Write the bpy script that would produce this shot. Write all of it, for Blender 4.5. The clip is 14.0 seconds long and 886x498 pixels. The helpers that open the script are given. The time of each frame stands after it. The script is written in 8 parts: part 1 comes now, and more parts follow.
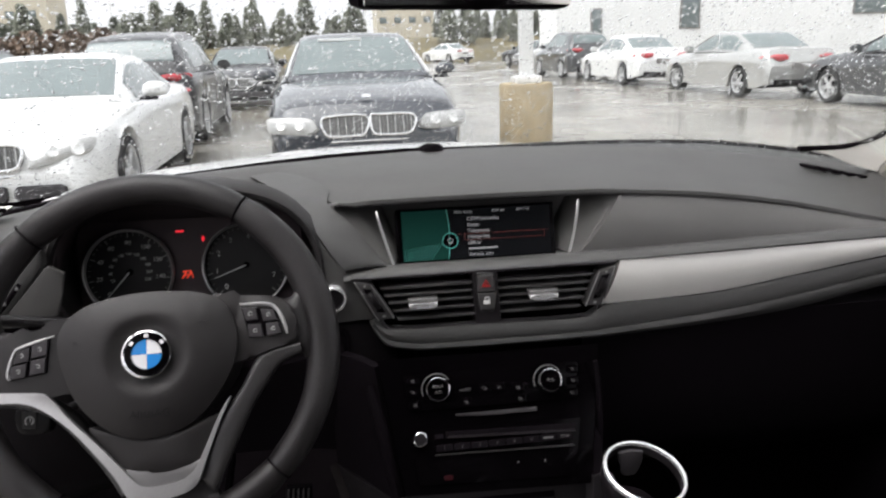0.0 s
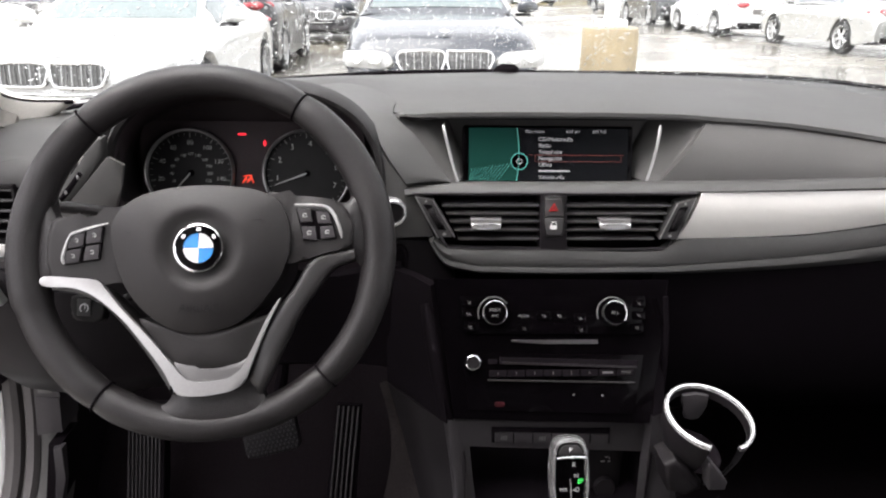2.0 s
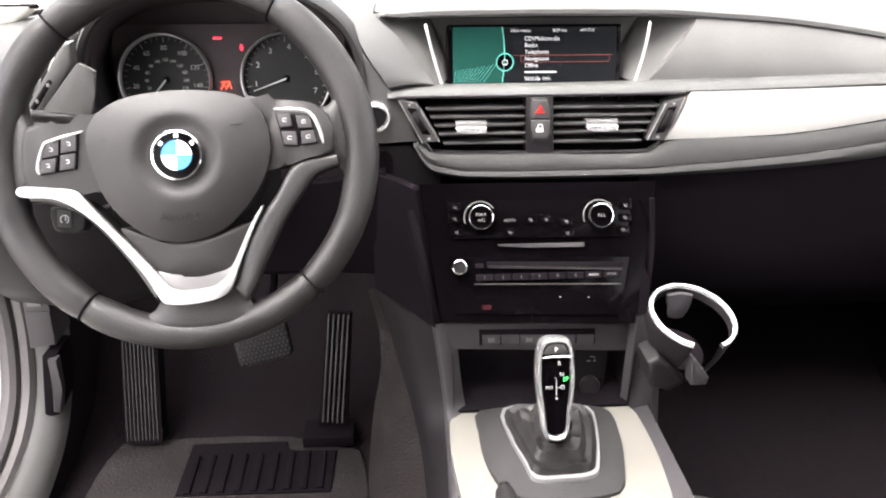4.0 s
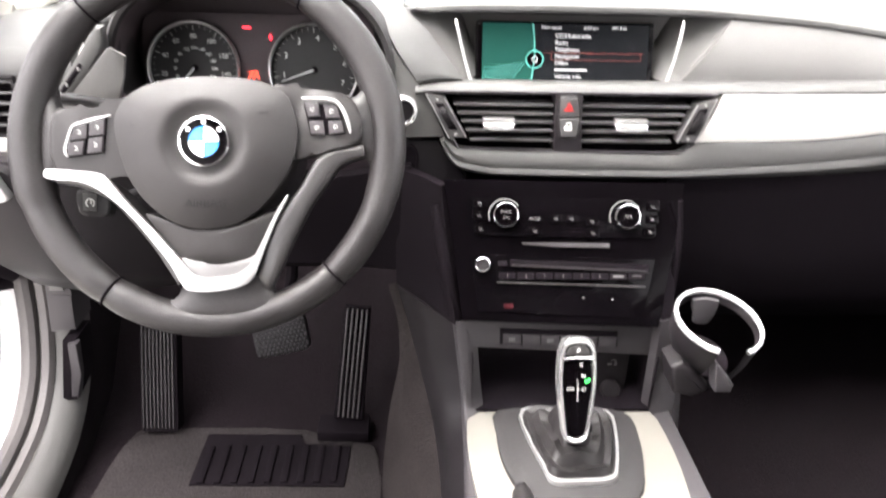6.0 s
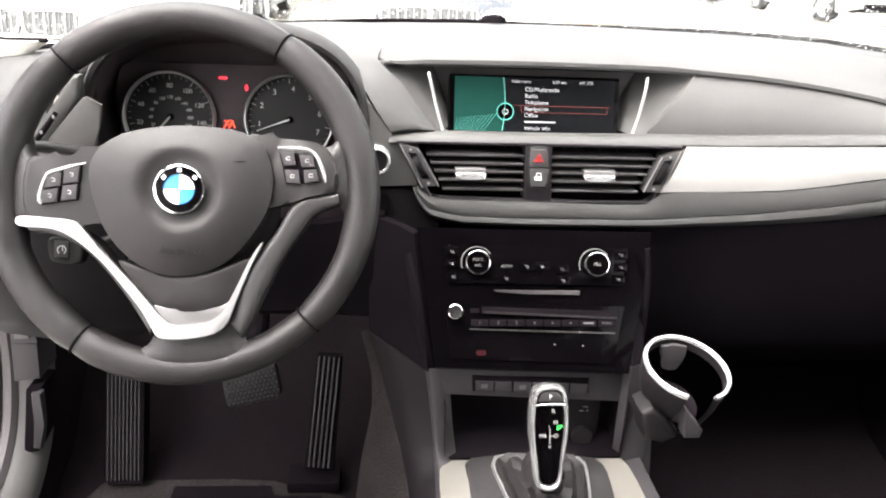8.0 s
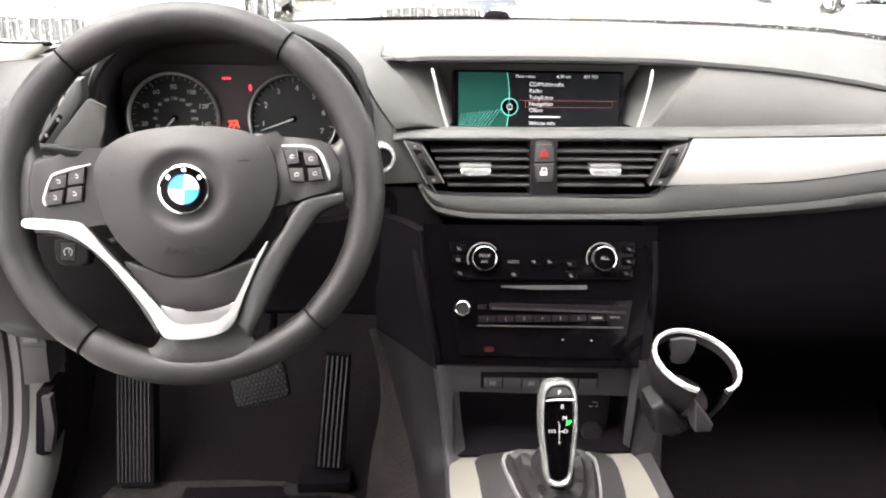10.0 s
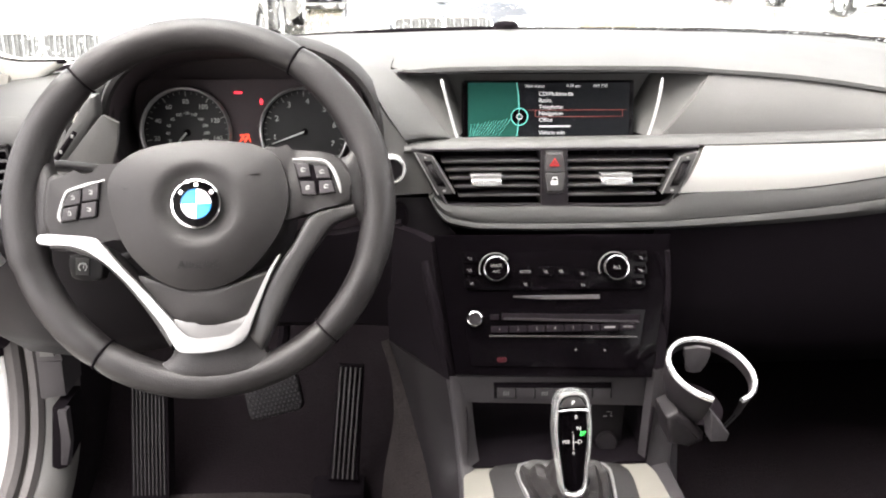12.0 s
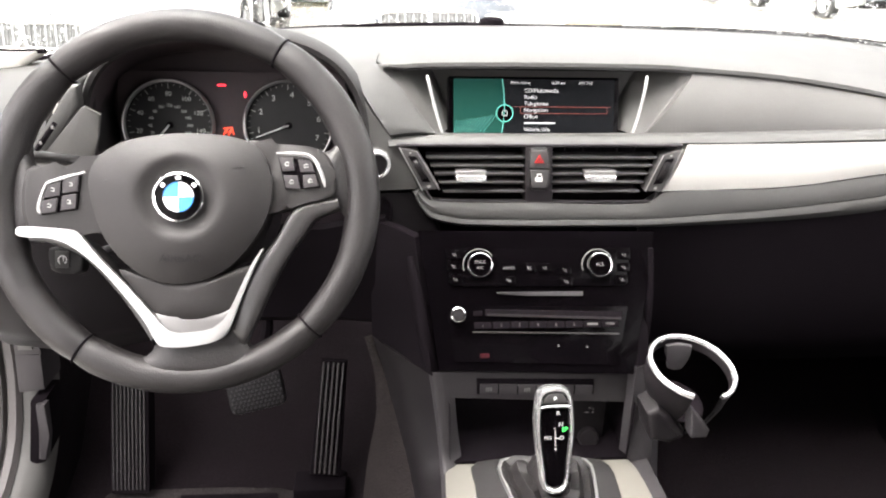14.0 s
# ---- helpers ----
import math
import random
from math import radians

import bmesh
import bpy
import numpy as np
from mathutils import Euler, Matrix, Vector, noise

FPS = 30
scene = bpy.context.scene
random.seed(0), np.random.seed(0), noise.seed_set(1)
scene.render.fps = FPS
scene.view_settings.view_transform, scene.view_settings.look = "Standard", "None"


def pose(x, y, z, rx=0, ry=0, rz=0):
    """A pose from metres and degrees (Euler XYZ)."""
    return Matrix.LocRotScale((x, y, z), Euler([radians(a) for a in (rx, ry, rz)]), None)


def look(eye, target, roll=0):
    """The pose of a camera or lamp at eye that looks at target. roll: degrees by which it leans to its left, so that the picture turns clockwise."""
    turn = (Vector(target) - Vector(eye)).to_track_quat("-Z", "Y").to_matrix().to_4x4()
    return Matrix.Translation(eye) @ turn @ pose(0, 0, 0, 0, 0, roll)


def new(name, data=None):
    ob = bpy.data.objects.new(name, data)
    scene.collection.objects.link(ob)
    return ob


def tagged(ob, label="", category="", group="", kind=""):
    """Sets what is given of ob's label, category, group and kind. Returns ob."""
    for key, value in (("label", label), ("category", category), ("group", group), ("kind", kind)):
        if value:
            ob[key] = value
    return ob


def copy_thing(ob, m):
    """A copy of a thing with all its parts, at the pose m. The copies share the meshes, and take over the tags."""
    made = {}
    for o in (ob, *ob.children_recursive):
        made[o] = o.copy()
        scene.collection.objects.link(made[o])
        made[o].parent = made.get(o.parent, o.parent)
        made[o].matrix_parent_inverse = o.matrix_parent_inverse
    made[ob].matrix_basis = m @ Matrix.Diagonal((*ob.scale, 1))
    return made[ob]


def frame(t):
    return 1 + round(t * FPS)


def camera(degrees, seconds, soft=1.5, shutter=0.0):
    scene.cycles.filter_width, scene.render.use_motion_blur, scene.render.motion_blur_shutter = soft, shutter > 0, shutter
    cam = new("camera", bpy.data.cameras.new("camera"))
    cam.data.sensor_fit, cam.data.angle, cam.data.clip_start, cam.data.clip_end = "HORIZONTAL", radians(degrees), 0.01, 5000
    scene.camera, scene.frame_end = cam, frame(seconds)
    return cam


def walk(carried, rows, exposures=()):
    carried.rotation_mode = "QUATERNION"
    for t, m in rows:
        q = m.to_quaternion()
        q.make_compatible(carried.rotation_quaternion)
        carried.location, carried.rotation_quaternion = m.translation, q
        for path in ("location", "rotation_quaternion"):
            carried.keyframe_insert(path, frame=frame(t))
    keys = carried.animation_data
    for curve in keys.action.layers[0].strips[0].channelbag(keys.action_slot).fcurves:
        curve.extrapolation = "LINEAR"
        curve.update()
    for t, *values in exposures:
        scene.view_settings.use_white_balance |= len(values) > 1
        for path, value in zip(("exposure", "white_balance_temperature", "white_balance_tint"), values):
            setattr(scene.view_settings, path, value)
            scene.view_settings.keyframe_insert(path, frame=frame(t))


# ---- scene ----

# Camera and its way: held over the driver's seat of a parked car
cam = camera(62.2, 14.0, soft=2.0, shutter=0.3)
PATH = [
    (0, (0.1932, -0.7201, 1.3426), (0.4902, 1.1772, 0.7840), -1.08),
    (0.5, (0.2017, -0.7005, 1.3179), (0.3750, 1.1854, 0.6748), -1.86),
    (1, (0.2053, -0.6910, 1.3021), (0.3797, 1.1974, 0.6670), -0.22),
    (1.5, (0.2024, -0.6883, 1.2969), (0.3471, 1.2048, 0.6682), 0.46),
    (2, (0.2018, -0.6874, 1.2941), (0.3129, 1.1838, 0.5968), 1.10),
    (2.5, (0.2065, -0.6853, 1.2892), (0.2126, 1.1502, 0.4947), -0.95),
    (3, (0.2067, -0.6820, 1.2850), (0.2863, 1.1204, 0.4217), -0.47),
    (3.5, (0.2104, -0.6870, 1.2848), (0.3475, 1.0998, 0.3967), 0.48),
    (5.8, (0.1903, -0.6717, 1.2718), (0.2778, 1.0616, 0.2778), 0.54),
    (6, (0.2005, -0.6800, 1.2735), (0.2888, 1.0983, 0.3625), 1.64),
    (6.5, (0.1952, -0.6885, 1.2685), (0.1738, 1.1571, 0.4983), 2.17),
    (7, (0.1952, -0.6895, 1.2781), (0.3450, 1.1409, 0.4861), 4.46),
    (9.5, (0.2026, -0.6889, 1.2757), (0.3407, 1.1431, 0.4852), 1.20),
    (10, (0.2005, -0.6881, 1.2732), (0.3440, 1.1424, 0.4803), 1.51),
    (10.5, (0.2018, -0.6840, 1.2723), (0.2565, 1.1379, 0.4491), -0.70),
    (11, (0.2010, -0.6860, 1.2736), (0.3164, 1.1504, 0.4896), 0.54),
    (11.5, (0.1998, -0.6874, 1.2746), (0.3221, 1.1572, 0.5113), 0.76),
    (12, (0.2017, -0.6876, 1.2753), (0.3117, 1.1546, 0.5043), 0.43),
    (12.5, (0.2023, -0.6884, 1.2741), (0.3122, 1.1532, 0.5018), 0.16),
    (13, (0.2028, -0.6889, 1.2737), (0.3279, 1.1489, 0.4947), -0.02),
    (13.5, (0.2030, -0.6882, 1.2742), (0.3086, 1.1474, 0.4873), -0.08),
    (14, (0.2016, -0.6870, 1.2755), (0.3550, 1.1475, 0.4937), 1.46),
]
EXPO = [(0, 1.30, 6430, 15), (0.5, 1.42, 6430, 15), (1.0, 1.78, 6430, 15), (1.5, 1.9, 6400, 16), (2.0, 2.08, 6500, 16), (2.5, 2.4, 6620, 15),
        (3.0, 2.9, 6620, 15), (3.5, 3.38, 6620, 15), (6.0, 3.86, 6620, 15), (7.0, 3.54, 6620, 15), (9.5, 3.39, 6720, 14), (14.0, 3.39, 6720, 14)]
walk(cam, [(t, look(eye, target, roll)) for t, eye, target, roll in PATH], EXPO)

# Overcast daylight
world = bpy.data.worlds.new("overcast")
scene.world = world
world.use_nodes = True
wn, wl = world.node_tree.nodes, world.node_tree.links
wn.clear()
sky = wn.new("ShaderNodeTexSky")
sky.sky_type, sky.sun_disc, sky.sun_elevation, sky.sun_rotation = "NISHITA", False, radians(65), radians(-101)
sky.air_density, sky.dust_density = 1.0, 4.0
grey = wn.new("ShaderNodeHueSaturation")
grey.inputs["Saturation"].default_value = 0.12
back = wn.new("ShaderNodeBackground")
back.inputs["Strength"].default_value = 0.20
cloud = wn.new("ShaderNodeMix")          # an even cloud layer before the clear sky
cloud.data_type = "RGBA"
cloud.inputs[0].default_value = 0.75
cloud.inputs[7].default_value = (3.1, 3.1, 3.15, 1)
wout = wn.new("ShaderNodeOutputWorld")
wl.new(sky.outputs[0], grey.inputs["Color"])
wl.new(grey.outputs[0], cloud.inputs[6])
wl.new(cloud.outputs[2], back.inputs[0])
wl.new(back.outputs[0], wout.inputs[0])
sun = new("sun", bpy.data.lights.new("sun", "SUN"))
sun.data.energy, sun.data.angle, sun.data.color = 1.2, radians(55), (1.0, 0.98, 0.95)
sun.matrix_world = look((-5, -1, 11), (0, 0, 0))


# ---- materials ----
def material(name, color, rough=0.6, metal=0.0, grain=0.0, grain_size=0.002, bump=0.0, mottle=0.0, mottle_size=0.2, spec=0.5, coat=0.0, vary=0.0, emit=None, power=1.0, stretch=None):
    """A surface with two scales of variation: a fine grain (relief and tone) and a broad mottle of tone and roughness."""
    m = bpy.data.materials.new(name)
    m.use_nodes = True
    n, l = m.node_tree.nodes, m.node_tree.links
    b = n["Principled BSDF"]
    b.inputs["Base Color"].default_value = (*color, 1)
    b.inputs["Roughness"].default_value, b.inputs["Metallic"].default_value = rough, metal
    b.inputs["Specular IOR Level"].default_value, b.inputs["Coat Weight"].default_value = spec, coat
    if emit:
        b.inputs["Emission Color"].default_value, b.inputs["Emission Strength"].default_value = (*emit, 1), power
    tone = None
    co = n.new("ShaderNodeTexCoord")
    place = co.outputs["Object"]
    if stretch:
        mp = n.new("ShaderNodeMapping")
        mp.inputs["Scale"].default_value = stretch
        l.new(place, mp.inputs[0])
        place = mp.outputs[0]
    if mottle:
        t = n.new("ShaderNodeTexNoise")
        t.inputs["Scale"].default_value, t.inputs["Detail"].default_value = 1 / mottle_size, 5
        l.new(place, t.inputs["Vector"])
        r = n.new("ShaderNodeMapRange")
        r.inputs["From Min"].default_value, r.inputs["From Max"].default_value = 0.3, 0.7
        r.inputs["To Min"].default_value, r.inputs["To Max"].default_value = 1 - mottle, 1 + mottle
        l.new(t.outputs[0], r.inputs[0])
        tone = r.outputs[0]
        rr = n.new("ShaderNodeMath")
        rr.operation, rr.inputs[1].default_value = "MULTIPLY", rough
        l.new(tone, rr.inputs[0])
        l.new(rr.outputs[0], b.inputs["Roughness"])
    if grain or bump:
        g = n.new("ShaderNodeTexNoise")
        g.inputs["Scale"].default_value, g.inputs["Detail"].default_value = 1 / grain_size, 3
        l.new(place, g.inputs["Vector"])
        if bump:
            bp = n.new("ShaderNodeBump")
            bp.inputs["Strength"].default_value, bp.inputs["Distance"].default_value = bump, grain_size * 0.5
            l.new(g.outputs[0], bp.inputs["Height"])
            l.new(bp.outputs[0], b.inputs["Normal"])
        if grain:
            r = n.new("ShaderNodeMapRange")
            r.inputs["From Min"].default_value, r.inputs["From Max"].default_value = 0.3, 0.7
            r.inputs["To Min"].default_value, r.inputs["To Max"].default_value = 1 - grain, 1 + grain
            l.new(g.outputs[0], r.inputs[0])
            if tone:
                mu = n.new("ShaderNodeMath")
                mu.operation = "MULTIPLY"
                l.new(tone, mu.inputs[0])
                l.new(r.outputs[0], mu.inputs[1])
                tone = mu.outputs[0]
            else:
                tone = r.outputs[0]
    if vary:
        oi = n.new("ShaderNodeObjectInfo")
        r = n.new("ShaderNodeMapRange")
        r.inputs["To Min"].default_value, r.inputs["To Max"].default_value = 1 - vary, 1 + vary
        l.new(oi.outputs["Random"], r.inputs[0])
        if tone:
            mu = n.new("ShaderNodeMath")
            mu.operation = "MULTIPLY"
            l.new(tone, mu.inputs[0])
            l.new(r.outputs[0], mu.inputs[1])
            tone = mu.outputs[0]
        else:
            tone = r.outputs[0]
    if tone:
        vm = n.new("ShaderNodeVectorMath")
        vm.operation = "SCALE"
        vm.inputs[0].default_value = color
        l.new(tone, vm.inputs["Scale"])
        l.new(vm.outputs[0], b.inputs["Base Color"])
    return m


def glass(name, color=(1, 1, 1), rough=0.0, ior=1.45):
    m = bpy.data.materials.new(name)
    m.use_nodes = True
    b = m.node_tree.nodes["Principled BSDF"]
    b.inputs["Base Color"].default_value = (*color, 1)
    b.inputs["Roughness"].default_value, b.inputs["IOR"].default_value = rough, ior
    b.inputs["Transmission Weight"].default_value = 1.0
    return m


SOFT_GREY = material("soft_touch_grey_plastic", (0.041, 0.0406, 0.039), 0.62, grain=0.10, grain_size=0.0016, bump=0.35, mottle=0.05, mottle_size=0.12)
PANEL_GREY = material("moulded_grey_plastic", (0.060, 0.0585, 0.056), 0.55, grain=0.08, grain_size=0.0012, bump=0.25, mottle=0.06, mottle_size=0.1)
DARK_PLASTIC = material("dark_plastic", (0.0085, 0.0072, 0.0081), 0.5, spec=0.16, grain=0.12, grain_size=0.0012, bump=0.25, mottle=0.1, mottle_size=0.08)
# blacker than real plastic, so that low cabin parts look shaded
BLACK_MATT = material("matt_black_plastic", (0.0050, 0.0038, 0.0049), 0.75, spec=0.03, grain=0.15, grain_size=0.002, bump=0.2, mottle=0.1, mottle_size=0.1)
GLOSS_BLACK = material("gloss_black_plastic", (0.0013, 0.0010, 0.0013), 0.12, spec=0.05, mottle=0.08, mottle_size=0.05, bump=0.02, grain_size=0.01)
LEATHER = material("black_leather", (0.0114, 0.0100, 0.0102), 0.46, spec=0.32, grain=0.22, grain_size=0.0014, bump=0.55, mottle=0.20, mottle_size=0.035)
AIRBAG = material("grained_airbag_plastic", (0.0092, 0.0078, 0.0078), 0.55, spec=0.34, grain=0.16, grain_size=0.0011, bump=0.45, mottle=0.10, mottle_size=0.06)
SATIN = material("satin_silver", (0.36, 0.355, 0.35), 0.30, metal=0.7, grain=0.05, grain_size=0.002, bump=0.04, mottle=0.05, mottle_size=0.2)
CHROME = material("chrome", (0.82, 0.82, 0.82), 0.12, metal=1.0, mottle=0.04, mottle_size=0.03)
PEARL = material("pearl_silver_trim", (0.58, 0.572, 0.54), 0.38, metal=0.3, grain=0.04, grain_size=0.001, bump=0.05, mottle=0.04, mottle_size=0.3)
# near-black base also carries the footwell's deep shade
CARPET = material("shade_black_carpet", (0.0060, 0.0044, 0.0053), 0.95, grain=0.4, grain_size=0.003, bump=1.0, mottle=0.15, mottle_size=0.09, spec=0.05)
MAT_PILE = material("dark_grey_mat_pile", (0.019, 0.0165, 0.0168), 0.95, grain=0.45, grain_size=0.003, bump=1.0, mottle=0.18, mottle_size=0.07, spec=0.05)
# lighter than the floor carpet, to paint light on the tunnel flank
TUNNEL = material("lit_brown_grey_carpet", (0.019, 0.0160, 0.0158), 0.95, grain=0.35, grain_size=0.003, bump=0.9, mottle=0.22, mottle_size=0.05, spec=0.05)
SEAL = material("grey_rubber_seal", (0.058, 0.053, 0.052), 0.6, grain=0.1, grain_size=0.003, bump=0.2, mottle=0.15, mottle_size=0.06)
WHITE_PAINT = material("white_car_paint", (0.80, 0.80, 0.79), 0.25, mottle=0.03, mottle_size=0.4, coat=0.6)
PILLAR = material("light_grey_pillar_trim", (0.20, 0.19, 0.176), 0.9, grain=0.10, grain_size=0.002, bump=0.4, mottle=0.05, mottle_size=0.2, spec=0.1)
# near-white copy of the pillar trim, paints strong light on its feet
PILLAR_LIT = material("lit_pillar_foot_trim", (0.74, 0.72, 0.67), 0.9, grain=0.10, grain_size=0.002, bump=0.4, mottle=0.05, mottle_size=0.2, spec=0.1)
BLADE = material("dark_vent_plastic", (0.050, 0.048, 0.048), 0.34, grain=0.08, grain_size=0.001, bump=0.1, mottle=0.08, mottle_size=0.05)
CREAM = material("satin_grey_beige_plate", (0.150, 0.143, 0.125), 0.4, metal=0.2, grain=0.05, grain_size=0.001, bump=0.05, mottle=0.05, mottle_size=0.1)
PANEL_SILVER = material("dull_silver_plastic", (0.17, 0.167, 0.165), 0.4, metal=0.4, grain=0.05, grain_size=0.001, bump=0.05, mottle=0.05, mottle_size=0.1)
TRAY_GREY = material("dark_tray_plastic", (0.0265, 0.0238, 0.0258), 0.55, grain=0.1, grain_size=0.0014, bump=0.3, mottle=0.08, mottle_size=0.1, spec=0.3)
COWL_DARK = material("dark_brown_grey_cowl_plastic", (0.055, 0.043, 0.046), 0.6, grain=0.1, grain_size=0.0014, bump=0.3, mottle=0.1, mottle_size=0.08, spec=0.25)
BRIGHT = material("bright_plated_plastic", (0.86, 0.86, 0.86), 0.22, metal=0.75, mottle=0.05, mottle_size=0.03)
FLANK = material("dark_grey_flank_plastic", (0.0135, 0.0122, 0.0124), 0.6, grain=0.10, grain_size=0.0016, bump=0.35, mottle=0.08, mottle_size=0.1, spec=0.3)
VENT_FRAME = material("satin_black_vent_frame", (0.016, 0.014, 0.0155), 0.30, grain=0.08, grain_size=0.001, bump=0.08, mottle=0.08, mottle_size=0.05)
ARM_GREY = material("satin_dark_arm_plastic", (0.0175, 0.0163, 0.0163), 0.36, grain=0.08, grain_size=0.001, bump=0.08, mottle=0.08, mottle_size=0.05)
KNOB_CHROME = material("worn_bright_chrome", (0.78, 0.78, 0.78), 0.24, metal=0.93, mottle=0.06, mottle_size=0.02)
LINER = material("grey_headliner_cloth", (0.17, 0.165, 0.155), 0.95, grain=0.12, grain_size=0.002, bump=0.5, mottle=0.05, mottle_size=0.2, spec=0.1)
PRINT_GREY = material("faded_grey_print", (0.30, 0.30, 0.29), 0.6, mottle=0.05, mottle_size=0.01)
DIM_PRINT = material("dim_grey_print", (0.085, 0.083, 0.082), 0.6, mottle=0.05, mottle_size=0.01)
DIAL_PRINT = material("white_dial_print", (0.55, 0.55, 0.54), 0.6, mottle=0.05, mottle_size=0.01)
MARK = material("white_print", (0.75, 0.75, 0.73), 0.6, mottle=0.05, mottle_size=0.01)
BLUE = material("blue_enamel", (0.008, 0.17, 0.46), 0.2, mottle=0.04, mottle_size=0.01, coat=0.5)
WHITE_ENAMEL = material("white_enamel", (0.62, 0.62, 0.62), 0.2, mottle=0.03, mottle_size=0.01, coat=0.5)
RED_LAMP = material("lit_red_telltale", (0.3, 0.01, 0.01), 0.5, emit=(1.0, 0.03, 0.05), power=0.30)
ORANGE_LAMP = material("lit_orange_telltale", (0.3, 0.03, 0.01), 0.5, emit=(1.0, 0.07, 0.03), power=0.30)
GREEN_LAMP = material("lit_green_letter", (0.02, 0.3, 0.05), 0.5, emit=(0.05, 1.0, 0.15), power=0.25)
RED_PRINT = material("red_print", (0.35, 0.02, 0.02), 0.5, emit=(1.0, 0.05, 0.05), power=0.015, mottle=0.05, mottle_size=0.01)
RED_WINDOW = material("dark_red_window", (0.020, 0.0015, 0.003), 0.3, mottle=0.05, mottle_size=0.01)
DIAL = material("black_dial_face", (0.0034, 0.0028, 0.0032), 0.6, grain=0.1, grain_size=0.001, bump=0.1, mottle=0.1, mottle_size=0.03)
SCREEN_BLACK = material("lit_dark_screen", (0.004, 0.0042, 0.005), 0.25, spec=0.12, mottle=0.1, mottle_size=0.03, emit=(0.03, 0.034, 0.040), power=0.014)
SCREEN_WHITE = material("lit_white_screen_text", (0.2, 0.2, 0.2), 0.5, emit=(0.85, 0.88, 0.9), power=0.072)
SCREEN_RED = material("lit_red_screen_line", (0.06, 0.01, 0.006), 0.5, emit=(0.9, 0.10, 0.05), power=0.030)
SCREEN_TEAL = material("lit_teal_screen_line", (0.02, 0.2, 0.17), 0.5, emit=(0.25, 0.75, 0.62), power=0.055)
GLASS = glass("clear_glass", (0.93, 0.97, 0.95), 0.0, 1.45)
TINT = glass("dark_tinted_glass", (0.05, 0.055, 0.055), 0.0, 1.45)
WATER = glass("rain_water", (1, 1, 1), 0.0, 1.33)


def teal_glow():
    """The lit green field of the display: brighter at its lower end, where bright lines fan out."""
    m = material("lit_green_screen_field", (0.004, 0.02, 0.016), 0.25, spec=0.12)
    n, l = m.node_tree.nodes, m.node_tree.links
    b = n["Principled BSDF"]
    co, sp = n.new("ShaderNodeTexCoord"), n.new("ShaderNodeSeparateXYZ")
    l.new(co.outputs["Generated"], sp.inputs[0])
    ramp = n.new("ShaderNodeValToRGB")
    ramp.color_ramp.elements[0].color, ramp.color_ramp.elements[0].position = (0.035, 0.22, 0.16, 1), 0.0
    ramp.color_ramp.elements[1].color, ramp.color_ramp.elements[1].position = (0.015, 0.11, 0.085, 1), 1.0
    l.new(sp.outputs[2], ramp.inputs[0])
    l.new(ramp.outputs[0], b.inputs["Emission Color"])
    b.inputs["Emission Strength"].default_value = 0.034
    return m


SCREEN_FIELD = teal_glow()


# ---- mesh helpers ----
def part(name, bm, mat, parent=None, label="", smooth=True, angle=40):
    me = bpy.data.meshes.new(name)
    bmesh.ops.recalc_face_normals(bm, faces=bm.faces)
    for fc in bm.faces:
        fc.smooth = smooth
    for e in bm.edges:
        if len(e.link_faces) == 2 and e.calc_face_angle(0) > radians(angle):
            e.smooth = False
    bm.to_mesh(me)
    bm.free()
    me.materials.append(mat)
    ob = new(name, me)
    ob.parent = parent
    if label:
        ob["label"] = label
    return ob


def thing(name, label, category, group="", kind="", at=(0, 0, 0)):
    ob = new(name)
    ob.empty_display_size = 0.05
    ob.location = at
    return tagged(ob, label, category, group, kind)


def box(bm, c, s, bevel=0.0, m=None, segs=2):
    b2 = bmesh.new()
    bmesh.ops.create_cube(b2, size=1.0, matrix=Matrix.Diagonal((*s, 1)))
    if bevel:
        bmesh.ops.bevel(b2, geom=b2.edges[:], offset=bevel, segments=segs, affect="EDGES", profile=0.6)
    bmesh.ops.transform(b2, matrix=(m or Matrix.Identity(4)) @ Matrix.Translation(c), verts=b2.verts[:])
    join(bm, b2)
    return bm


def join(bm, other):
    me = bpy.data.meshes.new("tmp")
    other.to_mesh(me)
    other.free()
    bm.from_mesh(me)
    bpy.data.meshes.remove(me)
    return bm


def prism(bm, outline, depth, m, bevel=0.0, segs=2, taper=1.0):
    """A plate with the given outline in the plane of m, from 0 down to -depth along m's z, its front edge rounded."""
    b2 = bmesh.new()
    cx, cy = sum(p[0] for p in outline) / len(outline), sum(p[1] for p in outline) / len(outline)
    top = [b2.verts.new((x, y, 0)) for x, y in outline]
    low = [b2.verts.new((cx + (x - cx) * taper, cy + (y - cy) * taper, -depth)) for x, y in outline]
    f = b2.faces.new(top)
    b2.faces.new(low[::-1])
    for i in range(len(top)):
        j = (i + 1) % len(top)
        b2.faces.new((top[i], low[i], low[j], top[j]))
    if bevel:
        bmesh.ops.bevel(b2, geom=list(f.edges), offset=bevel, segments=segs, affect="EDGES", profile=0.6)
    bmesh.ops.transform(b2, matrix=m, verts=b2.verts[:])
    return join(bm, b2)


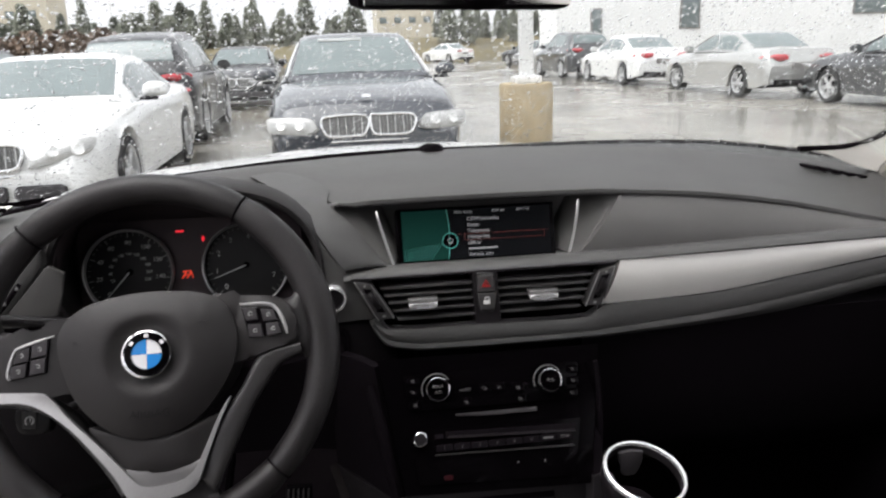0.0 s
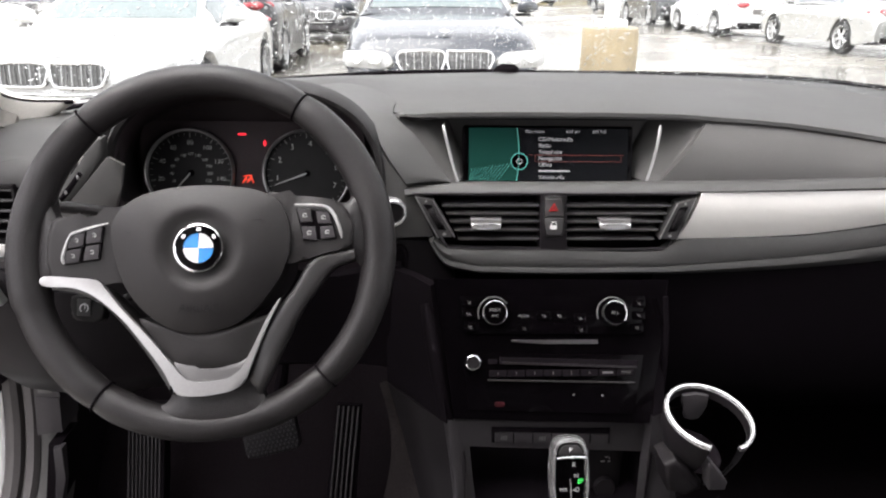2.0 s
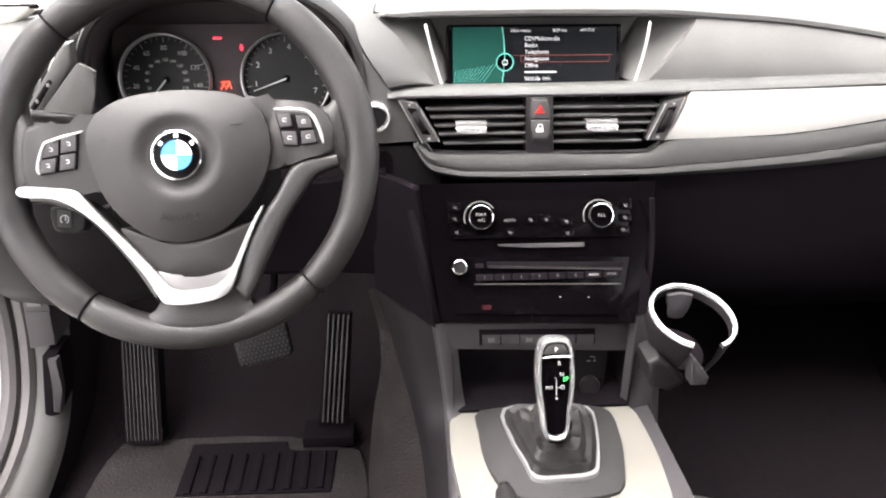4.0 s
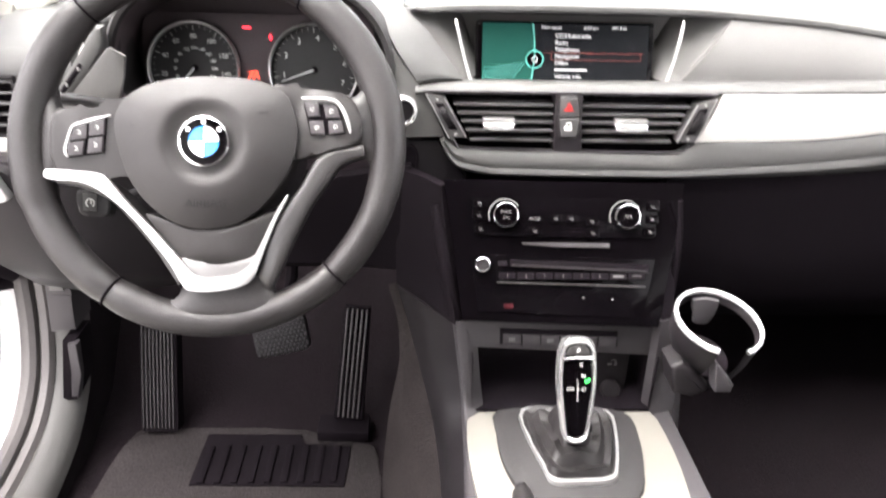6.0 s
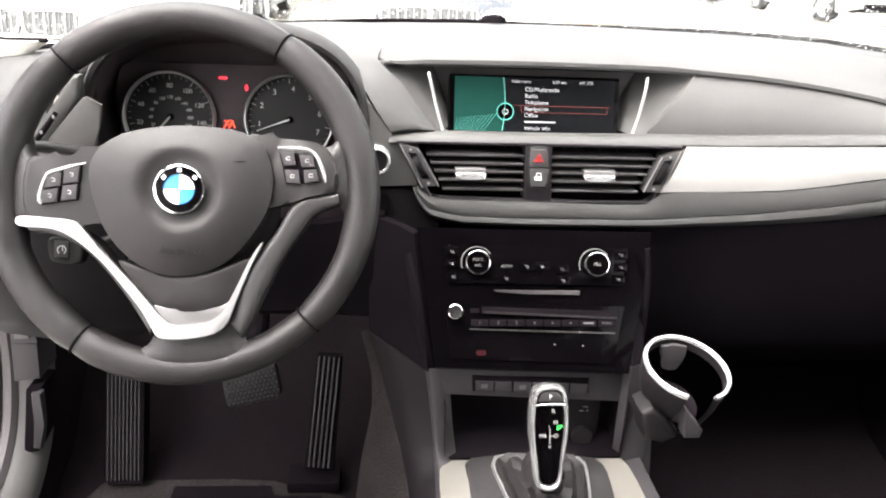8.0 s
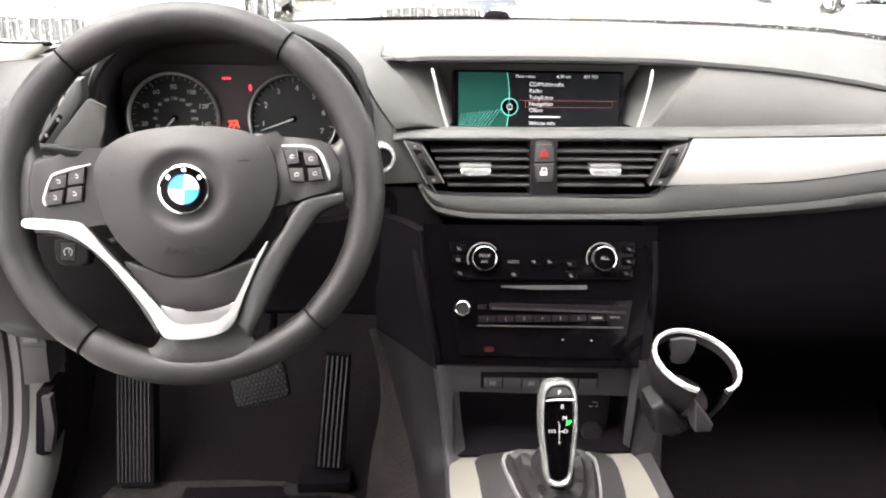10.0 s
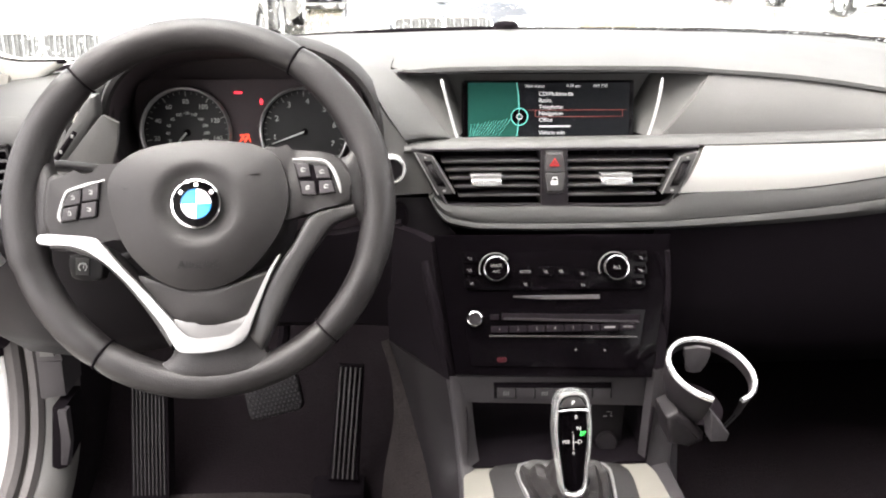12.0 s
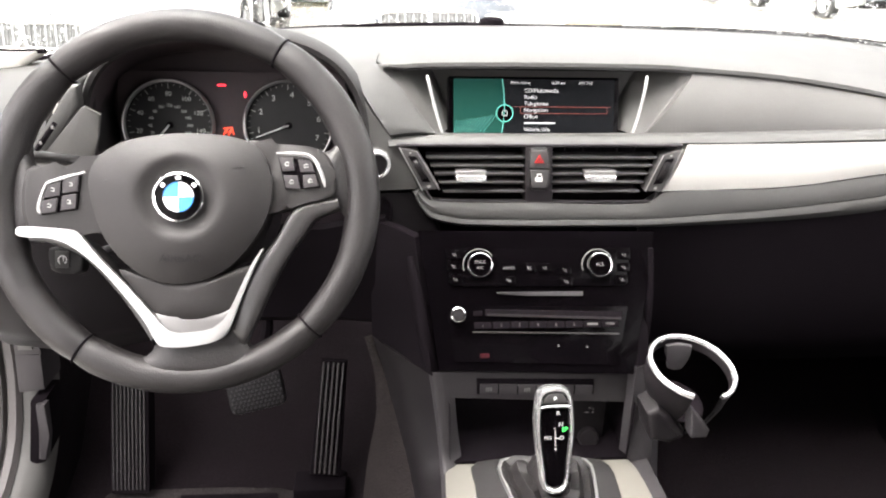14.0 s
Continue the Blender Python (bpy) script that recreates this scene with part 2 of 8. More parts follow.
def smooth_loop(pts, n=4, closed=True):
    """A smooth curve through the points (any dimension), n steps between two."""
    out, k = [], len(pts)
    for i in range(k if closed else k - 1):
        p0, p1, p2, p3 = (Vector(pts[(i + d) % k] if closed else pts[min(max(i + d, 0), k - 1)]) for d in (-1, 0, 1, 2))
        for s in range(n):
            t = s / n
            out.append(tuple(0.5 * ((2 * p1) + (p2 - p0) * t + (2 * p0 - 5 * p1 + 4 * p2 - p3) * t * t + (3 * p1 - p0 - 3 * p2 + p3) * t ** 3)))
    if not closed:
        out.append(tuple(pts[-1]))
    return out


def dome(bm, outline, m, height, rings=4, power=2.0, depth=0.01):
    """A cushion: the outline lies at z=0 of m, and the middle rises to height; its rim goes down by depth."""
    b2 = bmesh.new()
    cx, cy = sum(p[0] for p in outline) / len(outline), sum(p[1] for p in outline) / len(outline)
    loops = [[b2.verts.new((x, y, -depth)) for x, y in outline]]
    for r in range(rings + 1):
        q = 1 - (r / (rings + 1)) ** 1.3
        z = height * (1 - q ** power)
        loops.append([b2.verts.new((cx + (x - cx) * q, cy + (y - cy) * q, z)) for x, y in outline])
    for a, b in zip(loops, loops[1:]):
        for i in range(len(a)):
            j = (i + 1) % len(a)
            b2.faces.new((a[i], a[j], b[j], b[i]))
    mid = b2.verts.new((cx, cy, height))
    for i in range(len(outline)):
        b2.faces.new((loops[-1][i], loops[-1][(i + 1) % len(outline)], mid))
    b2.faces.new(loops[0][::-1])
    bmesh.ops.transform(b2, matrix=m, verts=b2.verts[:])
    return join(bm, b2)


def loft(bm, rows, closed=False, caps=False):
    vs = [[bm.verts.new(p) for p in r] for r in rows]
    for a, b in zip(vs, vs[1:]):
        n = len(a)
        for i in range(n if closed else n - 1):
            j = (i + 1) % n
            try:
                bm.faces.new((a[i], a[j], b[j], b[i]))
            except ValueError:
                pass
    if caps:
        bm.faces.new(vs[0][::-1])
        bm.faces.new(vs[-1])
    return bm


def slab(bm, rows, off):
    """A curved sheet with thickness: the grid rows and the same grid moved by off, closed round the border."""
    off = Vector(off)
    a = [[bm.verts.new(p) for p in r] for r in rows]
    b = [[bm.verts.new(Vector(p) + off) for p in r] for r in rows]
    for g, flip in ((a, False), (b, True)):
        for r, s in zip(g, g[1:]):
            for i in range(len(r) - 1):
                q = (r[i], r[i + 1], s[i + 1], s[i])
                bm.faces.new(q[::-1] if flip else q)
    ring = lambda g: g[0] + [r[-1] for r in g[1:-1]] + g[-1][::-1] + [r[0] for r in g[1:-1]][::-1]
    ra, rb = ring(a), ring(b)
    for i in range(len(ra)):
        j = (i + 1) % len(ra)
        bm.faces.new((ra[i], rb[i], rb[j], ra[j]))
    return bm


def tube(bm, pts, r, seg=10, closed=False, flat=1.0, up=(0, 0, 1)):
    """A round (or flattened) rod along the points; r is a number or one number a point."""
    k, rows = len(pts), []
    pts = [Vector(p) for p in pts]
    for i, p in enumerate(pts):
        a, b = (pts[(i - 1) % k], pts[(i + 1) % k]) if closed else (pts[max(i - 1, 0)], pts[min(i + 1, k - 1)])
        d = (b - a).normalized()
        side = d.cross(Vector(up))
        side = side.normalized() if side.length > 1e-4 else d.orthogonal().normalized()
        top = side.cross(d).normalized()
        rr = r[i] if isinstance(r, (list, tuple)) else r
        rows.append([p + side * math.cos(t) * rr + top * math.sin(t) * rr * flat for t in (2 * math.pi * s / seg for s in range(seg))])
    if closed:
        rows.append(rows[0])
        b2 = bmesh.new()
        loft(b2, rows, closed=True)
        bmesh.ops.remove_doubles(b2, verts=b2.verts[:], dist=1e-6)
        return join(bm, b2)
    return loft(bm, rows, closed=True, caps=True)


def lathe(bm, profile, m, seg=32, arc=(0, 360), caps=True):
    """Turns the profile (radius, height) about m's z."""
    full = arc[1] - arc[0] >= 360
    n = seg if full else seg + 1
    b2 = bmesh.new()
    rows = []
    for i in range(n):
        t = radians(arc[0] + (arc[1] - arc[0]) * i / seg)
        rows.append([(r * math.cos(t), r * math.sin(t), z) for r, z in profile])
    if full:
        rows.append(rows[0])
    loft(b2, rows)
    bmesh.ops.remove_doubles(b2, verts=b2.verts[:], dist=1e-6)
    bmesh.ops.transform(b2, matrix=m, verts=b2.verts[:])
    return join(bm, b2)


def rounded(w, h, r, n=4):
    """The outline of a rounded rectangle round the origin."""
    out = []
    for cx, cy, a in ((w / 2 - r, h / 2 - r, 0), (-w / 2 + r, h / 2 - r, 90), (-w / 2 + r, -h / 2 + r, 180), (w / 2 - r, -h / 2 + r, 270)):
        for i in range(n + 1):
            t = radians(a + 90 * i / n)
            out.append((cx + r * math.cos(t), cy + r * math.sin(t)))
    return out


def moved(outline, x, y):
    return [(a + x, b + y) for a, b in outline]


def axes(o, u, v):
    """The frame at o whose x is u and whose y is v."""
    u, v = Vector(u).normalized(), Vector(v).normalized()
    n = u.cross(v)
    m = Matrix((u, v, n)).transposed().to_4x4()
    m.translation = o
    return m


def writing(name, text, size, m, mat, parent, align="LEFT"):
    cu = bpy.data.curves.new(name, "FONT")
    cu.body, cu.size, cu.align_x, cu.align_y, cu.extrude = text, size, align, "CENTER", 0.0001
    ob = new(name, cu)
    dg = bpy.context.evaluated_depsgraph_get()
    me = bpy.data.meshes.new_from_object(ob.evaluated_get(dg))
    bpy.data.objects.remove(ob)
    bpy.data.curves.remove(cu)
    me.transform(m)
    me.materials.clear()
    me.materials.append(mat)
    ob = new(name, me)
    ob.parent = parent
    return ob


CX = 0.392                                   # the car's middle, beside the wheel's axis at x = 0
LEAN = radians(24)
WHEEL = axes((0, 0, 1.04), (1, 0, 0), (0, math.sin(LEAN), math.cos(LEAN)))   # z of this frame points at the driver
STACK = axes((CX, 0.119, 0.91), (1, 0, 0), (0, 0.47, 0.88))
FACE = axes((0, 0, 0), (1, 0, 0), (0, 0, 1))   # upright plane: x, z; its z looks back at the driver


def face(y):
    return Matrix.Translation((0, y, 0)) @ FACE


def flat(z):
    return Matrix.Translation((0, 0, z))


def lerp(keys, x):
    """Smooth values between keys (x, value, ...)."""
    if x <= keys[0][0]:
        return keys[0][1:]
    for a, b in zip(keys, keys[1:]):
        if x <= b[0]:
            i, n = keys.index(a), len(keys)
            e, g = keys[max(i - 1, 0)], keys[min(i + 2, n - 1)]
            h = b[0] - a[0]
            t = (x - a[0]) / h
            out = []
            for k in range(1, len(a)):
                ma, mb = (b[k] - e[k]) / (b[0] - e[0]) * h, (g[k] - a[k]) / (g[0] - a[0]) * h
                out.append((2 * t ** 3 - 3 * t * t + 1) * a[k] + (t ** 3 - 2 * t * t + t) * ma + (3 * t * t - 2 * t ** 3) * b[k] + (t ** 3 - t * t) * mb)
            return tuple(out)
    return keys[-1][1:]


# ---- the car's shell round the cabin ----
shell = thing("car_shell", "white painted body of the parked car with grey cloth lining", "car body", kind="structure")
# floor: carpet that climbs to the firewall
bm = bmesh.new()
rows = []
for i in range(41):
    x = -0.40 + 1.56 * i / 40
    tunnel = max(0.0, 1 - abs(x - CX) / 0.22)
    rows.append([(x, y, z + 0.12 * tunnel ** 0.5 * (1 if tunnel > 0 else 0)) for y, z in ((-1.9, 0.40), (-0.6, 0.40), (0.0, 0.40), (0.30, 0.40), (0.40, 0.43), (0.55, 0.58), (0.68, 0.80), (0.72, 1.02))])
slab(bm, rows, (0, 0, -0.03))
part("floor", bm, CARPET, shell, "loop carpet of the footwell, coloured near-black for its shade")

# white sill and door jamb round the open doorway
way = smooth_loop([(0.30, 1.06), (0.335, 0.90), (0.338, 0.78), (0.335, 0.70), (0.318, 0.61), (0.275, 0.53), (0.19, 0.482), (0.02, 0.465), (-0.4, 0.462), (-1.1, 0.462)], 5, closed=False)


def rim_strip(profile, first=0):
    """Sweeps a profile (x, outward offset) along the doorway."""
    rows = []
    for i, (y, z) in enumerate(way):
        if i < first:
            continue
        (ya, za), (yb, zb) = way[max(i - 1, 0)], way[min(i + 1, len(way) - 1)]
        d = Vector((yb - ya, zb - za)).normalized()
        out = Vector((-d.y, d.x))
        if out.x < 0 and i < 20 or out.y > 0 and i >= 25:
            out = -out
        rows.append([(px - 0.022, y + out.x * o, z + out.y * o) for px, o in profile])
    return rows


jamb = part("door_jamb", loft(bmesh.new(), rim_strip([(-0.395, 0.012), (-0.400, 0.004), (-0.41, 0.0), (-0.43, 0.006), (-0.445, 0.03), (-0.50, 0.045), (-0.515, 0.05), (-0.52, 0.09)])), WHITE_PAINT, shell, "white painted steel door jamb")
part("door_seal", loft(bmesh.new(), rim_strip([(-0.366, 0.004), (-0.368, -0.006), (-0.376, -0.011), (-0.386, -0.009), (-0.394, -0.001), (-0.395, 0.012), (-0.38, 0.016)]), closed=True), SEAL, shell, "ribbed grey rubber door seal")
part("door_seal", loft(bmesh.new(), rim_strip([(-0.344, 0.006), (-0.350, -0.002), (-0.360, -0.003), (-0.366, 0.004), (-0.360, 0.012)]), closed=True), SEAL, shell, "inner lip of the rubber door seal")
part("kick_panel", loft(bmesh.new(), rim_strip([(-0.345, 0.008), (-0.335, 0.010), (-0.322, 0.016), (-0.308, 0.030), (-0.306, 0.05)], 8)), PANEL_GREY, shell, "dark grey moulded sill and kick panel")
part("footwell_side", loft(bmesh.new(), rim_strip([(-0.306, 0.049), (-0.308, 0.08), (-0.312, 0.16), (-0.315, 0.40)], 8)), CARPET, shell, "footwell side carpet, coloured near-black for its shade")

# windscreen pillars, roof lining and the rest that closes the cabin
for s, name in ((-1, "windscreen_pillar"), (1, "windscreen_pillar")):
    pts = [(CX + s * 0.795, 0.46, 1.02), (CX + s * 0.785, 0.36, 1.12), (CX + s * 0.755, 0.16, 1.27), (CX + s * 0.715, -0.06, 1.42), (CX + s * 0.64, -0.44, 1.57)]
    bm = bmesh.new()
    tube(bm, smooth_loop(pts, 4, False), [0.06, 0.058, 0.056, 0.054, 0.052, 0.05, 0.048, 0.046, 0.045, 0.044, 0.044, 0.044, 0.044, 0.044, 0.044, 0.044, 0.044][:17], 12, flat=0.7)
    part(name, bm, PILLAR, shell, "light grey trim of the windscreen pillar")
bm = bmesh.new()
slab(bm, [[(CX + u * 0.66, y, 1.62 - 0.05 * u * u - (0.0 if y < -0.6 else 0.05 * ((y + 0.6) / 0.2) ** 2)) for u in (-1, -0.7, -0.3, 0, 0.3, 0.7, 1)] for y in (-2.2, -1.8, -1.2, -0.8, -0.6, -0.5, -0.4)], (0, 0, 0.04))
part("roof_lining", bm, LINER, shell, "light grey cloth roof lining")
bm = bmesh.new()
box(bm, (CX, -2.25, 0.80), (1.46, 0.05, 0.85), 0.02)
part("tailgate", bm, DARK_PLASTIC, shell)
bm = bmesh.new()
box(bm, (CX + 0.765, -0.75, 0.70), (0.05, 3.1, 0.76), 0.03)
part("side_panel", bm, BLACK_MATT, shell, "black trimmed passenger side door panel")
bm = bmesh.new()
box(bm, (CX - 0.755, -1.75, 0.72), (0.05, 1.0, 0.72), 0.03)
part("side_panel", bm, BLACK_MATT, shell)
for s in (-1, 1):
    for y0 in (-0.95, -2.1):
        bm = bmesh.new()
        tube(bm, [(CX + s * 0.74, y0, 1.02), (CX + s * 0.70, y0 - 0.05, 1.3), (CX + s * 0.62, y0 - 0.08, 1.58)], [0.06, 0.055, 0.05], 10)
        part("side_pillar", bm, LINER, shell, "grey trim of a side pillar")
# unseen rear windows, added dark to hold back light from behind
for c, sz in (((CX - 0.70, -1.55, 1.28), (0.008, 1.15, 0.50)), ((CX + 0.70, -1.55, 1.28), (0.008, 1.15, 0.50)), ((CX, -2.2, 1.38), (1.30, 0.008, 0.46))):
    bm = bmesh.new()
    box(bm, c, sz, 0.002)
    part("unseen_dark_window", bm, TINT, shell, "unseen rear window, added dark to cut light from behind")
# plain white outer skin: roof, flanks, wings and tail
bm = bmesh.new()
slab(bm, [[(CX + u * 0.70, y, 1.675 - 0.055 * u * u - 0.05 * max(0, (y + 0.6) / 0.2) ** 2) for u in (-1, -0.7, -0.3, 0, 0.3, 0.7, 1)] for y in (-2.28, -1.8, -1.2, -0.8, -0.6, -0.5, -0.4)], (0, 0, 0.01))
part("roof_skin", bm, WHITE_PAINT, shell, "white painted roof")
for s, y0, y1 in ((1, -2.28, 0.40), (-1, -2.28, -1.12)):
    bm = bmesh.new()
    slab(bm, [[(CX + s * x, y0 + (y1 - y0) * k / 6, z) for x, z in ((0.80, 1.06), (0.86, 0.98), (0.90, 0.80), (0.895, 0.55), (0.86, 0.34))] for k in range(7)], (s * 0.012, 0, 0))
    part("flank_skin", bm, WHITE_PAINT, shell)
for s in (-1, 1):
    bm = bmesh.new()
    slab(bm, [[(CX + s * x * w, y, z - d) for x, z in ((0.76, 1.035), (0.84, 1.0), (0.90, 0.86), (0.89, 0.60), (0.86, 0.36))] for y, w, d in ((0.46, 1.0, 0.0), (0.86, 1.0, 0.0), (1.25, 0.99, 0.03), (1.6, 0.97, 0.075), (1.76, 0.94, 0.12))], (s * 0.01, 0, 0))
    part("wing_skin", bm, WHITE_PAINT, shell)
bm = bmesh.new()
box(bm, (CX, -2.30, 0.72), (1.62, 0.04, 0.80), 0.015)
part("tail_skin", bm, WHITE_PAINT, shell)
# white bonnet beyond the windscreen
bm = bmesh.new()
rows = []
for i in range(17):
    u = -1 + 2 * i / 16
    rows.append([(CX + u * w, y - 0.10 * u * u, z - 0.05 * u * u) for y, z, w in ((0.86, 1.096, 0.74), (1.0, 1.092, 0.75), (1.3, 1.062, 0.76), (1.6, 1.016, 0.75), (1.75, 0.965, 0.72), (1.82, 0.86, 0.70), (1.84, 0.6, 0.70))])
slab(bm, rows, (0, 0, -0.02))
part("bonnet", bm, WHITE_PAINT, shell, "white painted bonnet, wet with rain")

# windscreen


def screen_at(u, v):
    """A place on the windscreen: u from -1 to 1 across, v from 0 at its foot to 1 at the roof."""
    half = 0.745 - 0.13 * v
    foot = 0.735 - 0.30 * u * u
    top = -0.36 - 0.10 * u * u
    return Vector((CX + u * half, foot + (top - foot) * v, 1.105 + 0.46 * v + 0.07 * math.sin(math.pi * v) - 0.02 * u * u * v))


bm = bmesh.new()
slab(bm, [[screen_at(-1.06 + 2.12 * i / 20, j / 12) for i in range(21)] for j in range(13)], (0, 0.003, 0.004))
pane = part("windscreen", bm, GLASS, shell, "rain-spotted laminated glass windscreen")
pane.visible_shadow = False

# rain drops on the glass
rng = random.Random(4)
verts, faces = [], []
RING = 8
unit = [(0, 0, 1)] + [(math.cos(a) * r, math.sin(a) * r, h) for r, h in ((0.45, 0.88), (0.82, 0.52), (1.0, 0.0)) for a in (2 * math.pi * k / RING for k in range(RING))]
quads = [(0, 1 + k, 1 + (k + 1) % RING) for k in range(RING)] + [(b + k, b + RING + k, b + RING + (k + 1) % RING, b + (k + 1) % RING) for b in (1, 1 + RING) for k in range(RING)] + [tuple(range(3 * RING, 2 * RING, -1))]
for k in range(21000):
    u, v = rng.uniform(-0.98, 0.98), rng.uniform(0.0, 0.46)
    p = screen_at(u, v) + Vector((0, 0.0031, 0.0042))
    du, dv = (screen_at(u + 0.01, v) - screen_at(u - 0.01, v)).normalized(), (screen_at(u, v + 0.01) - screen_at(u, v - 0.01)).normalized()
    nn = du.cross(dv)
    nn = nn if nn.z > 0 else -nn
    r = 0.0005 + 0.0017 * rng.random() ** 4
    sx, sy = r * rng.uniform(0.8, 1.15), r * rng.uniform(1.0, 1.7)
    base = len(verts)
    verts += [tuple(p + du * (x * sx) + dv * (y * sy) + nn * (z * r * 0.75)) for x, y, z in unit]
    faces += [tuple(base + i for i in q) for q in quads]
me = bpy.data.meshes.new("rain_drops")
me.from_pydata(verts, [], faces)
me.polygons.foreach_set("use_smooth", [True] * len(me.polygons))
me.materials.append(WATER)
drops = tagged(new("rain_drops", me), "scattered clear rain drops clinging to the windscreen glass", "rain drops", kind="stuff")
drops.visible_shadow = False

# ---- dashboard ----
dash = thing("dashboard", "charcoal soft-touch dashboard with satin silver trim", "dashboard")
# top pad: windscreen edge to front edge, by x: edge y, edge z, front y, front z
PAD = [(-0.40, 0.32, 1.091, 0.17, 1.070), (-0.25, 0.40, 1.108, 0.20, 1.083), (-0.19, 0.435, 1.117, 0.24, 1.095), (-0.16, 0.45, 1.121, 0.40, 1.115), (-0.10, 0.49, 1.125, 0.43, 1.122), (0.05, 0.575, 1.128, 0.45, 1.125), (0.12, 0.61, 1.129, 0.44, 1.126), (0.165, 0.625, 1.130, 0.36, 1.127), (0.20, 0.64, 1.130, 0.290, 1.124),
       (0.255, 0.655, 1.130, 0.270, 1.1295), (0.392, 0.685, 1.130, 0.262, 1.1325), (0.557, 0.70, 1.129, 0.262, 1.1315), (0.608, 0.705, 1.1285, 0.262, 1.1285), (0.725, 0.71, 1.1275, 0.255, 1.1205), (0.859, 0.69, 1.1265, 0.252, 1.1015), (1.0, 0.62, 1.125, 0.25, 1.071), (1.15, 0.44, 1.116, 0.25, 1.040)]
bm = bmesh.new()
rows = []
for i in range(91):
    x = -0.335 + 1.485 * i / 90
    yw, zw, yf, zf = lerp(PAD, x)
    rows.append([(x, yw + (yf - yw) * t, zw + (zf - zw) * t + 0.012 * math.sin(math.pi * t) * (1 - 0.3 * t)) for t in (0, 0.12, 0.3, 0.5, 0.7, 0.85, 0.95)] + [(x, yf - 0.002, zf - 0.002), (x, yf - 0.003, zf - 0.007), (x, yf + 0.006, zf - 0.0085)])
slab(bm, rows, (0, 0.004, -0.004))
part("top_pad", bm, SOFT_GREY, dash, "grained charcoal soft-touch top pad")
# black border of the glass behind the pad
bm = bmesh.new()
tube(bm, [(x, lerp(PAD, x)[0] + 0.006, lerp(PAD, x)[1] - 0.001) for x in (-0.33 + 1.48 * i / 50 for i in range(51))], [0.007 + 0.004 * max(0.0, i / 50 - 0.6) for i in range(51)], 8)
part("rear_edge", bm, BLACK_MATT, dash, "black edge strip along the glass")
# passenger side pod under the pad
POD = [(0.535, 0.228, 1.046), (0.60, 0.222, 1.046), (0.72, 0.218, 1.049), (0.85, 0.216, 1.052), (1.0, 0.215, 1.05), (1.15, 0.215, 1.03)]
bm = bmesh.new()
rows = []
for i in range(41):
    t0 = i / 40
    top_x, low_x = 0.608 + 0.542 * t0, 0.540 + 0.610 * t0
    yw, zw, yf, zf = lerp(PAD, top_x)
    yl, zl = lerp(POD, low_x)
    rows.append([(top_x + (low_x - top_x) * t, yf + 0.004 + (yl - yf) * t - 0.010 * math.sin(math.pi * t), zf - 0.006 + (zl + 0.006 - zf) * t) for t in (0, 0.06, 0.2, 0.4, 0.6, 0.8, 0.94, 1.0)])
slab(bm, rows, (0, 0.03, -0.004))
part("passenger_pod", bm, PANEL_GREY, dash, "smooth charcoal panel before the passenger")
# shelf lip that runs under screen and pod
lip = smooth_loop([(0.205, 0.2060, 1.0440), (0.25, 0.212, 1.0445), (0.30, 0.214, 1.045), (0.392, 0.214, 1.045), (0.54, 0.211, 1.0475), (0.65, 0.207, 1.0500), (0.85, 0.204, 1.0560), (1.0, 0.205, 1.058), (1.15, 0.21, 1.053)], 5, False)
bm = bmesh.new()
slab(bm, [[(x, y + dy, z + dz) for dy, dz in ((0.016, 0.0006), (0.006, 0.0014), (-0.001, 0.0012), (-0.006, -0.0006), (-0.0105, -0.0034), (-0.0130, -0.0060), (-0.0115, -0.0078), (0.006, -0.0085))] for x, y, z in lip], (0, 0.004, -0.0025))
part("shelf_lip", bm, SOFT_GREY, dash, "sloping grey ledge under display and pod")
bm = bmesh.new()
slab(bm, [[(x, y, z) for x in (0.215, 0.3, 0.4, 0.5, 0.6, 0.8, 1.0, 1.14)] for y, z in ((0.214, 1.0445), (0.228, 1.0415), (0.252, 1.0370), (0.305, 1.0280))], (0, 0.01, -0.012))
part("shelf", bm, PANEL_GREY, dash)
# recess of the screen: back, painted shadow strip and two cheeks
bm = bmesh.new()
prism(bm, [(0.192, 1.121), (0.606, 1.121), (0.535, 1.040), (0.262, 1.040)], 0.01, face(0.312))
part("recess_back", bm, PANEL_GREY, dash)
for a, b, c, d in (((0.188, 0.276, 1.1225), (0.268, 0.220, 1.041), (0.292, 0.30, 1.041), (0.262, 0.315, 1.121)), ((0.610, 0.262, 1.121), (0.5395, 0.226, 1.040), (0.506, 0.30, 1.040), (0.545, 0.315, 1.121))):
    bm = bmesh.new()
    slab(bm, [[Vector(a).lerp(Vector(d), t) for t in (0, 0.5, 1)], [Vector(b).lerp(Vector(c), t) for t in (0, 0.5, 1)]], (0, 0.006, 0))
    part("recess_cheek", bm, PANEL_GREY, dash, "sloping grey cheek beside the display")
# thin black strip stands in for the shadow under the pad's edge
bm = bmesh.new()
prism(bm, [(0.198, 1.120), (0.597, 1.120), (0.590, 1.1185), (0.205, 1.1185)], 0.04, face(0.272))
part("recess_shadow_strip", bm, BLACK_MATT, dash)
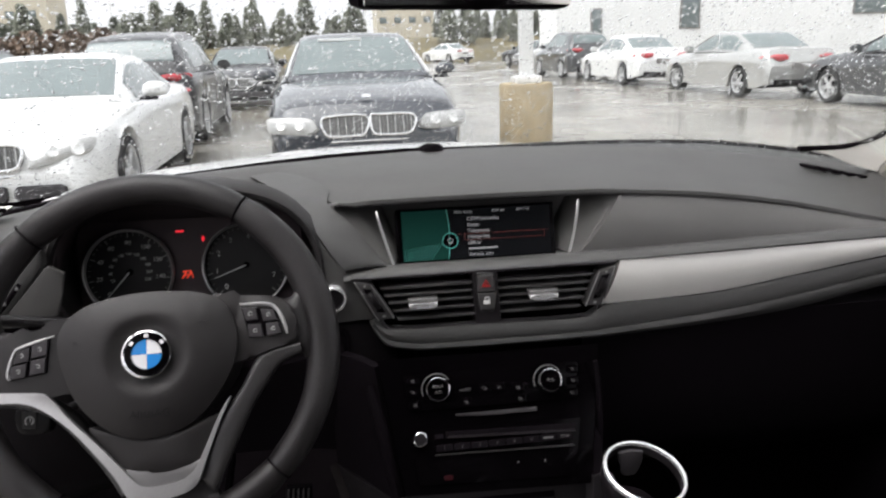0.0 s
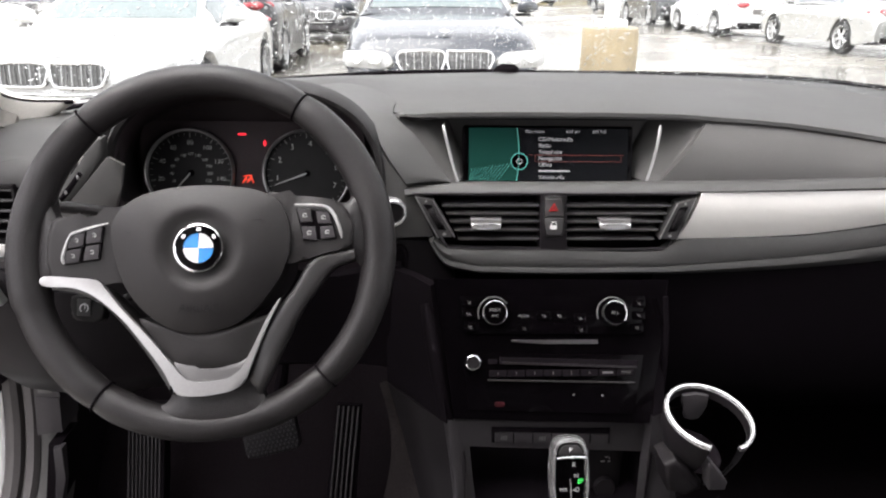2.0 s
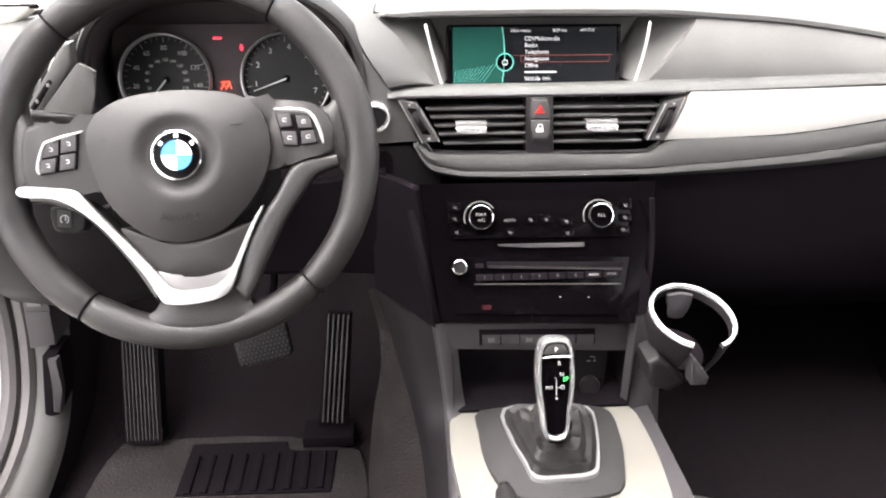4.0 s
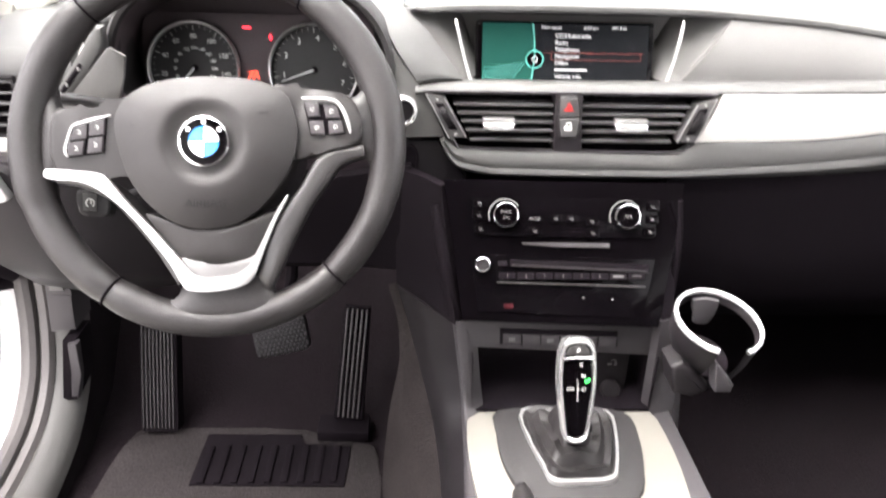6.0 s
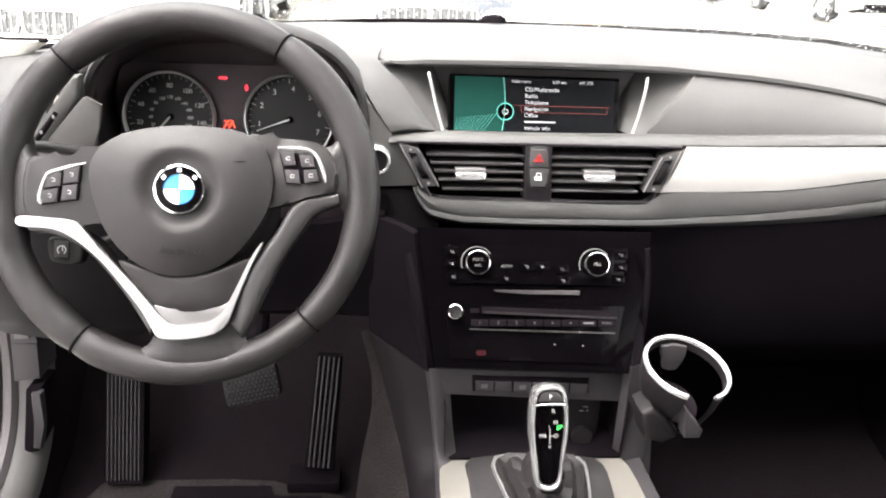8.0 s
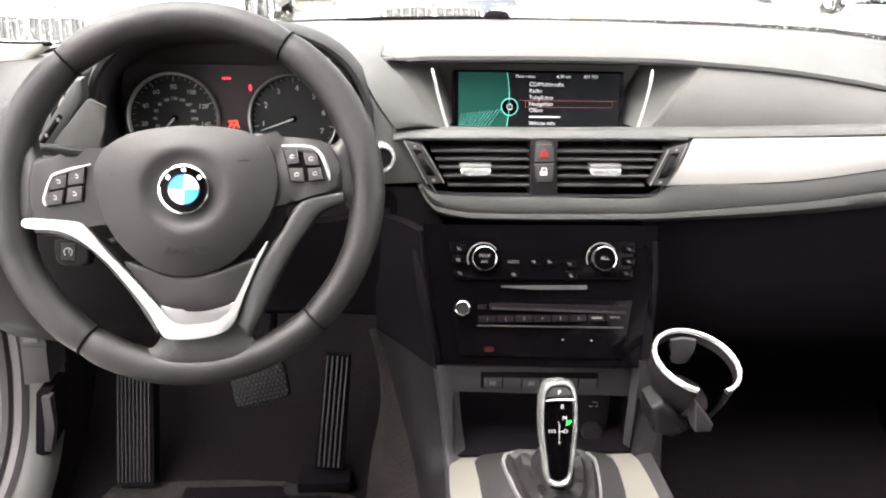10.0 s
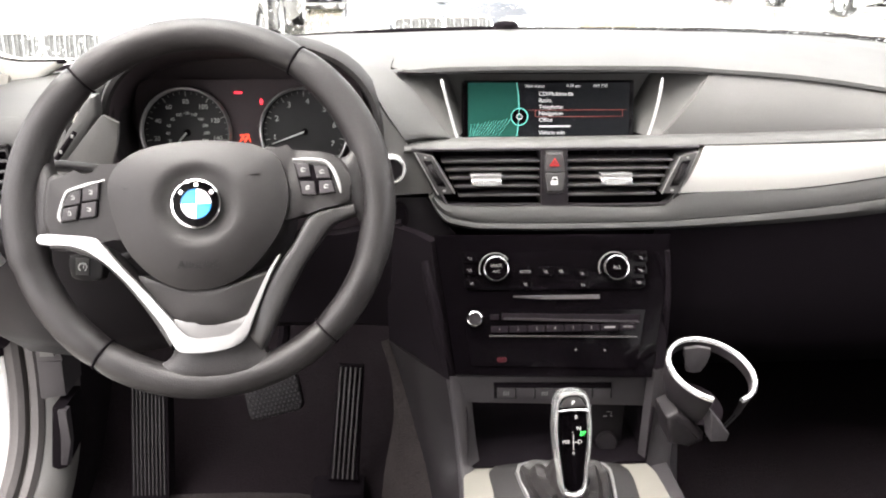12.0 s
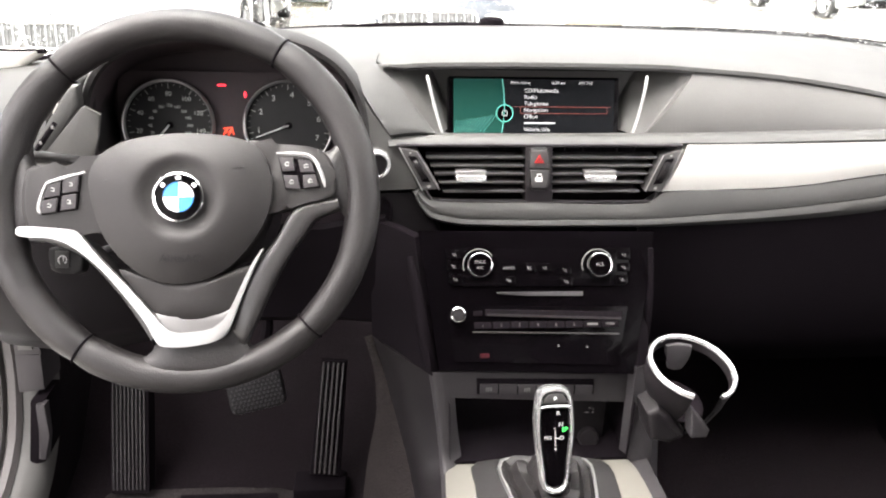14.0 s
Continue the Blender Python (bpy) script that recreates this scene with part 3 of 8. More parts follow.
# two silver bars beside the display
for pts in ([(0.2548, 1.113), (0.2585, 1.098), (0.2665, 1.068), (0.2755, 1.039)], [(0.5415, 1.115), (0.5370, 1.095), (0.5290, 1.066), (0.5190, 1.039)]):
    bm = bmesh.new()
    tube(bm, smooth_loop([(x, 0.258 - 0.03 * k / 3, z) for k, (x, z) in enumerate(pts)], 3, False), [0.0014] + [0.0021] * 8 + [0.0018], 8)
    part("silver_bar", bm, SATIN, dash, "thin satin silver bar beside the display")

# cowl over the instruments: an arch with square shoulders, black inside
def arch(cx, zc, w, h, y, low=-30, n=40):
    pts = []
    for k in range(n + 1):
        a = radians(180 - low - (180 - 2 * low) * k / n)
        c, s0 = math.cos(a), math.sin(a)
        pts.append((cx + w * math.copysign(abs(c) ** 0.72, c), y, zc + (h * abs(s0) ** 0.80 if s0 > 0 else 0.09 * s0)))
    return pts


bm = bmesh.new()
loft(bm, [arch(0.0115, 1.045, 0.160, 0.116, 0.200), arch(0.0115, 1.045, 0.162, 0.119, 0.194), arch(0.0115, 1.045, 0.167, 0.124, 0.193), arch(0.0115, 1.045, 0.170, 0.127, 0.199), arch(0.0115, 1.045, 0.170, 0.127, 0.25)])
part("cowl_lip", bm, FLANK, dash, "dark rounded lip of the instrument cowl")
# outer skin coloured dark, painting shade on the cowl's top
bm = bmesh.new()
loft(bm, [arch(0.0105, 1.045, 0.1705, 0.122, 0.24), arch(0.0105, 1.045, 0.173, 0.124, 0.25), arch(0.0, 1.045, 0.166, 0.110, 0.33), arch(-0.016, 1.045, 0.146, 0.098, 0.42), arch(-0.035, 1.045, 0.118, 0.088, 0.50), arch(-0.045, 1.045, 0.10, 0.070, 0.54)])
part("instrument_cowl", bm, FLANK, dash, "arched cowl over the instruments, coloured dark for its shaded top")
bm = bmesh.new()
loft(bm, [arch(0.0115, 1.045, 0.1605, 0.1165, 0.1985, -70), arch(0.006, 1.042, 0.166, 0.110, 0.24, -70), arch(0.0, 1.04, 0.168, 0.096, 0.31, -70), arch(0.0, 1.04, 0.166, 0.090, 0.335, -70)])
bm.verts.ensure_lookup_table()
bm.faces.new(bm.verts[-41:])
part("cowl_lining", bm, COWL_DARK, dash, "dark matt lining of the cowl")

# matt black core behind vents and stack, and the foot of the windscreen pillar
bm = bmesh.new()
prism(bm, [(0.15, 0.86), (0.15, 1.03), (0.225, 1.035), (0.56, 1.035), (0.59, 0.99), (0.58, 0.86)], 0.02, face(0.246))
part("dash_core", bm, BLACK_MATT, dash, "matt black core of the dashboard")
bm = bmesh.new()
foot_edge = smooth_loop([(-0.396, 1.257), (-0.382, 1.212), (-0.371, 1.186), (-0.358, 1.162), (-0.338, 1.137), (-0.302, 1.126), (-0.241, 1.126)], 4, False)
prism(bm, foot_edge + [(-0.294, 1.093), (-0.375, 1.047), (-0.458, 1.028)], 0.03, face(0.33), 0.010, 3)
part("pillar_foot", bm, PILLAR_LIT, shell, "foot of the windscreen pillar trim, coloured near-white as strongly lit")
bm = bmesh.new()
prism(bm, smooth_loop([(-0.3011, 0.1700), (-0.3105, 0.0996), (-0.3155, 0.0621), (-0.3220, 0.009), (-0.3190, -0.0297), (-0.3070, -0.0490), (-0.3601, -0.0837), (-0.4058, -0.1146), (-0.4193, -0.1156), (-0.3990, -0.0345), (-0.3830, 0.0357), (-0.3600, 0.1700)], 3), 0.03, axes((0, 0.262, 1.12), (1, 0, 0), (0, -1, 1)), 0.010, 4)
part("pillar_plank", bm, PILLAR, shell, "grey cloth-covered lower end of the windscreen pillar")
bm = bmesh.new()
tube(bm, [(-0.452, 0.295, 1.180), (-0.444, 0.295, 1.110), (-0.432, 0.295, 1.060), (-0.424, 0.295, 1.005)], [0.016, 0.017, 0.018, 0.018], 10, up=(0, 1, 0))
part("door_seal", bm, SEAL, shell, "thick rubber seal along the pillar")
bm = bmesh.new()
tube(bm, [(x, 0.334, z) for x, z in foot_edge], 0.0032, 8, up=(0, 1, 0))
part("glass_border", bm, BLACK_MATT, shell, "black border of the windscreen glass")

bm = bmesh.new()
right_edge = smooth_loop([(0.978, 1.149), (1.014, 1.148), (1.046, 1.148), (1.072, 1.150), (1.097, 1.157), (1.118, 1.163), (1.136, 1.172), (1.167, 1.191), (1.195, 1.215)], 3, False)
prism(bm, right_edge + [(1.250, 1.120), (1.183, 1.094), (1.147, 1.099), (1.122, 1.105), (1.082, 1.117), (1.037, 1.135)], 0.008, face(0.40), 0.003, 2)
part("pillar_foot", bm, PILLAR_LIT, shell, "foot of the windscreen pillar trim, coloured near-white as strongly lit")
bm = bmesh.new()
tube(bm, [(x, 0.403, z) for x, z in right_edge], 0.0048, 8, up=(0, 1, 0))
part("glass_border", bm, BLACK_MATT, shell, "black border of the windscreen glass")

# slanting shoulder between cowl and display, and the panel with the start button below it
bm = bmesh.new()
edge = [((0.06, 0.50, 1.131), (0.19, 0.50, 1.131)), ((0.10, 0.40, 1.131), (0.20, 0.40, 1.130)), ((0.140, 0.30, 1.125), (0.190, 0.282, 1.1240)), ((0.166, 0.235, 1.108), (0.219, 0.256, 1.100)), ((0.183, 0.205, 1.085), (0.243, 0.238, 1.072)), ((0.199, 0.1985, 1.062), (0.262, 0.222, 1.0500)), ((0.207, 0.1985, 1.0500), (0.263, 0.220, 1.0462))]
dense = [smooth_loop([e[k] for e in edge], 4, False) for k in (0, 1)]
slab(bm, [[Vector(p).lerp(Vector(q), t) + Vector((0, 0, 0.003 * math.sin(math.pi * t))) for t in (0, 0.04, 0.2, 0.4, 0.6, 0.8, 0.96, 1)] for p, q in zip(*dense)], (0.0, 0.014, -0.010))
part("middle_shoulder", bm, SOFT_GREY, dash, "charcoal shoulder between instruments and display")
bm = bmesh.new()
prism(bm, [(0.170, 1.062), (0.177, 1.088), (0.219, 1.0335), (0.2435, 0.980), (0.150, 0.976), (0.158, 1.02)], 0.02, face(0.2005), 0.003)
part("start_panel", bm, PANEL_GREY, dash, "charcoal panel with the start button")

bm = bmesh.new()
prism(bm, [(0.150, 0.9735), (0.236, 0.9735), (0.252, 0.945), (0.272, 0.925), (0.262, 0.880), (0.150, 0.880)], 0.015, face(0.207), 0.003)
low = part("lower_panel", bm, DARK_PLASTIC, dash, "dark panel below the start button")
bm = bmesh.new()
tube(bm, [(x, 0.2055, z) for x, z in smooth_loop([(0.1960, 0.966), (0.2060, 0.960), (0.2075, 0.940), (0.2020, 0.918), (0.1920, 0.910), (0.1880, 0.940)], 3)], 0.0022, 6, closed=True, up=(0, 1, 0))
prism(bm, smooth_loop([(0.1960, 0.966), (0.2060, 0.960), (0.2075, 0.940), (0.2020, 0.918), (0.1920, 0.910), (0.1880, 0.940)], 3), 0.002, face(0.2060))
part("recess", bm, BLACK_MATT, low, "oval black recess")

# left end: vent, panel with the light switch, side of the cowl
bm = bmesh.new()
rows = [[(x, y, z) for x in (-0.333, -0.31, -0.28, -0.25, -0.21, -0.19)] for y, z in ((0.20, 1.082), (0.185, 1.075), (0.178, 1.060), (0.178, 1.05))]
slab(bm, rows, (0, 0.02, 0))
part("left_brow", bm, SOFT_GREY, dash)
bm = bmesh.new()
rows = [[(-0.348, 0.14, 0.965), (-0.30, 0.128, 0.967), (-0.24, 0.126, 0.968), (-0.18, 0.14, 0.965), (-0.12, 0.17, 0.955)],
        [(-0.352, 0.138, 0.90), (-0.30, 0.126, 0.89), (-0.24, 0.124, 0.885), (-0.18, 0.137, 0.88), (-0.12, 0.17, 0.87)],
        [(-0.345, 0.155, 0.84), (-0.30, 0.14, 0.825), (-0.24, 0.138, 0.815), (-0.18, 0.15, 0.81), (-0.12, 0.18, 0.80)],
        [(-0.37, 0.22, 0.80), (-0.30, 0.20, 0.765), (-0.24, 0.20, 0.755), (-0.18, 0.21, 0.75), (-0.12, 0.23, 0.75)],
        [(-0.37, 0.34, 0.78), (-0.30, 0.32, 0.74), (-0.24, 0.32, 0.73), (-0.18, 0.32, 0.73), (-0.12, 0.32, 0.73)]]
slab(bm, rows, (0, 0.02, 0))
part("knee_panel", bm, DARK_PLASTIC, dash, "dark knee panel with the light switch")
bm = bmesh.new()
rows = [[(-0.12, 0.17, 0.955), (0.0, 0.19, 0.93), (0.12, 0.19, 0.93), (0.20, 0.19, 0.945)], [(-0.12, 0.18, 0.80), (0.0, 0.20, 0.80), (0.12, 0.20, 0.80), (0.24, 0.17, 0.80)], [(-0.12, 0.32, 0.73), (0.0, 0.32, 0.73), (0.12, 0.32, 0.73), (0.26, 0.30, 0.73)]]
slab(bm, rows, (0, 0.02, 0))
part("knee_panel", bm, BLACK_MATT, dash, "black lower cover under the steering column")
bm = bmesh.new()
lathe(bm, [(0, 0.012), (0.015, 0.012), (0.018, 0.008), (0.019, 0.0)], face(0.127) @ Matrix.Translation((-0.268, 0.947, 0)), 20)
sw = part("light_switch", bm, DARK_PLASTIC, dash, "round headlamp switch with silver grip")
bm = bmesh.new()
box(bm, (0, 0, 0.018), (0.015, 0.040, 0.014), 0.004, face(0.127) @ Matrix.Translation((-0.268, 0.947, 0)) @ Matrix.Rotation(radians(25), 4, "Z"))
part("grip", bm, SATIN, sw)


def slat_vent(x0, x1, z0, z1, y, parent, slope=0.0, mid=None):
    """A vent of blades in a dark frame; slope leans its right end."""
    v = part("vent", prism(bmesh.new(), [(x0, z0), (x1 - slope, z0), (x1, z1), (x0, z1)], 0.004, face(y + 0.035)), BLACK_MATT, parent, "air vent with horizontal blades")
    n = 5
    for k in range(n):
        z = z1 - (z1 - z0) * (k + 0.55) / n
        e = slope * (z1 - z) / (z1 - z0)
        bm = bmesh.new()
        box(bm, ((x0 + x1 - e) / 2, 0, 0), (x1 - e - x0, 0.022, 0.0035), 0.0012, Matrix.Translation((0, y + 0.016, z)) @ Matrix.Rotation(radians(-14), 4, "X"))
        part("blade", bm, BLADE, v)
    return v


lv = slat_vent(-0.336, -0.258, 0.985, 1.050, 0.178, dash)
bm = bmesh.new()
box(bm, (-0.303, 0.174, 1.009), (0.036, 0.012, 0.008), 0.003)
part("vent_tab", bm, SATIN, lv, "satin silver vent tab")
bm = bmesh.new()
box(bm, (-0.296, 0.176, 0.973), (0.100, 0.014, 0.018), 0.004)
part("silver_strip", bm, PEARL, dash, "satin silver strip under the side vent")
bm = bmesh.new()
for z in (1.053, 0.984):
    box(bm, (-0.297, 0.176, z), (0.084, 0.012, 0.0035), 0.001)
for x in (-0.256, -0.339):
    box(bm, (x, 0.186, 1.018), (0.0035, 0.030, 0.07), 0.001)
part("vent_frame", bm, DARK_PLASTIC, lv)
bm = bmesh.new()
prism(bm, [(-0.336, 0.955), (-0.20, 0.955), (-0.20, 1.065), (-0.336, 1.065)], 0.01, face(0.222))
part("vent_box", bm, BLACK_MATT, lv)
# slanting grey wing beside the instruments
bm = bmesh.new()
prism(bm, [(-0.207, 1.017), (-0.142, 1.088), (-0.137, 1.090), (-0.121, 1.081), (-0.127, 1.056), (-0.136, 1.029), (-0.176, 1.017)], 0.005, face(0.165), 0.0018, 2)
part("cowl_wing", bm, PANEL_GREY, dash, "grey wing beside the instruments")
bm = bmesh.new()
prism(bm, [(-0.217, 1.016), (-0.212, 1.036), (-0.181, 1.074), (-0.156, 1.110), (-0.146, 1.111), (-0.147, 1.088), (-0.180, 1.047), (-0.206, 1.017)], 0.016, face(0.174), 0.005, 3)
part("cowl_flank", bm, SOFT_GREY, dash, "charcoal strip between wing and cowl")

# narrow demister slot along the wing
bm = bmesh.new()
tube(bm, [(x, 0.164, z) for x, z in [(-0.208, 1.028), (-0.190, 1.049), (-0.172, 1.071)]], [0.0022, 0.0034, 0.0026], 8, up=(0, 1, 0))
slot = part("demister_slot", bm, BLACK_MATT, dash, "narrow black demister slot")
for x, z in [(-0.199, 1.038), (-0.190, 1.049), (-0.174, 1.067)]:
    bm = bmesh.new()
    box(bm, (x, 0.1612, z), (0.0028, 0.003, 0.004), 0.0008)
    part("slot_rib", bm, PANEL_SILVER, slot)

# middle vents: a black trapezium with two blade fields, thumbwheels in slanting bays and a switch post
vents = part("vent_surround", prism(bmesh.new(), [(0.212, 1.040), (0.580, 1.041), (0.548, 0.961), (0.256, 0.964)], 0.006, face(0.238)), BLACK_MATT, dash, "black surround of the middle vents")
bm = bmesh.new()
rim_line = [(0.215, 1.0385), (0.300, 1.0385), (0.450, 1.0390), (0.576, 1.0395), (0.5655, 1.010), (0.5475, 0.9640), (0.450, 0.9635), (0.330, 0.9645), (0.2600, 0.9660), (0.2380, 1.0020)]
tube(bm, [(x, 0.1965, z) for x, z in rim_line], 0.0024, 8, closed=True, up=(0, 1, 0))
part("vent_rim", bm, VENT_FRAME, vents, "slim black rim round the vents")
for field in ([(0.246, 1.034), (0.375, 1.034), (0.3795, 0.967), (0.279, 0.967)], [(0.4095, 1.034), (0.553, 1.034), (0.5265, 0.966), (0.4155, 0.967)]):
    (xa, za), (xb, zb), (xc, zc), (xd, zd) = field
    v = part("vent_back", prism(bmesh.new(), field, 0.003, face(0.231)), BLACK_MATT, vents)
    for z in (1.0215, 1.0108, 1.0002, 0.9888, 0.9765):
        t = (za - z) / (za - zd)
        xl, xr = xa + (xd - xa) * t, xb + (xc - xb) * t
        bm = bmesh.new()
        box(bm, ((xl + xr) / 2, 0, 0), (xr - xl, 0.027, 0.0034), 0.0015, Matrix.Translation((0, 0.2125, z)) @ Matrix.Rotation(radians(-3), 4, "X"))
        part("blade", bm, BLADE, v)
    for k in range(1, 6):                      # upright vanes deep behind the blades
        t = k / 6
        bm = bmesh.new()
        prism(bm, [(xa + (xb - xa) * t, za), (xa + (xb - xa) * t + 0.0016, za), (xd + (xc - xd) * t + 0.0016, zd), (xd + (xc - xd) * t, zd)], 0.004, face(0.2275))
        part("vane", bm, DARK_PLASTIC, v)
for xa, xb, dx in ((0.2885, 0.3275, 0.0030), (0.4535, 0.4945, 0.0035)):
    bm = bmesh.new()
    prism(bm, [(xa, 1.0065), (xb, 1.0065), (xb - 0.0006, 0.9985), (xa + 0.0012, 0.9985)], 0.016, face(0.1925), 0.0022, 3)
    tab = part("vent_tab", bm, PANEL_SILVER, vents, "satin silver vent tab")
    bm = bmesh.new()
    prism(bm, smooth_loop([(xa + 0.0008, 1.0010), ((xa + xb) / 2, 1.0010), (xb - 0.0004, 1.0010), (xb - 0.0020, 0.9945), (xb - 0.0050, 0.9932), (xa + 0.0070, 0.9932), (xa + dx, 0.9945)], 2), 0.012, face(0.1898), 0.0022, 3)
    part("tab_edge", bm, BRIGHT, tab, "bright rounded lower edge")
for corners in ([(0.2180, 1.0370), (0.2405, 1.0315), (0.2685, 0.9830), (0.2475, 0.9810)], [(0.5520, 1.0275), (0.5755, 1.0355), (0.5575, 0.9790), (0.5345, 0.9800)]):
    c = [Vector(p) for p in corners]
    bm = bmesh.new()
    prism(bm, corners, 0.02, face(0.1915), 0.002)
    bay = part("thumbwheel_bay", bm, BLADE, vents, "slanting grey bay of the vent thumbwheel")
    for p, q in ((c[0], c[3]), (c[1], c[2])):
        bm = bmesh.new()
        tube(bm, [(p.x, 0.1912, p.y), (q.x, 0.1912, q.y)], 0.0009, 6, up=(0, 1, 0))
        part("bright_edge", bm, SATIN, bay)
    mid = (c[0] + c[1] + c[2] + c[3]) / 4
    along, across = ((c[0] + c[1]) - (c[2] + c[3])) / 2, ((c[1] + c[2]) - (c[0] + c[3])) / 2
    slot = [tuple(mid + along * a + across * b) for a, b in ((0.34, -0.24), (0.34, 0.24), (-0.30, 0.24), (-0.30, -0.24))]
    bm = bmesh.new()
    prism(bm, slot, 0.001, face(0.1909))
    part("slot", bm, BLACK_MATT, bay)
    ang = math.atan2(along.x, along.y)
    TW = Matrix.Translation((mid.x + along.x * 0.02, 0.2005, mid.y + along.y * 0.02)) @ axes((0, 0, 0), (math.sin(ang), 0, math.cos(ang)), (0, 1, 0))
    bm = bmesh.new()
    lathe(bm, [(0.0, -0.0040), (0.0150, -0.0040), (0.0158, -0.003), (0.0158, 0.003), (0.0150, 0.0040), (0, 0.0040)], TW, 30)
    for k in range(40):
        box(bm, (0.0160, 0, 0), (0.0012, 0.0011, 0.0070), 0.0002, TW @ Matrix.Rotation(radians(9 * k), 4, "Z"), 1)
    part("thumbwheel", bm, DARK_PLASTIC, bay, "ribbed black vent thumbwheel")
    for a, size in ((0.42, 0.0030), (-0.41, 0.0042)):
        q = mid + along * a
        bm = bmesh.new()
        prism(bm, moved(rounded(size, size * 0.8, 0.0008, 1), q.x, q.y), 0.0003, face(0.1911))
        part("bay_mark", bm, PRINT_GREY, bay)
# hazard and locking switches between the vents
bm = bmesh.new()
prism(bm, [(0.3755, 1.0375), (0.4095, 1.0375), (0.4155, 0.9640), (0.3800, 0.9640)], 0.03, face(0.1945), 0.002)
post = part("switch_post", bm, VENT_FRAME, dash, "black post with hazard and locking switches")
bm = bmesh.new()
tube(bm, [(x, 0.1925, z) for x, z in smooth_loop([(0.3815, 1.0355), (0.3920, 1.0362), (0.4020, 1.0355), (0.4060, 1.0250), (0.4085, 1.0100), (0.4085, 0.9940), (0.4060, 0.9835), (0.3955, 0.9822), (0.3860, 0.9835), (0.3830, 0.9940), (0.3805, 1.0100), (0.3800, 1.0250)], 2)], 0.0011, 6, closed=True, up=(0, 1, 0))
part("post_bezel", bm, ARM_GREY, post, "slim rounded bezel of the switches")
for pts in ([(0.3820, 1.0345), (0.4015, 1.0345), (0.4050, 1.0245), (0.4070, 1.0105), (0.3820, 1.0105), (0.3812, 1.0245)], [(0.3822, 1.0090), (0.4072, 1.0090), (0.4072, 0.9945), (0.4050, 0.9845), (0.3870, 0.9845), (0.3845, 0.9945)]):
    bm = bmesh.new()
    prism(bm, pts, 0.008, face(0.1905), 0.0016, 3)
    part("switch", bm, BLADE, post)
bm = bmesh.new()
tube(bm, [(x, 0.1903, z) for x, z in ((0.3930, 1.0275), (0.3985, 1.0185), (0.3878, 1.0185))], 0.0013, 6, closed=True, up=(0, 1, 0))
tube(bm, [(x, 0.1903, z) for x, z in ((0.3931, 1.0235), (0.3955, 1.0202), (0.3908, 1.0202))], 0.0009, 6, closed=True, up=(0, 1, 0))
part("hazard_mark", bm, RED_PRINT, post)
bm = bmesh.new()
prism(bm, [(0.3895, 0.9990), (0.3985, 0.9990), (0.3990, 0.9935), (0.3900, 0.9935)], 0.0004, face(0.1900), 0.0001)
tube(bm, [(x, 0.1900, z) for x, z in ((0.3915, 0.9995), (0.3920, 1.0030), (0.3965, 1.0035), (0.3980, 0.9998))], 0.0007, 6, up=(0, 1, 0))
part("lock_mark", bm, MARK, post)

# satin silver band towards the passenger, and the charcoal band below it
TRIM = [(0.588, 0.559, 1.0435, 0.979, 0.943, 0.930), (0.725, 0.725, 1.0465, 0.985, 0.957, 0.938), (0.845, 0.85, 1.0505, 1.002, 0.973, 0.950), (1.0, 1.0, 1.053, 1.022, 0.998, 0.975), (1.15, 1.15, 1.045, 1.03, 1.01, 0.99)]
bm1, bm2, bm3 = bmesh.new(), bmesh.new(), bmesh.new()
r1, r2, r3 = [], [], []
for i in range(31):
    k = 0.586 + 0.564 * i / 30
    xl, zt, zm, zb, ze = lerp([(a, *rest) for a, *rest in TRIM], k)
    r1.append([(k + (xl - k) * t, 0.199 - 0.004 * t - 0.006 * math.sin(math.pi * t), zt + (zm - zt) * t) for t in (0, 0.03, 0.25, 0.5, 0.75, 0.97, 1)])
slab(bm1, r1, (0, 0.012, 0))
part("silver_band", bm1, PEARL, dash, "satin silver trim band")
LOW = [(0.30, 0.9642, 0.9442, 0.9320), (0.392, 0.9635, 0.9425, 0.9298), (0.545, 0.9625, 0.943, 0.930), (0.56, 0.977, 0.944, 0.930), (0.725, 0.983, 0.957, 0.938), (0.85, 1.000, 0.973, 0.950), (1.0, 1.020, 0.998, 0.975), (1.15, 1.028, 1.01, 0.99)]
# its left end sweeps up round the vents
ends = [smooth_loop(p, 6, False) for p in ([(0.2425, 0.9800), (0.2500, 0.9730), (0.2620, 0.9668), (0.2980, 0.9642)], [(0.2400, 0.9785), (0.2480, 0.9640), (0.2620, 0.9525), (0.3000, 0.9442)], [(0.2365, 0.9775), (0.2465, 0.9570), (0.2640, 0.9400), (0.3040, 0.9318)])]
sweep = [((xa, za), (xb, zb), (xc, zc)) for (xa, za), (xb, zb), (xc, zc) in zip(*ends)]
for i in range(44):
    x = 0.305 + 0.845 * i / 43
    sweep.append(tuple((x, z) for z in lerp(LOW, x)))
for (xa, z0), (xb, z1), (xc, z2) in sweep:
    r2.append([(xa + (xb - xa) * t, 0.1945 - 0.004 * t - 0.003 * math.sin(math.pi * t), z0 + (z1 - z0) * t) for t in (0, 0.05, 0.5, 0.95, 1)])
    r3.append([(xb + (xc - xb) * t, 0.1908 - 0.0035 * math.sin(math.pi * t) + 0.006 * t * t, z1 - 0.0015 + (z2 - z1) * t) for t in (0, 0.1, 0.5, 0.9, 1)] + [(xc, 0.23, z2 - 0.004)])
slab(bm2, r2, (0, 0.015, 0))
part("grey_band", bm2, SOFT_GREY, dash, "charcoal band under vents and silver trim")
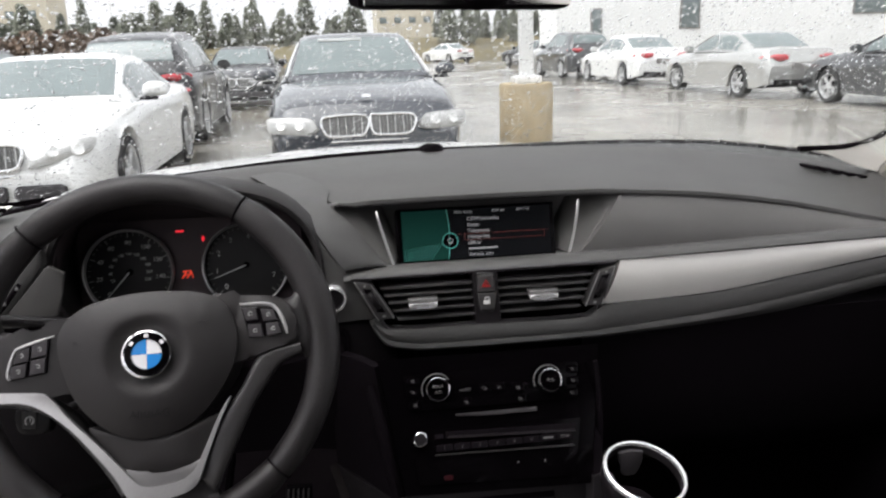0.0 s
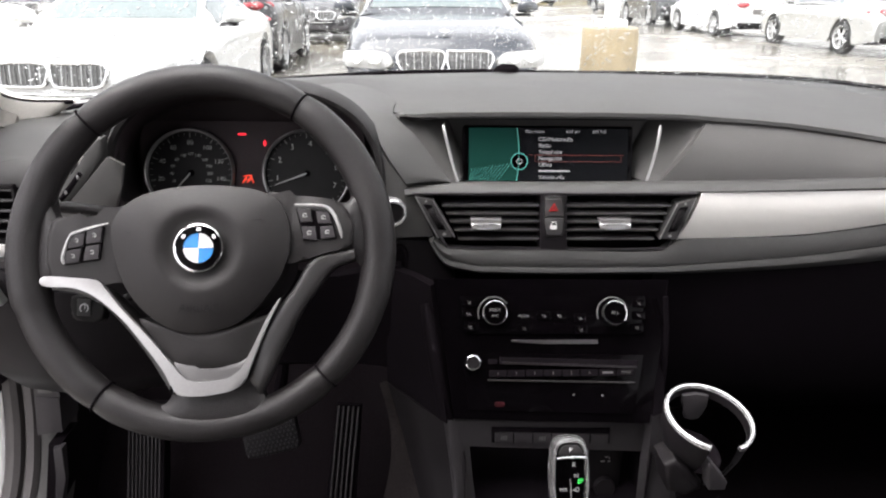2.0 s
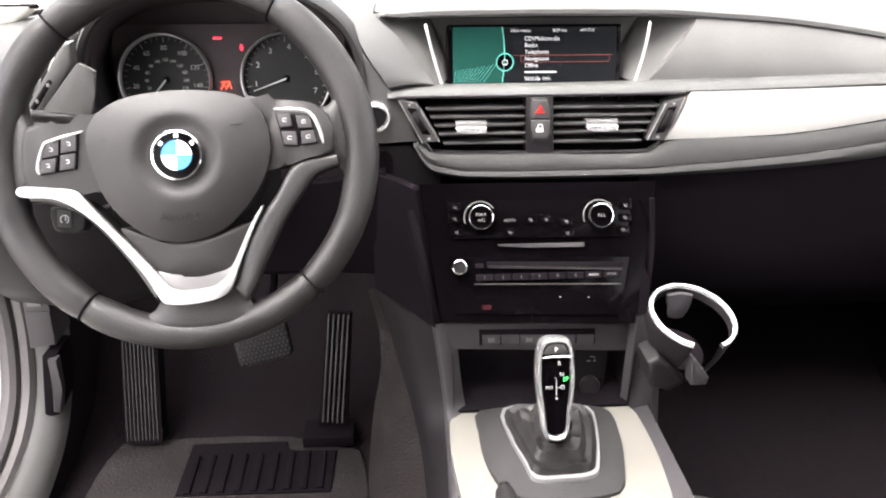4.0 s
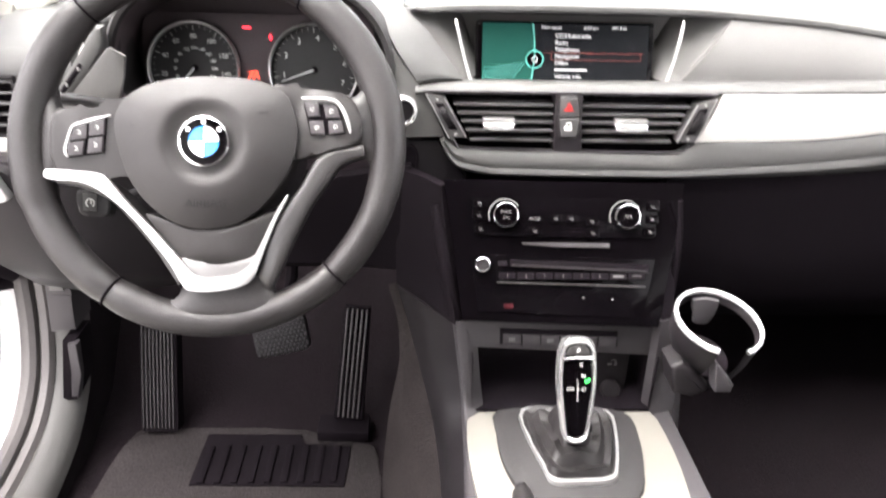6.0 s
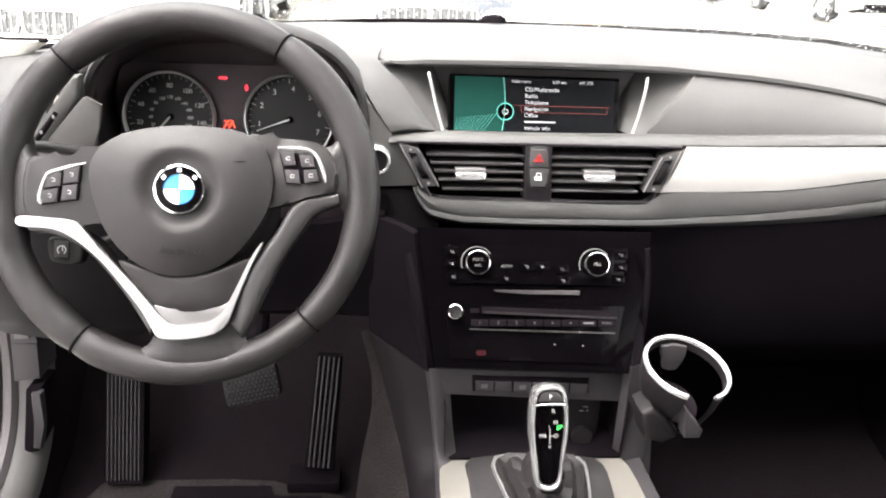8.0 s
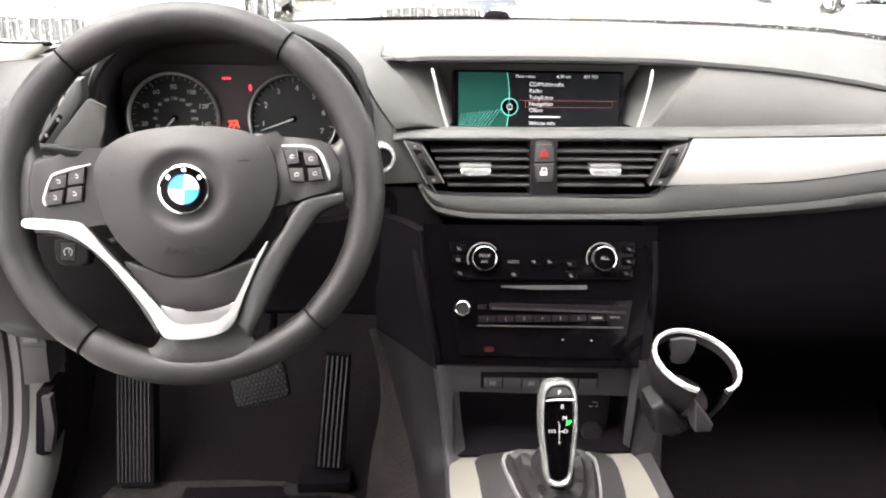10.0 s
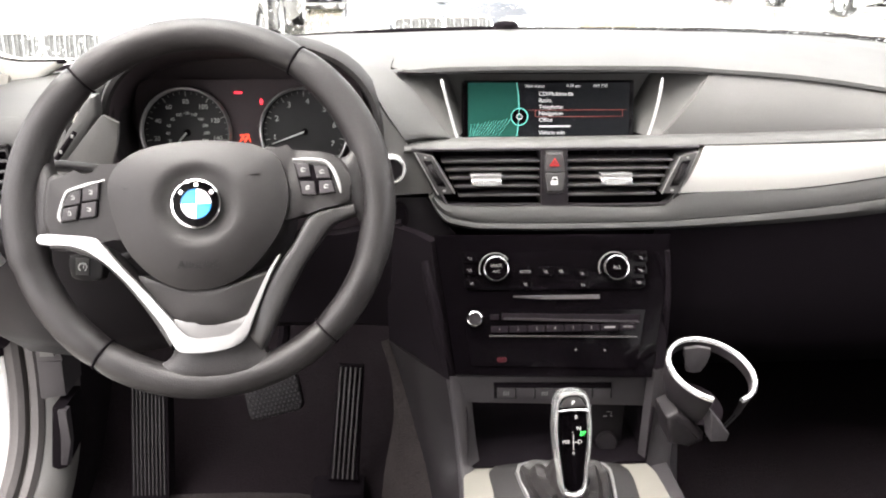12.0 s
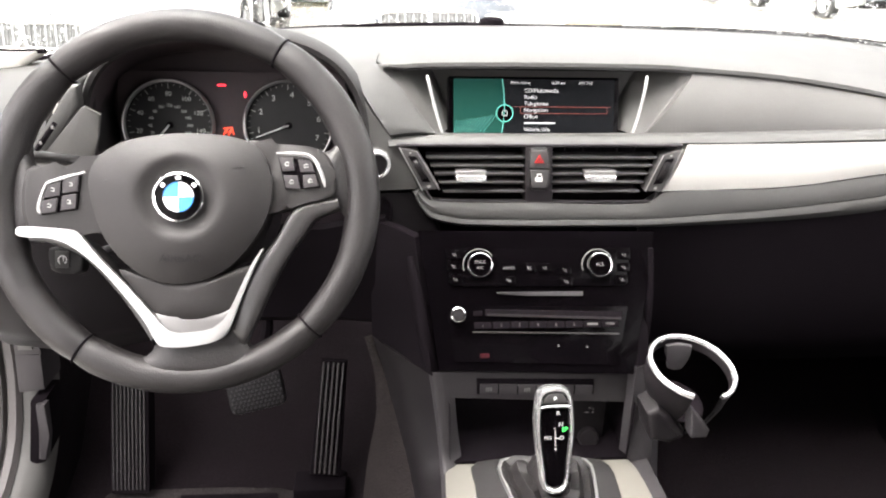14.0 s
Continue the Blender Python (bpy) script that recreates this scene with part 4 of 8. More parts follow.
slab(bm3, r3, (0, 0.01, 0.002))
part("lower_lip", bm3, SOFT_GREY, dash, "charcoal lower lip of the dashboard")
# glove box and under-dash
# near-black colour stands in for deep shade on the black glove box
bm = bmesh.new()
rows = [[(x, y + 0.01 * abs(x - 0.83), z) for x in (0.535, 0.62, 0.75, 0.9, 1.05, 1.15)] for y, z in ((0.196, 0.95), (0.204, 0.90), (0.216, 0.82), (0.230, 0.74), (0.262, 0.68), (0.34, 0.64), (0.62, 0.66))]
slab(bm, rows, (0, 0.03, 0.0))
part("glove_box", bm, BLACK_MATT, dash, "black glove box, coloured near-black for the deep shade")
for x, y in ((1.045, 0.37),):
    for k in range(5):
        bm = bmesh.new()
        box(bm, (x - 0.020 + 0.017 * k, y + (0.065 - 0.008 * k), 1.1115 - 0.0034 * k), (0.012, 0.04, 0.005), 0.001)
        part("demister_slot", bm, BLACK_MATT, dash)
# sensor dome on the pad's far edge
bm = bmesh.new()
lathe(bm, [(0, 0.014), (0.012, 0.0125), (0.018, 0.008), (0.020, 0.0)], Matrix.Translation((CX - 0.005, 0.632, 1.137)) @ Matrix.Diagonal((1.15, 0.7, 1, 1)), 20)
part("light_sensor", bm, BLACK_MATT, dash, "small black light sensor dome")
# start button right of the wheel
bm = bmesh.new()
SB = face(0.1945) @ Matrix.Translation((0.1895, 1.0145, 0)) @ Matrix.Rotation(radians(8), 4, "Y") @ Matrix.Diagonal((1.12, 1.12, 1, 1))
lathe(bm, [(0.0, 0.004), (0.011, 0.004), (0.013, 0.002), (0.0135, -0.004)], SB, 24)
sb = part("start_button", bm, DARK_PLASTIC, dash, "round engine start button with chrome ring")
bm = bmesh.new()
lathe(bm, [(0.0120, 0.003), (0.0128, 0.0062), (0.0150, 0.0058), (0.0168, 0.003), (0.0172, -0.006)], SB, 32)
part("ring", bm, BRIGHT, sb, "bright ring of the start button")

# ---- display ----
disp = thing("display", "wide dashboard display showing a lit menu list", "display")
DSP = axes((0.3985, 0.272, 1.0716), (1, 0, 0), (0, 0.30, 1)) @ Matrix.Scale(1.035, 4)      # a little back-tilted
bm = bmesh.new()
prism(bm, rounded(0.222, 0.075, 0.003), 0.02, DSP @ Matrix.Translation((0, 0.0, -0.0015)), 0.002)
part("bezel", bm, GLOSS_BLACK, disp, "gloss black bezel")
bm = bmesh.new()
prism(bm, rounded(0.208, 0.068, 0.001), 0.001, DSP)
pnl = part("panel", bm, SCREEN_BLACK, disp, "lit dark screen panel")
bm = bmesh.new()
arc = [(-0.043 + 0.012 * ((k / 16 - 0.5) ** 2) * -1 + 0.004, -0.034 + 0.068 * k / 16) for k in range(17)]
prism(bm, [(-0.104, -0.034)] + arc + [(-0.104, 0.034)], 0.0004, DSP @ Matrix.Translation((0, 0, 0.0006)))
part("green_field", bm, SCREEN_FIELD, pnl, "glowing green field")
bm = bmesh.new()
tube(bm, [DSP @ Vector((x, y, 0.0008)) for x, y in arc], 0.0006, 6)
for k in range(12):
    tube(bm, [DSP @ Vector((-0.103 + 0.0016 * k * (1 + 0.10 * k), -0.0335, 0.0008)), DSP @ Vector((-0.100 + 0.0046 * k, -0.018 + 0.0006 * k, 0.0008))], 0.00022, 4)
part("green_line", bm, SCREEN_TEAL, pnl)
KN = DSP @ Matrix.Translation((-0.0385, -0.009, 0.0008))
bm = bmesh.new()
lathe(bm, [(0.0, 0.0004), (0.0085, 0.0004), (0.0105, 0.0)], KN, 28)
part("dial_image", bm, GLOSS_BLACK, pnl)
bm = bmesh.new()
lathe(bm, [(0.0100, 0.0005), (0.0106, 0.0007), (0.0112, 0.0005)], KN, 32)
part("dial_ring", bm, SCREEN_TEAL, pnl)
bm = bmesh.new()
lathe(bm, [(0.0030, 0.0006), (0.0034, 0.0008), (0.0038, 0.0006)], KN, 24)
box(bm, (0.0022, -0.0020, 0.0007), (0.0030, 0.0010, 0.0003), 0, KN @ Matrix.Rotation(radians(-20), 4, "Z"))
part("dial_pointer", bm, SCREEN_WHITE, pnl)
for text, row in (("CD/Multimedia", 0), ("Radio", 1), ("Telephone", 2), ("Navigation", 3), ("Office", 4), ("", 5), ("Vehicle info", 6)):
    y = 0.0195 - 0.00815 * row
    if text:
        writing("menu_text", text, 0.0072, DSP @ Matrix.Translation((-0.0135, y, 0.0008)), SCREEN_WHITE, pnl)
    else:
        bm = bmesh.new()
        prism(bm, moved(rounded(0.041, 0.0020, 0.0008), 0.0072, y), 0.0002, DSP @ Matrix.Translation((0, 0, 0.0008)))
        part("menu_bar", bm, SCREEN_WHITE, pnl)
writing("menu_text", "Main menu", 0.0056, DSP @ Matrix.Translation((-0.031, 0.0295, 0.0008)), SCREEN_WHITE, pnl)
writing("menu_text", "6:39 am", 0.0056, DSP @ Matrix.Translation((0.022, 0.0295, 0.0008)), SCREEN_WHITE, pnl)
writing("menu_text", "AM 710", 0.0056, DSP @ Matrix.Translation((0.057, 0.0295, 0.0008)), SCREEN_WHITE, pnl)
bm = bmesh.new()
tube(bm, [DSP @ Vector((0.0385 + x, -0.0049 + y, 0.0008)) for x, y in rounded(0.113, 0.0082, 0.0006, 1)], 0.00028, 4, closed=True)
tube(bm, [DSP @ Vector((-0.028, -0.0006, 0.0008)), DSP @ Vector((0.10, -0.0006, 0.0008))], 0.0002, 4)
part("menu_frame", bm, SCREEN_RED, pnl)

# ---- steering wheel ----
sw = thing("steering_wheel", "black leather three-spoke steering wheel with silver trim", "steering wheel")


def on_wheel(n):
    return WHEEL @ Matrix.Translation((0, 0, n))


seams = (57.5, 132.5, 236.0, 314.0)
N_RIM, R_RIM, U_RIM = -0.050, 0.1815, -0.0045


def rim_arc(a0, a1, name, mat, label, swell=0.0):
    n = max(6, int((a1 - a0) / 3))
    pts, rad = [], []
    for k in range(n + 1):
        a = a0 + (a1 - a0) * k / n
        t = radians(a)
        pts.append(on_wheel(N_RIM) @ Vector((U_RIM + R_RIM * math.cos(t), R_RIM * math.sin(t), 0)))
        edge = min(a - a0, a1 - a)
        grip = 0.0022 * max(0, math.cos(2 * (t - radians(20)))) if math.sin(t) > -0.3 else 0
        rad.append((0.0166 + grip + 0.0016 * max(0, -math.cos(t))) * (0.90 if edge < 0.01 else 0.965 if edge < 3.1 else 1.0))
    bm = bmesh.new()
    tube(bm, pts, rad, 18, up=WHEEL.to_3x3() @ Vector((0, 0, 1)))
    return part(name, bm, mat, sw, label)


rim_arc(seams[0], seams[1], "rim", LEATHER, "smooth black leather rim section")
rim_arc(seams[1], seams[2], "rim", LEATHER, "smooth black leather rim section")
rim_arc(seams[2], seams[3], "rim", LEATHER, "smooth black leather rim section")
rim_arc(seams[3] - 360, seams[0], "rim", LEATHER, "smooth black leather rim section")
for a in seams:
    t = radians(a)
    bm = bmesh.new()
    c = Vector((U_RIM + R_RIM * math.cos(t), R_RIM * math.sin(t), 0))
    o, up = Vector((math.cos(t), math.sin(t), 0)), Vector((0, 0, 1))
    tube(bm, [on_wheel(N_RIM) @ (c + (o * math.cos(k) + up * math.sin(k)) * (0.0164 + 0.0014 * max(0, -math.cos(t)))) for k in (2 * math.pi * j / 24 for j in range(24))], 0.0011, 6, closed=True, up=WHEEL.to_3x3() @ c.cross(up))
    part("rim_seam", bm, BLACK_MATT, sw, "dark stitched seam across the rim")
# stitched inner seam of the rim
bm = bmesh.new()
tube(bm, [on_wheel(N_RIM) @ Vector((U_RIM + 0.179 * math.cos(t), 0.179 * math.sin(t), -0.014)) for t in (2 * math.pi * k / 90 for k in range(90))], 0.004, 6, closed=True)
part("rim_core", bm, BLACK_MATT, sw)

# hub cover
HUB = smooth_loop([(-0.0067, 0.0645), (0.0376, 0.0630), (0.0626, 0.0570), (0.0780, 0.0460), (0.0862, 0.0254), (0.0872, 0.0026), (0.0815, -0.0201), (0.0685, -0.0427), (0.0485, -0.0660), (0.0257, -0.0795), (-0.0020, -0.0850), (-0.0300, -0.0805), (-0.0545, -0.0645), (-0.0735, -0.0416), (-0.0850, -0.0136), (-0.0905, 0.0144), (-0.0872, 0.0312), (-0.0752, 0.0460), (-0.0506, 0.0580)], 3)
bm = bmesh.new()
dome(bm, HUB, Matrix.Identity(4), 0.016, 18, 3.0, 0.045)
for vert in bm.verts:                        # shallow dish round the badge
    t = min(1.0, max(0.0, (0.0430 - math.hypot(vert.co.x, vert.co.y)) / 0.0150))
    vert.co.z -= 0.0075 * t * t * (3 - 2 * t)
bmesh.ops.transform(bm, matrix=on_wheel(-0.022), verts=bm.verts[:])
hub = part("hub_cover", bm, AIRBAG, sw, "domed dark grey airbag cover")
BADGE = on_wheel(-0.0075)
bm = bmesh.new()
lathe(bm, [(0.0, 0.0), (0.0225, -0.0004), (0.0235, -0.003)], BADGE @ Matrix.Translation((0, 0, -0.0012)), 36)
badge = part("badge", bm, GLOSS_BLACK, sw, "round black, blue and white badge with chrome rim")
bm = bmesh.new()
lathe(bm, [(0.0222, -0.0004), (0.0232, 0.0008), (0.0242, 0.0004), (0.0246, -0.003)], BADGE, 40)
lathe(bm, [(0.0143, -0.001), (0.0149, 0.0002), (0.0155, -0.001)], BADGE, 40)
part("badge_rim", bm, CHROME, badge)
for k in range(4):
    bm = bmesh.new()
    a0 = 90 * k + 1
    prism(bm, [(0.0, 0.0)] + [(0.0143 * math.cos(radians(a0 + 88 * s / 10)), 0.0143 * math.sin(radians(a0 + 88 * s / 10))) for s in range(11)], 0.0008, BADGE @ Matrix.Translation((0, 0, -0.0006)))
    part("quarter", bm, (WHITE_ENAMEL, BLUE)[k % 2], badge)
for a in (38, 90, 142):
    bm = bmesh.new()
    box(bm, (0.0188, 0, -0.0005), (0.0036, 0.0042, 0.0006), 0, BADGE @ Matrix.Rotation(radians(a), 4, "Z"))
    part("badge_mark", bm, WHITE_ENAMEL, badge)
writing("moulded_word", "AIRBAG", 0.0115, on_wheel(-0.0106) @ Matrix.Translation((0.001, -0.0600, 0)), DARK_PLASTIC, hub, "CENTER")
for u, v, n, a in ((-0.067, 0.016, -0.0135, -8), (0.057, 0.029, -0.0110, 6)):
    bm = bmesh.new()
    box(bm, (0, 0, 0), (0.011, 0.0009, 0.0012), 0.0003, on_wheel(n) @ Matrix.Translation((u, v, 0)) @ Matrix.Rotation(radians(a), 4, "Z"))
    part("moulded_mark", bm, DARK_PLASTIC, hub)

# chin under the hub cover
CHIN = smooth_loop([(-0.0640, -0.0700), (-0.0400, -0.0770), (0.0, -0.0800), (0.0400, -0.0740), (0.0660, -0.0680), (0.0560, -0.0900), (0.0460, -0.1130), (0.0300, -0.1195), (0.0050, -0.1210), (-0.0180, -0.1190), (-0.0300, -0.1140), (-0.0500, -0.0900)], 3)
bm = bmesh.new()
dome(bm, CHIN, on_wheel(-0.030), 0.006, 4, 3.0, 0.03)
part("chin", bm, AIRBAG, sw, "dark plastic chin under the airbag cover")

# side spokes with button fields
SPOKE_L = [(-0.153, 0.029), (-0.125, 0.0310), (-0.098, 0.0370), (-0.060, 0.046), (-0.060, -0.030), (-0.103, -0.031), (-0.152, -0.030)]
SPOKE_R = [(0.058, 0.0550), (0.085, 0.0555), (0.1036, 0.0545), (0.126, 0.0525), (0.1405, 0.046), (0.1490, 0.030), (0.1490, 0.003), (0.126, -0.003), (0.110, -0.0085), (0.095, -0.013), (0.058, -0.013)]
for o, lab in ((SPOKE_L, "charcoal plastic spoke"), (SPOKE_R, "charcoal plastic spoke")):
    bm = bmesh.new()
    prism(bm, smooth_loop(o, 3), 0.022, on_wheel(-0.028), 0.006, 3)
    part("spoke", bm, AIRBAG, sw, lab)
for quads, mark in ((([(-0.132, 0.014), (-0.117, 0.017), (-0.118, 0.003), (-0.134, -0.000)], [(-0.115, 0.020), (-0.100, 0.023), (-0.101, 0.007), (-0.116, 0.005)], [(-0.136, -0.002), (-0.120, 0.001), (-0.122, -0.013), (-0.136, -0.015)], [(-0.116, 0.003), (-0.102, 0.005), (-0.103, -0.010), (-0.118, -0.012)]), 0),
                    (([(0.094, 0.041), (0.108, 0.041), (0.110, 0.028), (0.098, 0.027)], [(0.113, 0.039), (0.127, 0.038), (0.130, 0.026), (0.116, 0.026)], [(0.099, 0.023), (0.113, 0.023), (0.115, 0.009), (0.101, 0.010)], [(0.118, 0.023), (0.131, 0.024), (0.134, 0.012), (0.119, 0.010)]), 1)):
    bm = bmesh.new()
    cx, cy = sum(p[0] for q in quads for p in q) / 16, sum(p[1] for q in quads for p in q) / 16
    prism(bm, smooth_loop([(cx + (x - cx) * 1.06, cy + (y - cy) * 1.06) for x, y in (quads[0][0], quads[1][1], quads[3][2], quads[2][3])], 1), 0.004, on_wheel(-0.0268), 0.001)
    field = part("button_field", bm, BLACK_MATT, sw, "black field of four buttons")
    for q in quads:
        bm = bmesh.new()
        qx, qy = sum(p[0] for p in q) / 4, sum(p[1] for p in q) / 4
        prism(bm, smooth_loop(q, 1), 0.004, on_wheel(-0.0235), 0.0014)
        b = part("button", bm, TRAY_GREY, field)
        bm = bmesh.new()
        lathe(bm, [(0.0016, 0.0), (0.0020, 0.0002), (0.0024, 0.0)], on_wheel(-0.0234) @ Matrix.Translation((qx, qy, 0)), 10, (20, 250) if mark else (-60, 130))
        prism(bm, moved(rounded(0.0034, 0.0007, 0.0003, 1), qx + 0.0006, qy - 0.0012), 0.0003, on_wheel(-0.0233))
        part("button_mark", bm, PRINT_GREY, b)
for o in ([(-0.136, -0.015), (-0.138, -0.008), (-0.132, 0.011), (-0.125, 0.017), (-0.094, 0.026)], [(0.092, 0.045), (0.119, 0.044), (0.130, 0.038), (0.137, 0.024), (0.140, 0.011)]):
    bm = bmesh.new()
    tube(bm, [on_wheel(-0.024) @ Vector((x, y, 0)) for x, y in smooth_loop(o, 4, False)], [0.0013] * 2 + [0.0019] * (len(o) * 4 - 7) + [0.0010] * 2, 8)
    part("silver_hook", bm, SATIN, sw, "thin satin silver trim round the buttons")

# silver V trim: a slim V with a bright foot plate and a duller step above it
V_OUT = [(-0.1580, -0.0275), (-0.1287, -0.0287), (-0.1070, -0.0311), (-0.0989, -0.0368), (-0.0799, -0.0605), (-0.0527, -0.0890), (-0.0292, -0.1160), (-0.0144, -0.1323), (0.0050, -0.1337), (0.0272, -0.1301), (0.0384, -0.1218), (0.0500, -0.1010), (0.0640, -0.0710), (0.0755, -0.0520), (0.0775, -0.0530), (0.0680, -0.0710), (0.0580, -0.0950), (0.0490, -0.1180), (0.0425, -0.1340), (0.0310, -0.1426), (0.0049, -0.1478), (-0.0200, -0.1474), (-0.0271, -0.1422), (-0.0391, -0.1206), (-0.0582, -0.0955), (-0.0799, -0.0700), (-0.1071, -0.0475), (-0.1287, -0.0388), (-0.1580, -0.0370)]
bm = bmesh.new()
prism(bm, smooth_loop(V_OUT, 3), 0.008, on_wheel(-0.0255), 0.0009, 2)
part("v_trim", bm, SATIN, sw, "satin silver V-shaped lower spoke trim")
bm = bmesh.new()
prism(bm, smooth_loop([(-0.029, -0.114), (-0.008, -0.120), (0.011, -0.121), (0.029, -0.117), (0.045, -0.111), (0.040, -0.126), (0.011, -0.135), (-0.016, -0.135)], 3), 0.007, on_wheel(-0.0285), 0.002)
part("trim_step", bm, PANEL_SILVER, sw, "duller silver step above the foot plate")


def web(edge_a, edge_b, fronts, sag, toward, mat, label, depth=0.020, drop=0.011):
    """A rounded bridge between two edges of the wheel's plane; it bellies out by sag towards the rim and its sides fall away."""
    steps = (0, 0.02, 0.06, 0.13, 0.25, 0.4, 0.6, 0.75, 0.87, 0.94, 0.98, 1)
    a, b = smooth_loop(edge_a, 4, False), smooth_loop(edge_b, 4, False)
    f = smooth_loop(list(zip(fronts, sag)), 4, False)
    rows = []
    for p, q, (n, w) in zip(a, b, f):
        row = []
        for t in steps:
            e = 1 - (2 * t - 1) ** 2
            row.append(WHEEL @ Vector((p[0] + (q[0] - p[0]) * t + toward[0] * w * e, p[1] + (q[1] - p[1]) * t + toward[1] * w * e, n - drop * abs(2 * t - 1) ** 5)))
        rows.append(row)
    bm = bmesh.new()
    slab(bm, rows, WHEEL.to_3x3() @ Vector((0, 0, -depth)))
    return part("spoke_root", bm, mat, sw, label)


# leather that flows from the rim into the three spokes
web([(-0.0330, -0.1300), (-0.0330, -0.1450), (-0.0400, -0.1570), (-0.0600, -0.1620), (-0.0900, -0.1500)], [(0.0600, -0.1330), (0.0575, -0.1450), (0.0640, -0.1540), (0.0820, -0.1545), (0.1080, -0.1375)], (-0.0360, -0.0350, -0.0345, -0.0365, -0.0440), (0.0, 0.004, 0.010, 0.0165, 0.0300), (0, -1), LEATHER, "smooth leather root of the lower spoke", 0.018, 0.010)
web([(0.130, -0.012), (0.146, -0.008), (0.157, -0.016), (0.168, -0.040)], [(0.126, 0.0520), (0.142, 0.0500), (0.150, 0.0600), (0.154, 0.0850)], (-0.0330, -0.0335, -0.0365, -0.0460), (0.0, 0.001, 0.004, 0.0130), (1, 0), LEATHER, "smooth leather root of a side spoke", 0.016, 0.009)
web([(-0.130, -0.0330), (-0.150, -0.0340), (-0.163, -0.0420), (-0.174, -0.0640)], [(-0.128, 0.0250), (-0.147, 0.0280), (-0.158, 0.0400), (-0.166, 0.0700)], (-0.0340, -0.0345, -0.0370, -0.0460), (0.0, 0.001, 0.003, 0.0100), (-1, 0), LEATHER, "smooth leather root of a side spoke", 0.016, 0.009)
# satin grey arm towards the passenger's side, and the dark back of the other
web([(0.1520, 0.0010), (0.1174, -0.0050), (0.1042, -0.0150), (0.0900, -0.0400), (0.0720, -0.0640), (0.0550, -0.0930), (0.0420, -0.1250), (0.0440, -0.1400)], [(0.1540, -0.0110), (0.1310, -0.0200), (0.1165, -0.0380), (0.0991, -0.0628), (0.0800, -0.1001), (0.0670, -0.1290), (0.0590, -0.1440), (0.0570, -0.1520)], (-0.0320, -0.0300, -0.0295, -0.0295, -0.0295, -0.0310, -0.0360, -0.0430), (0,) * 8, (0, 0), ARM_GREY, "satin dark grey lower spoke", 0.022, 0.0035)
web([(-0.1520, -0.0300), (-0.1330, -0.0310), (-0.0950, -0.0450), (-0.0600, -0.0850), (-0.0330, -0.1250)], [(-0.1520, -0.0430), (-0.1300, -0.0450), (-0.0990, -0.0600), (-0.0610, -0.1030), (-0.0330, -0.1470)], (-0.0335,) * 5, (0,) * 5, (0, 0), ARM_GREY, "satin dark grey lower spoke", 0.022, 0.006)

# steering column with stalks
col = thing("steering_column", "dark plastic steering column shroud with two stalks", "steering column")
bm = bmesh.new()
lathe(bm, [(0.0, -0.052), (0.058, -0.052), (0.062, -0.065), (0.066, -0.14), (0.07, -0.22), (0.0, -0.22)], WHEEL, 28)
part("shroud", bm, DARK_PLASTIC, col)
for pts, rad in (([(-0.05, 0.03, -0.10), (-0.11, 0.045, -0.095), (-0.165, 0.05, -0.09), (-0.185, 0.05, -0.088)], [0.008, 0.007, 0.009, 0.007]),
                 ([(0.05, 0.03, -0.10), (0.11, 0.045, -0.095), (0.155, 0.05, -0.09), (0.17, 0.05, -0.088)], [0.008, 0.007, 0.009, 0.007]),
                 ([(-0.05, -0.03, -0.12), (-0.10, -0.048, -0.11), (-0.138, -0.062, -0.100)], [0.007, 0.007, 0.006])):
    bm = bmesh.new()
    tube(bm, [WHEEL @ Vector(p) for p in pts], rad, 12, flat=0.7)
    part("stalk", bm, DARK_PLASTIC, col, "dark plastic control stalk")
bm = bmesh.new()
prism(bm, smooth_loop([(-0.157, -0.051), (-0.153, -0.046), (-0.127, -0.050), (-0.121, -0.056), (-0.123, -0.072), (-0.134, -0.075), (-0.151, -0.073), (-0.156, -0.066)], 2), 0.016, on_wheel(-0.088), 0.003, 3)
end = part("stalk_end", bm, FLANK, col, "square end of the cruise control stalk")
bm = bmesh.new()
prism(bm, smooth_loop([(-0.150, -0.050), (-0.135, -0.051), (-0.135, -0.069), (-0.150, -0.068)], 1), 0.004, on_wheel(-0.0862), 0.0015)
part("stalk_button", bm, PANEL_GREY, end)
(u, v), = [(-0.142, -0.060)]
bm = bmesh.new()
lathe(bm, [(0.0036, 0.0), (0.0043, 0.0004), (0.0050, 0.0)], on_wheel(-0.0861) @ Matrix.Translation((u, v, 0)), 20, (-60, 240))
box(bm, (u + 0.001, v + 0.0015, -0.086), (0.0009, 0.006, 0.0004), 0, WHEEL)
part("cruise_mark", bm, MARK, end)

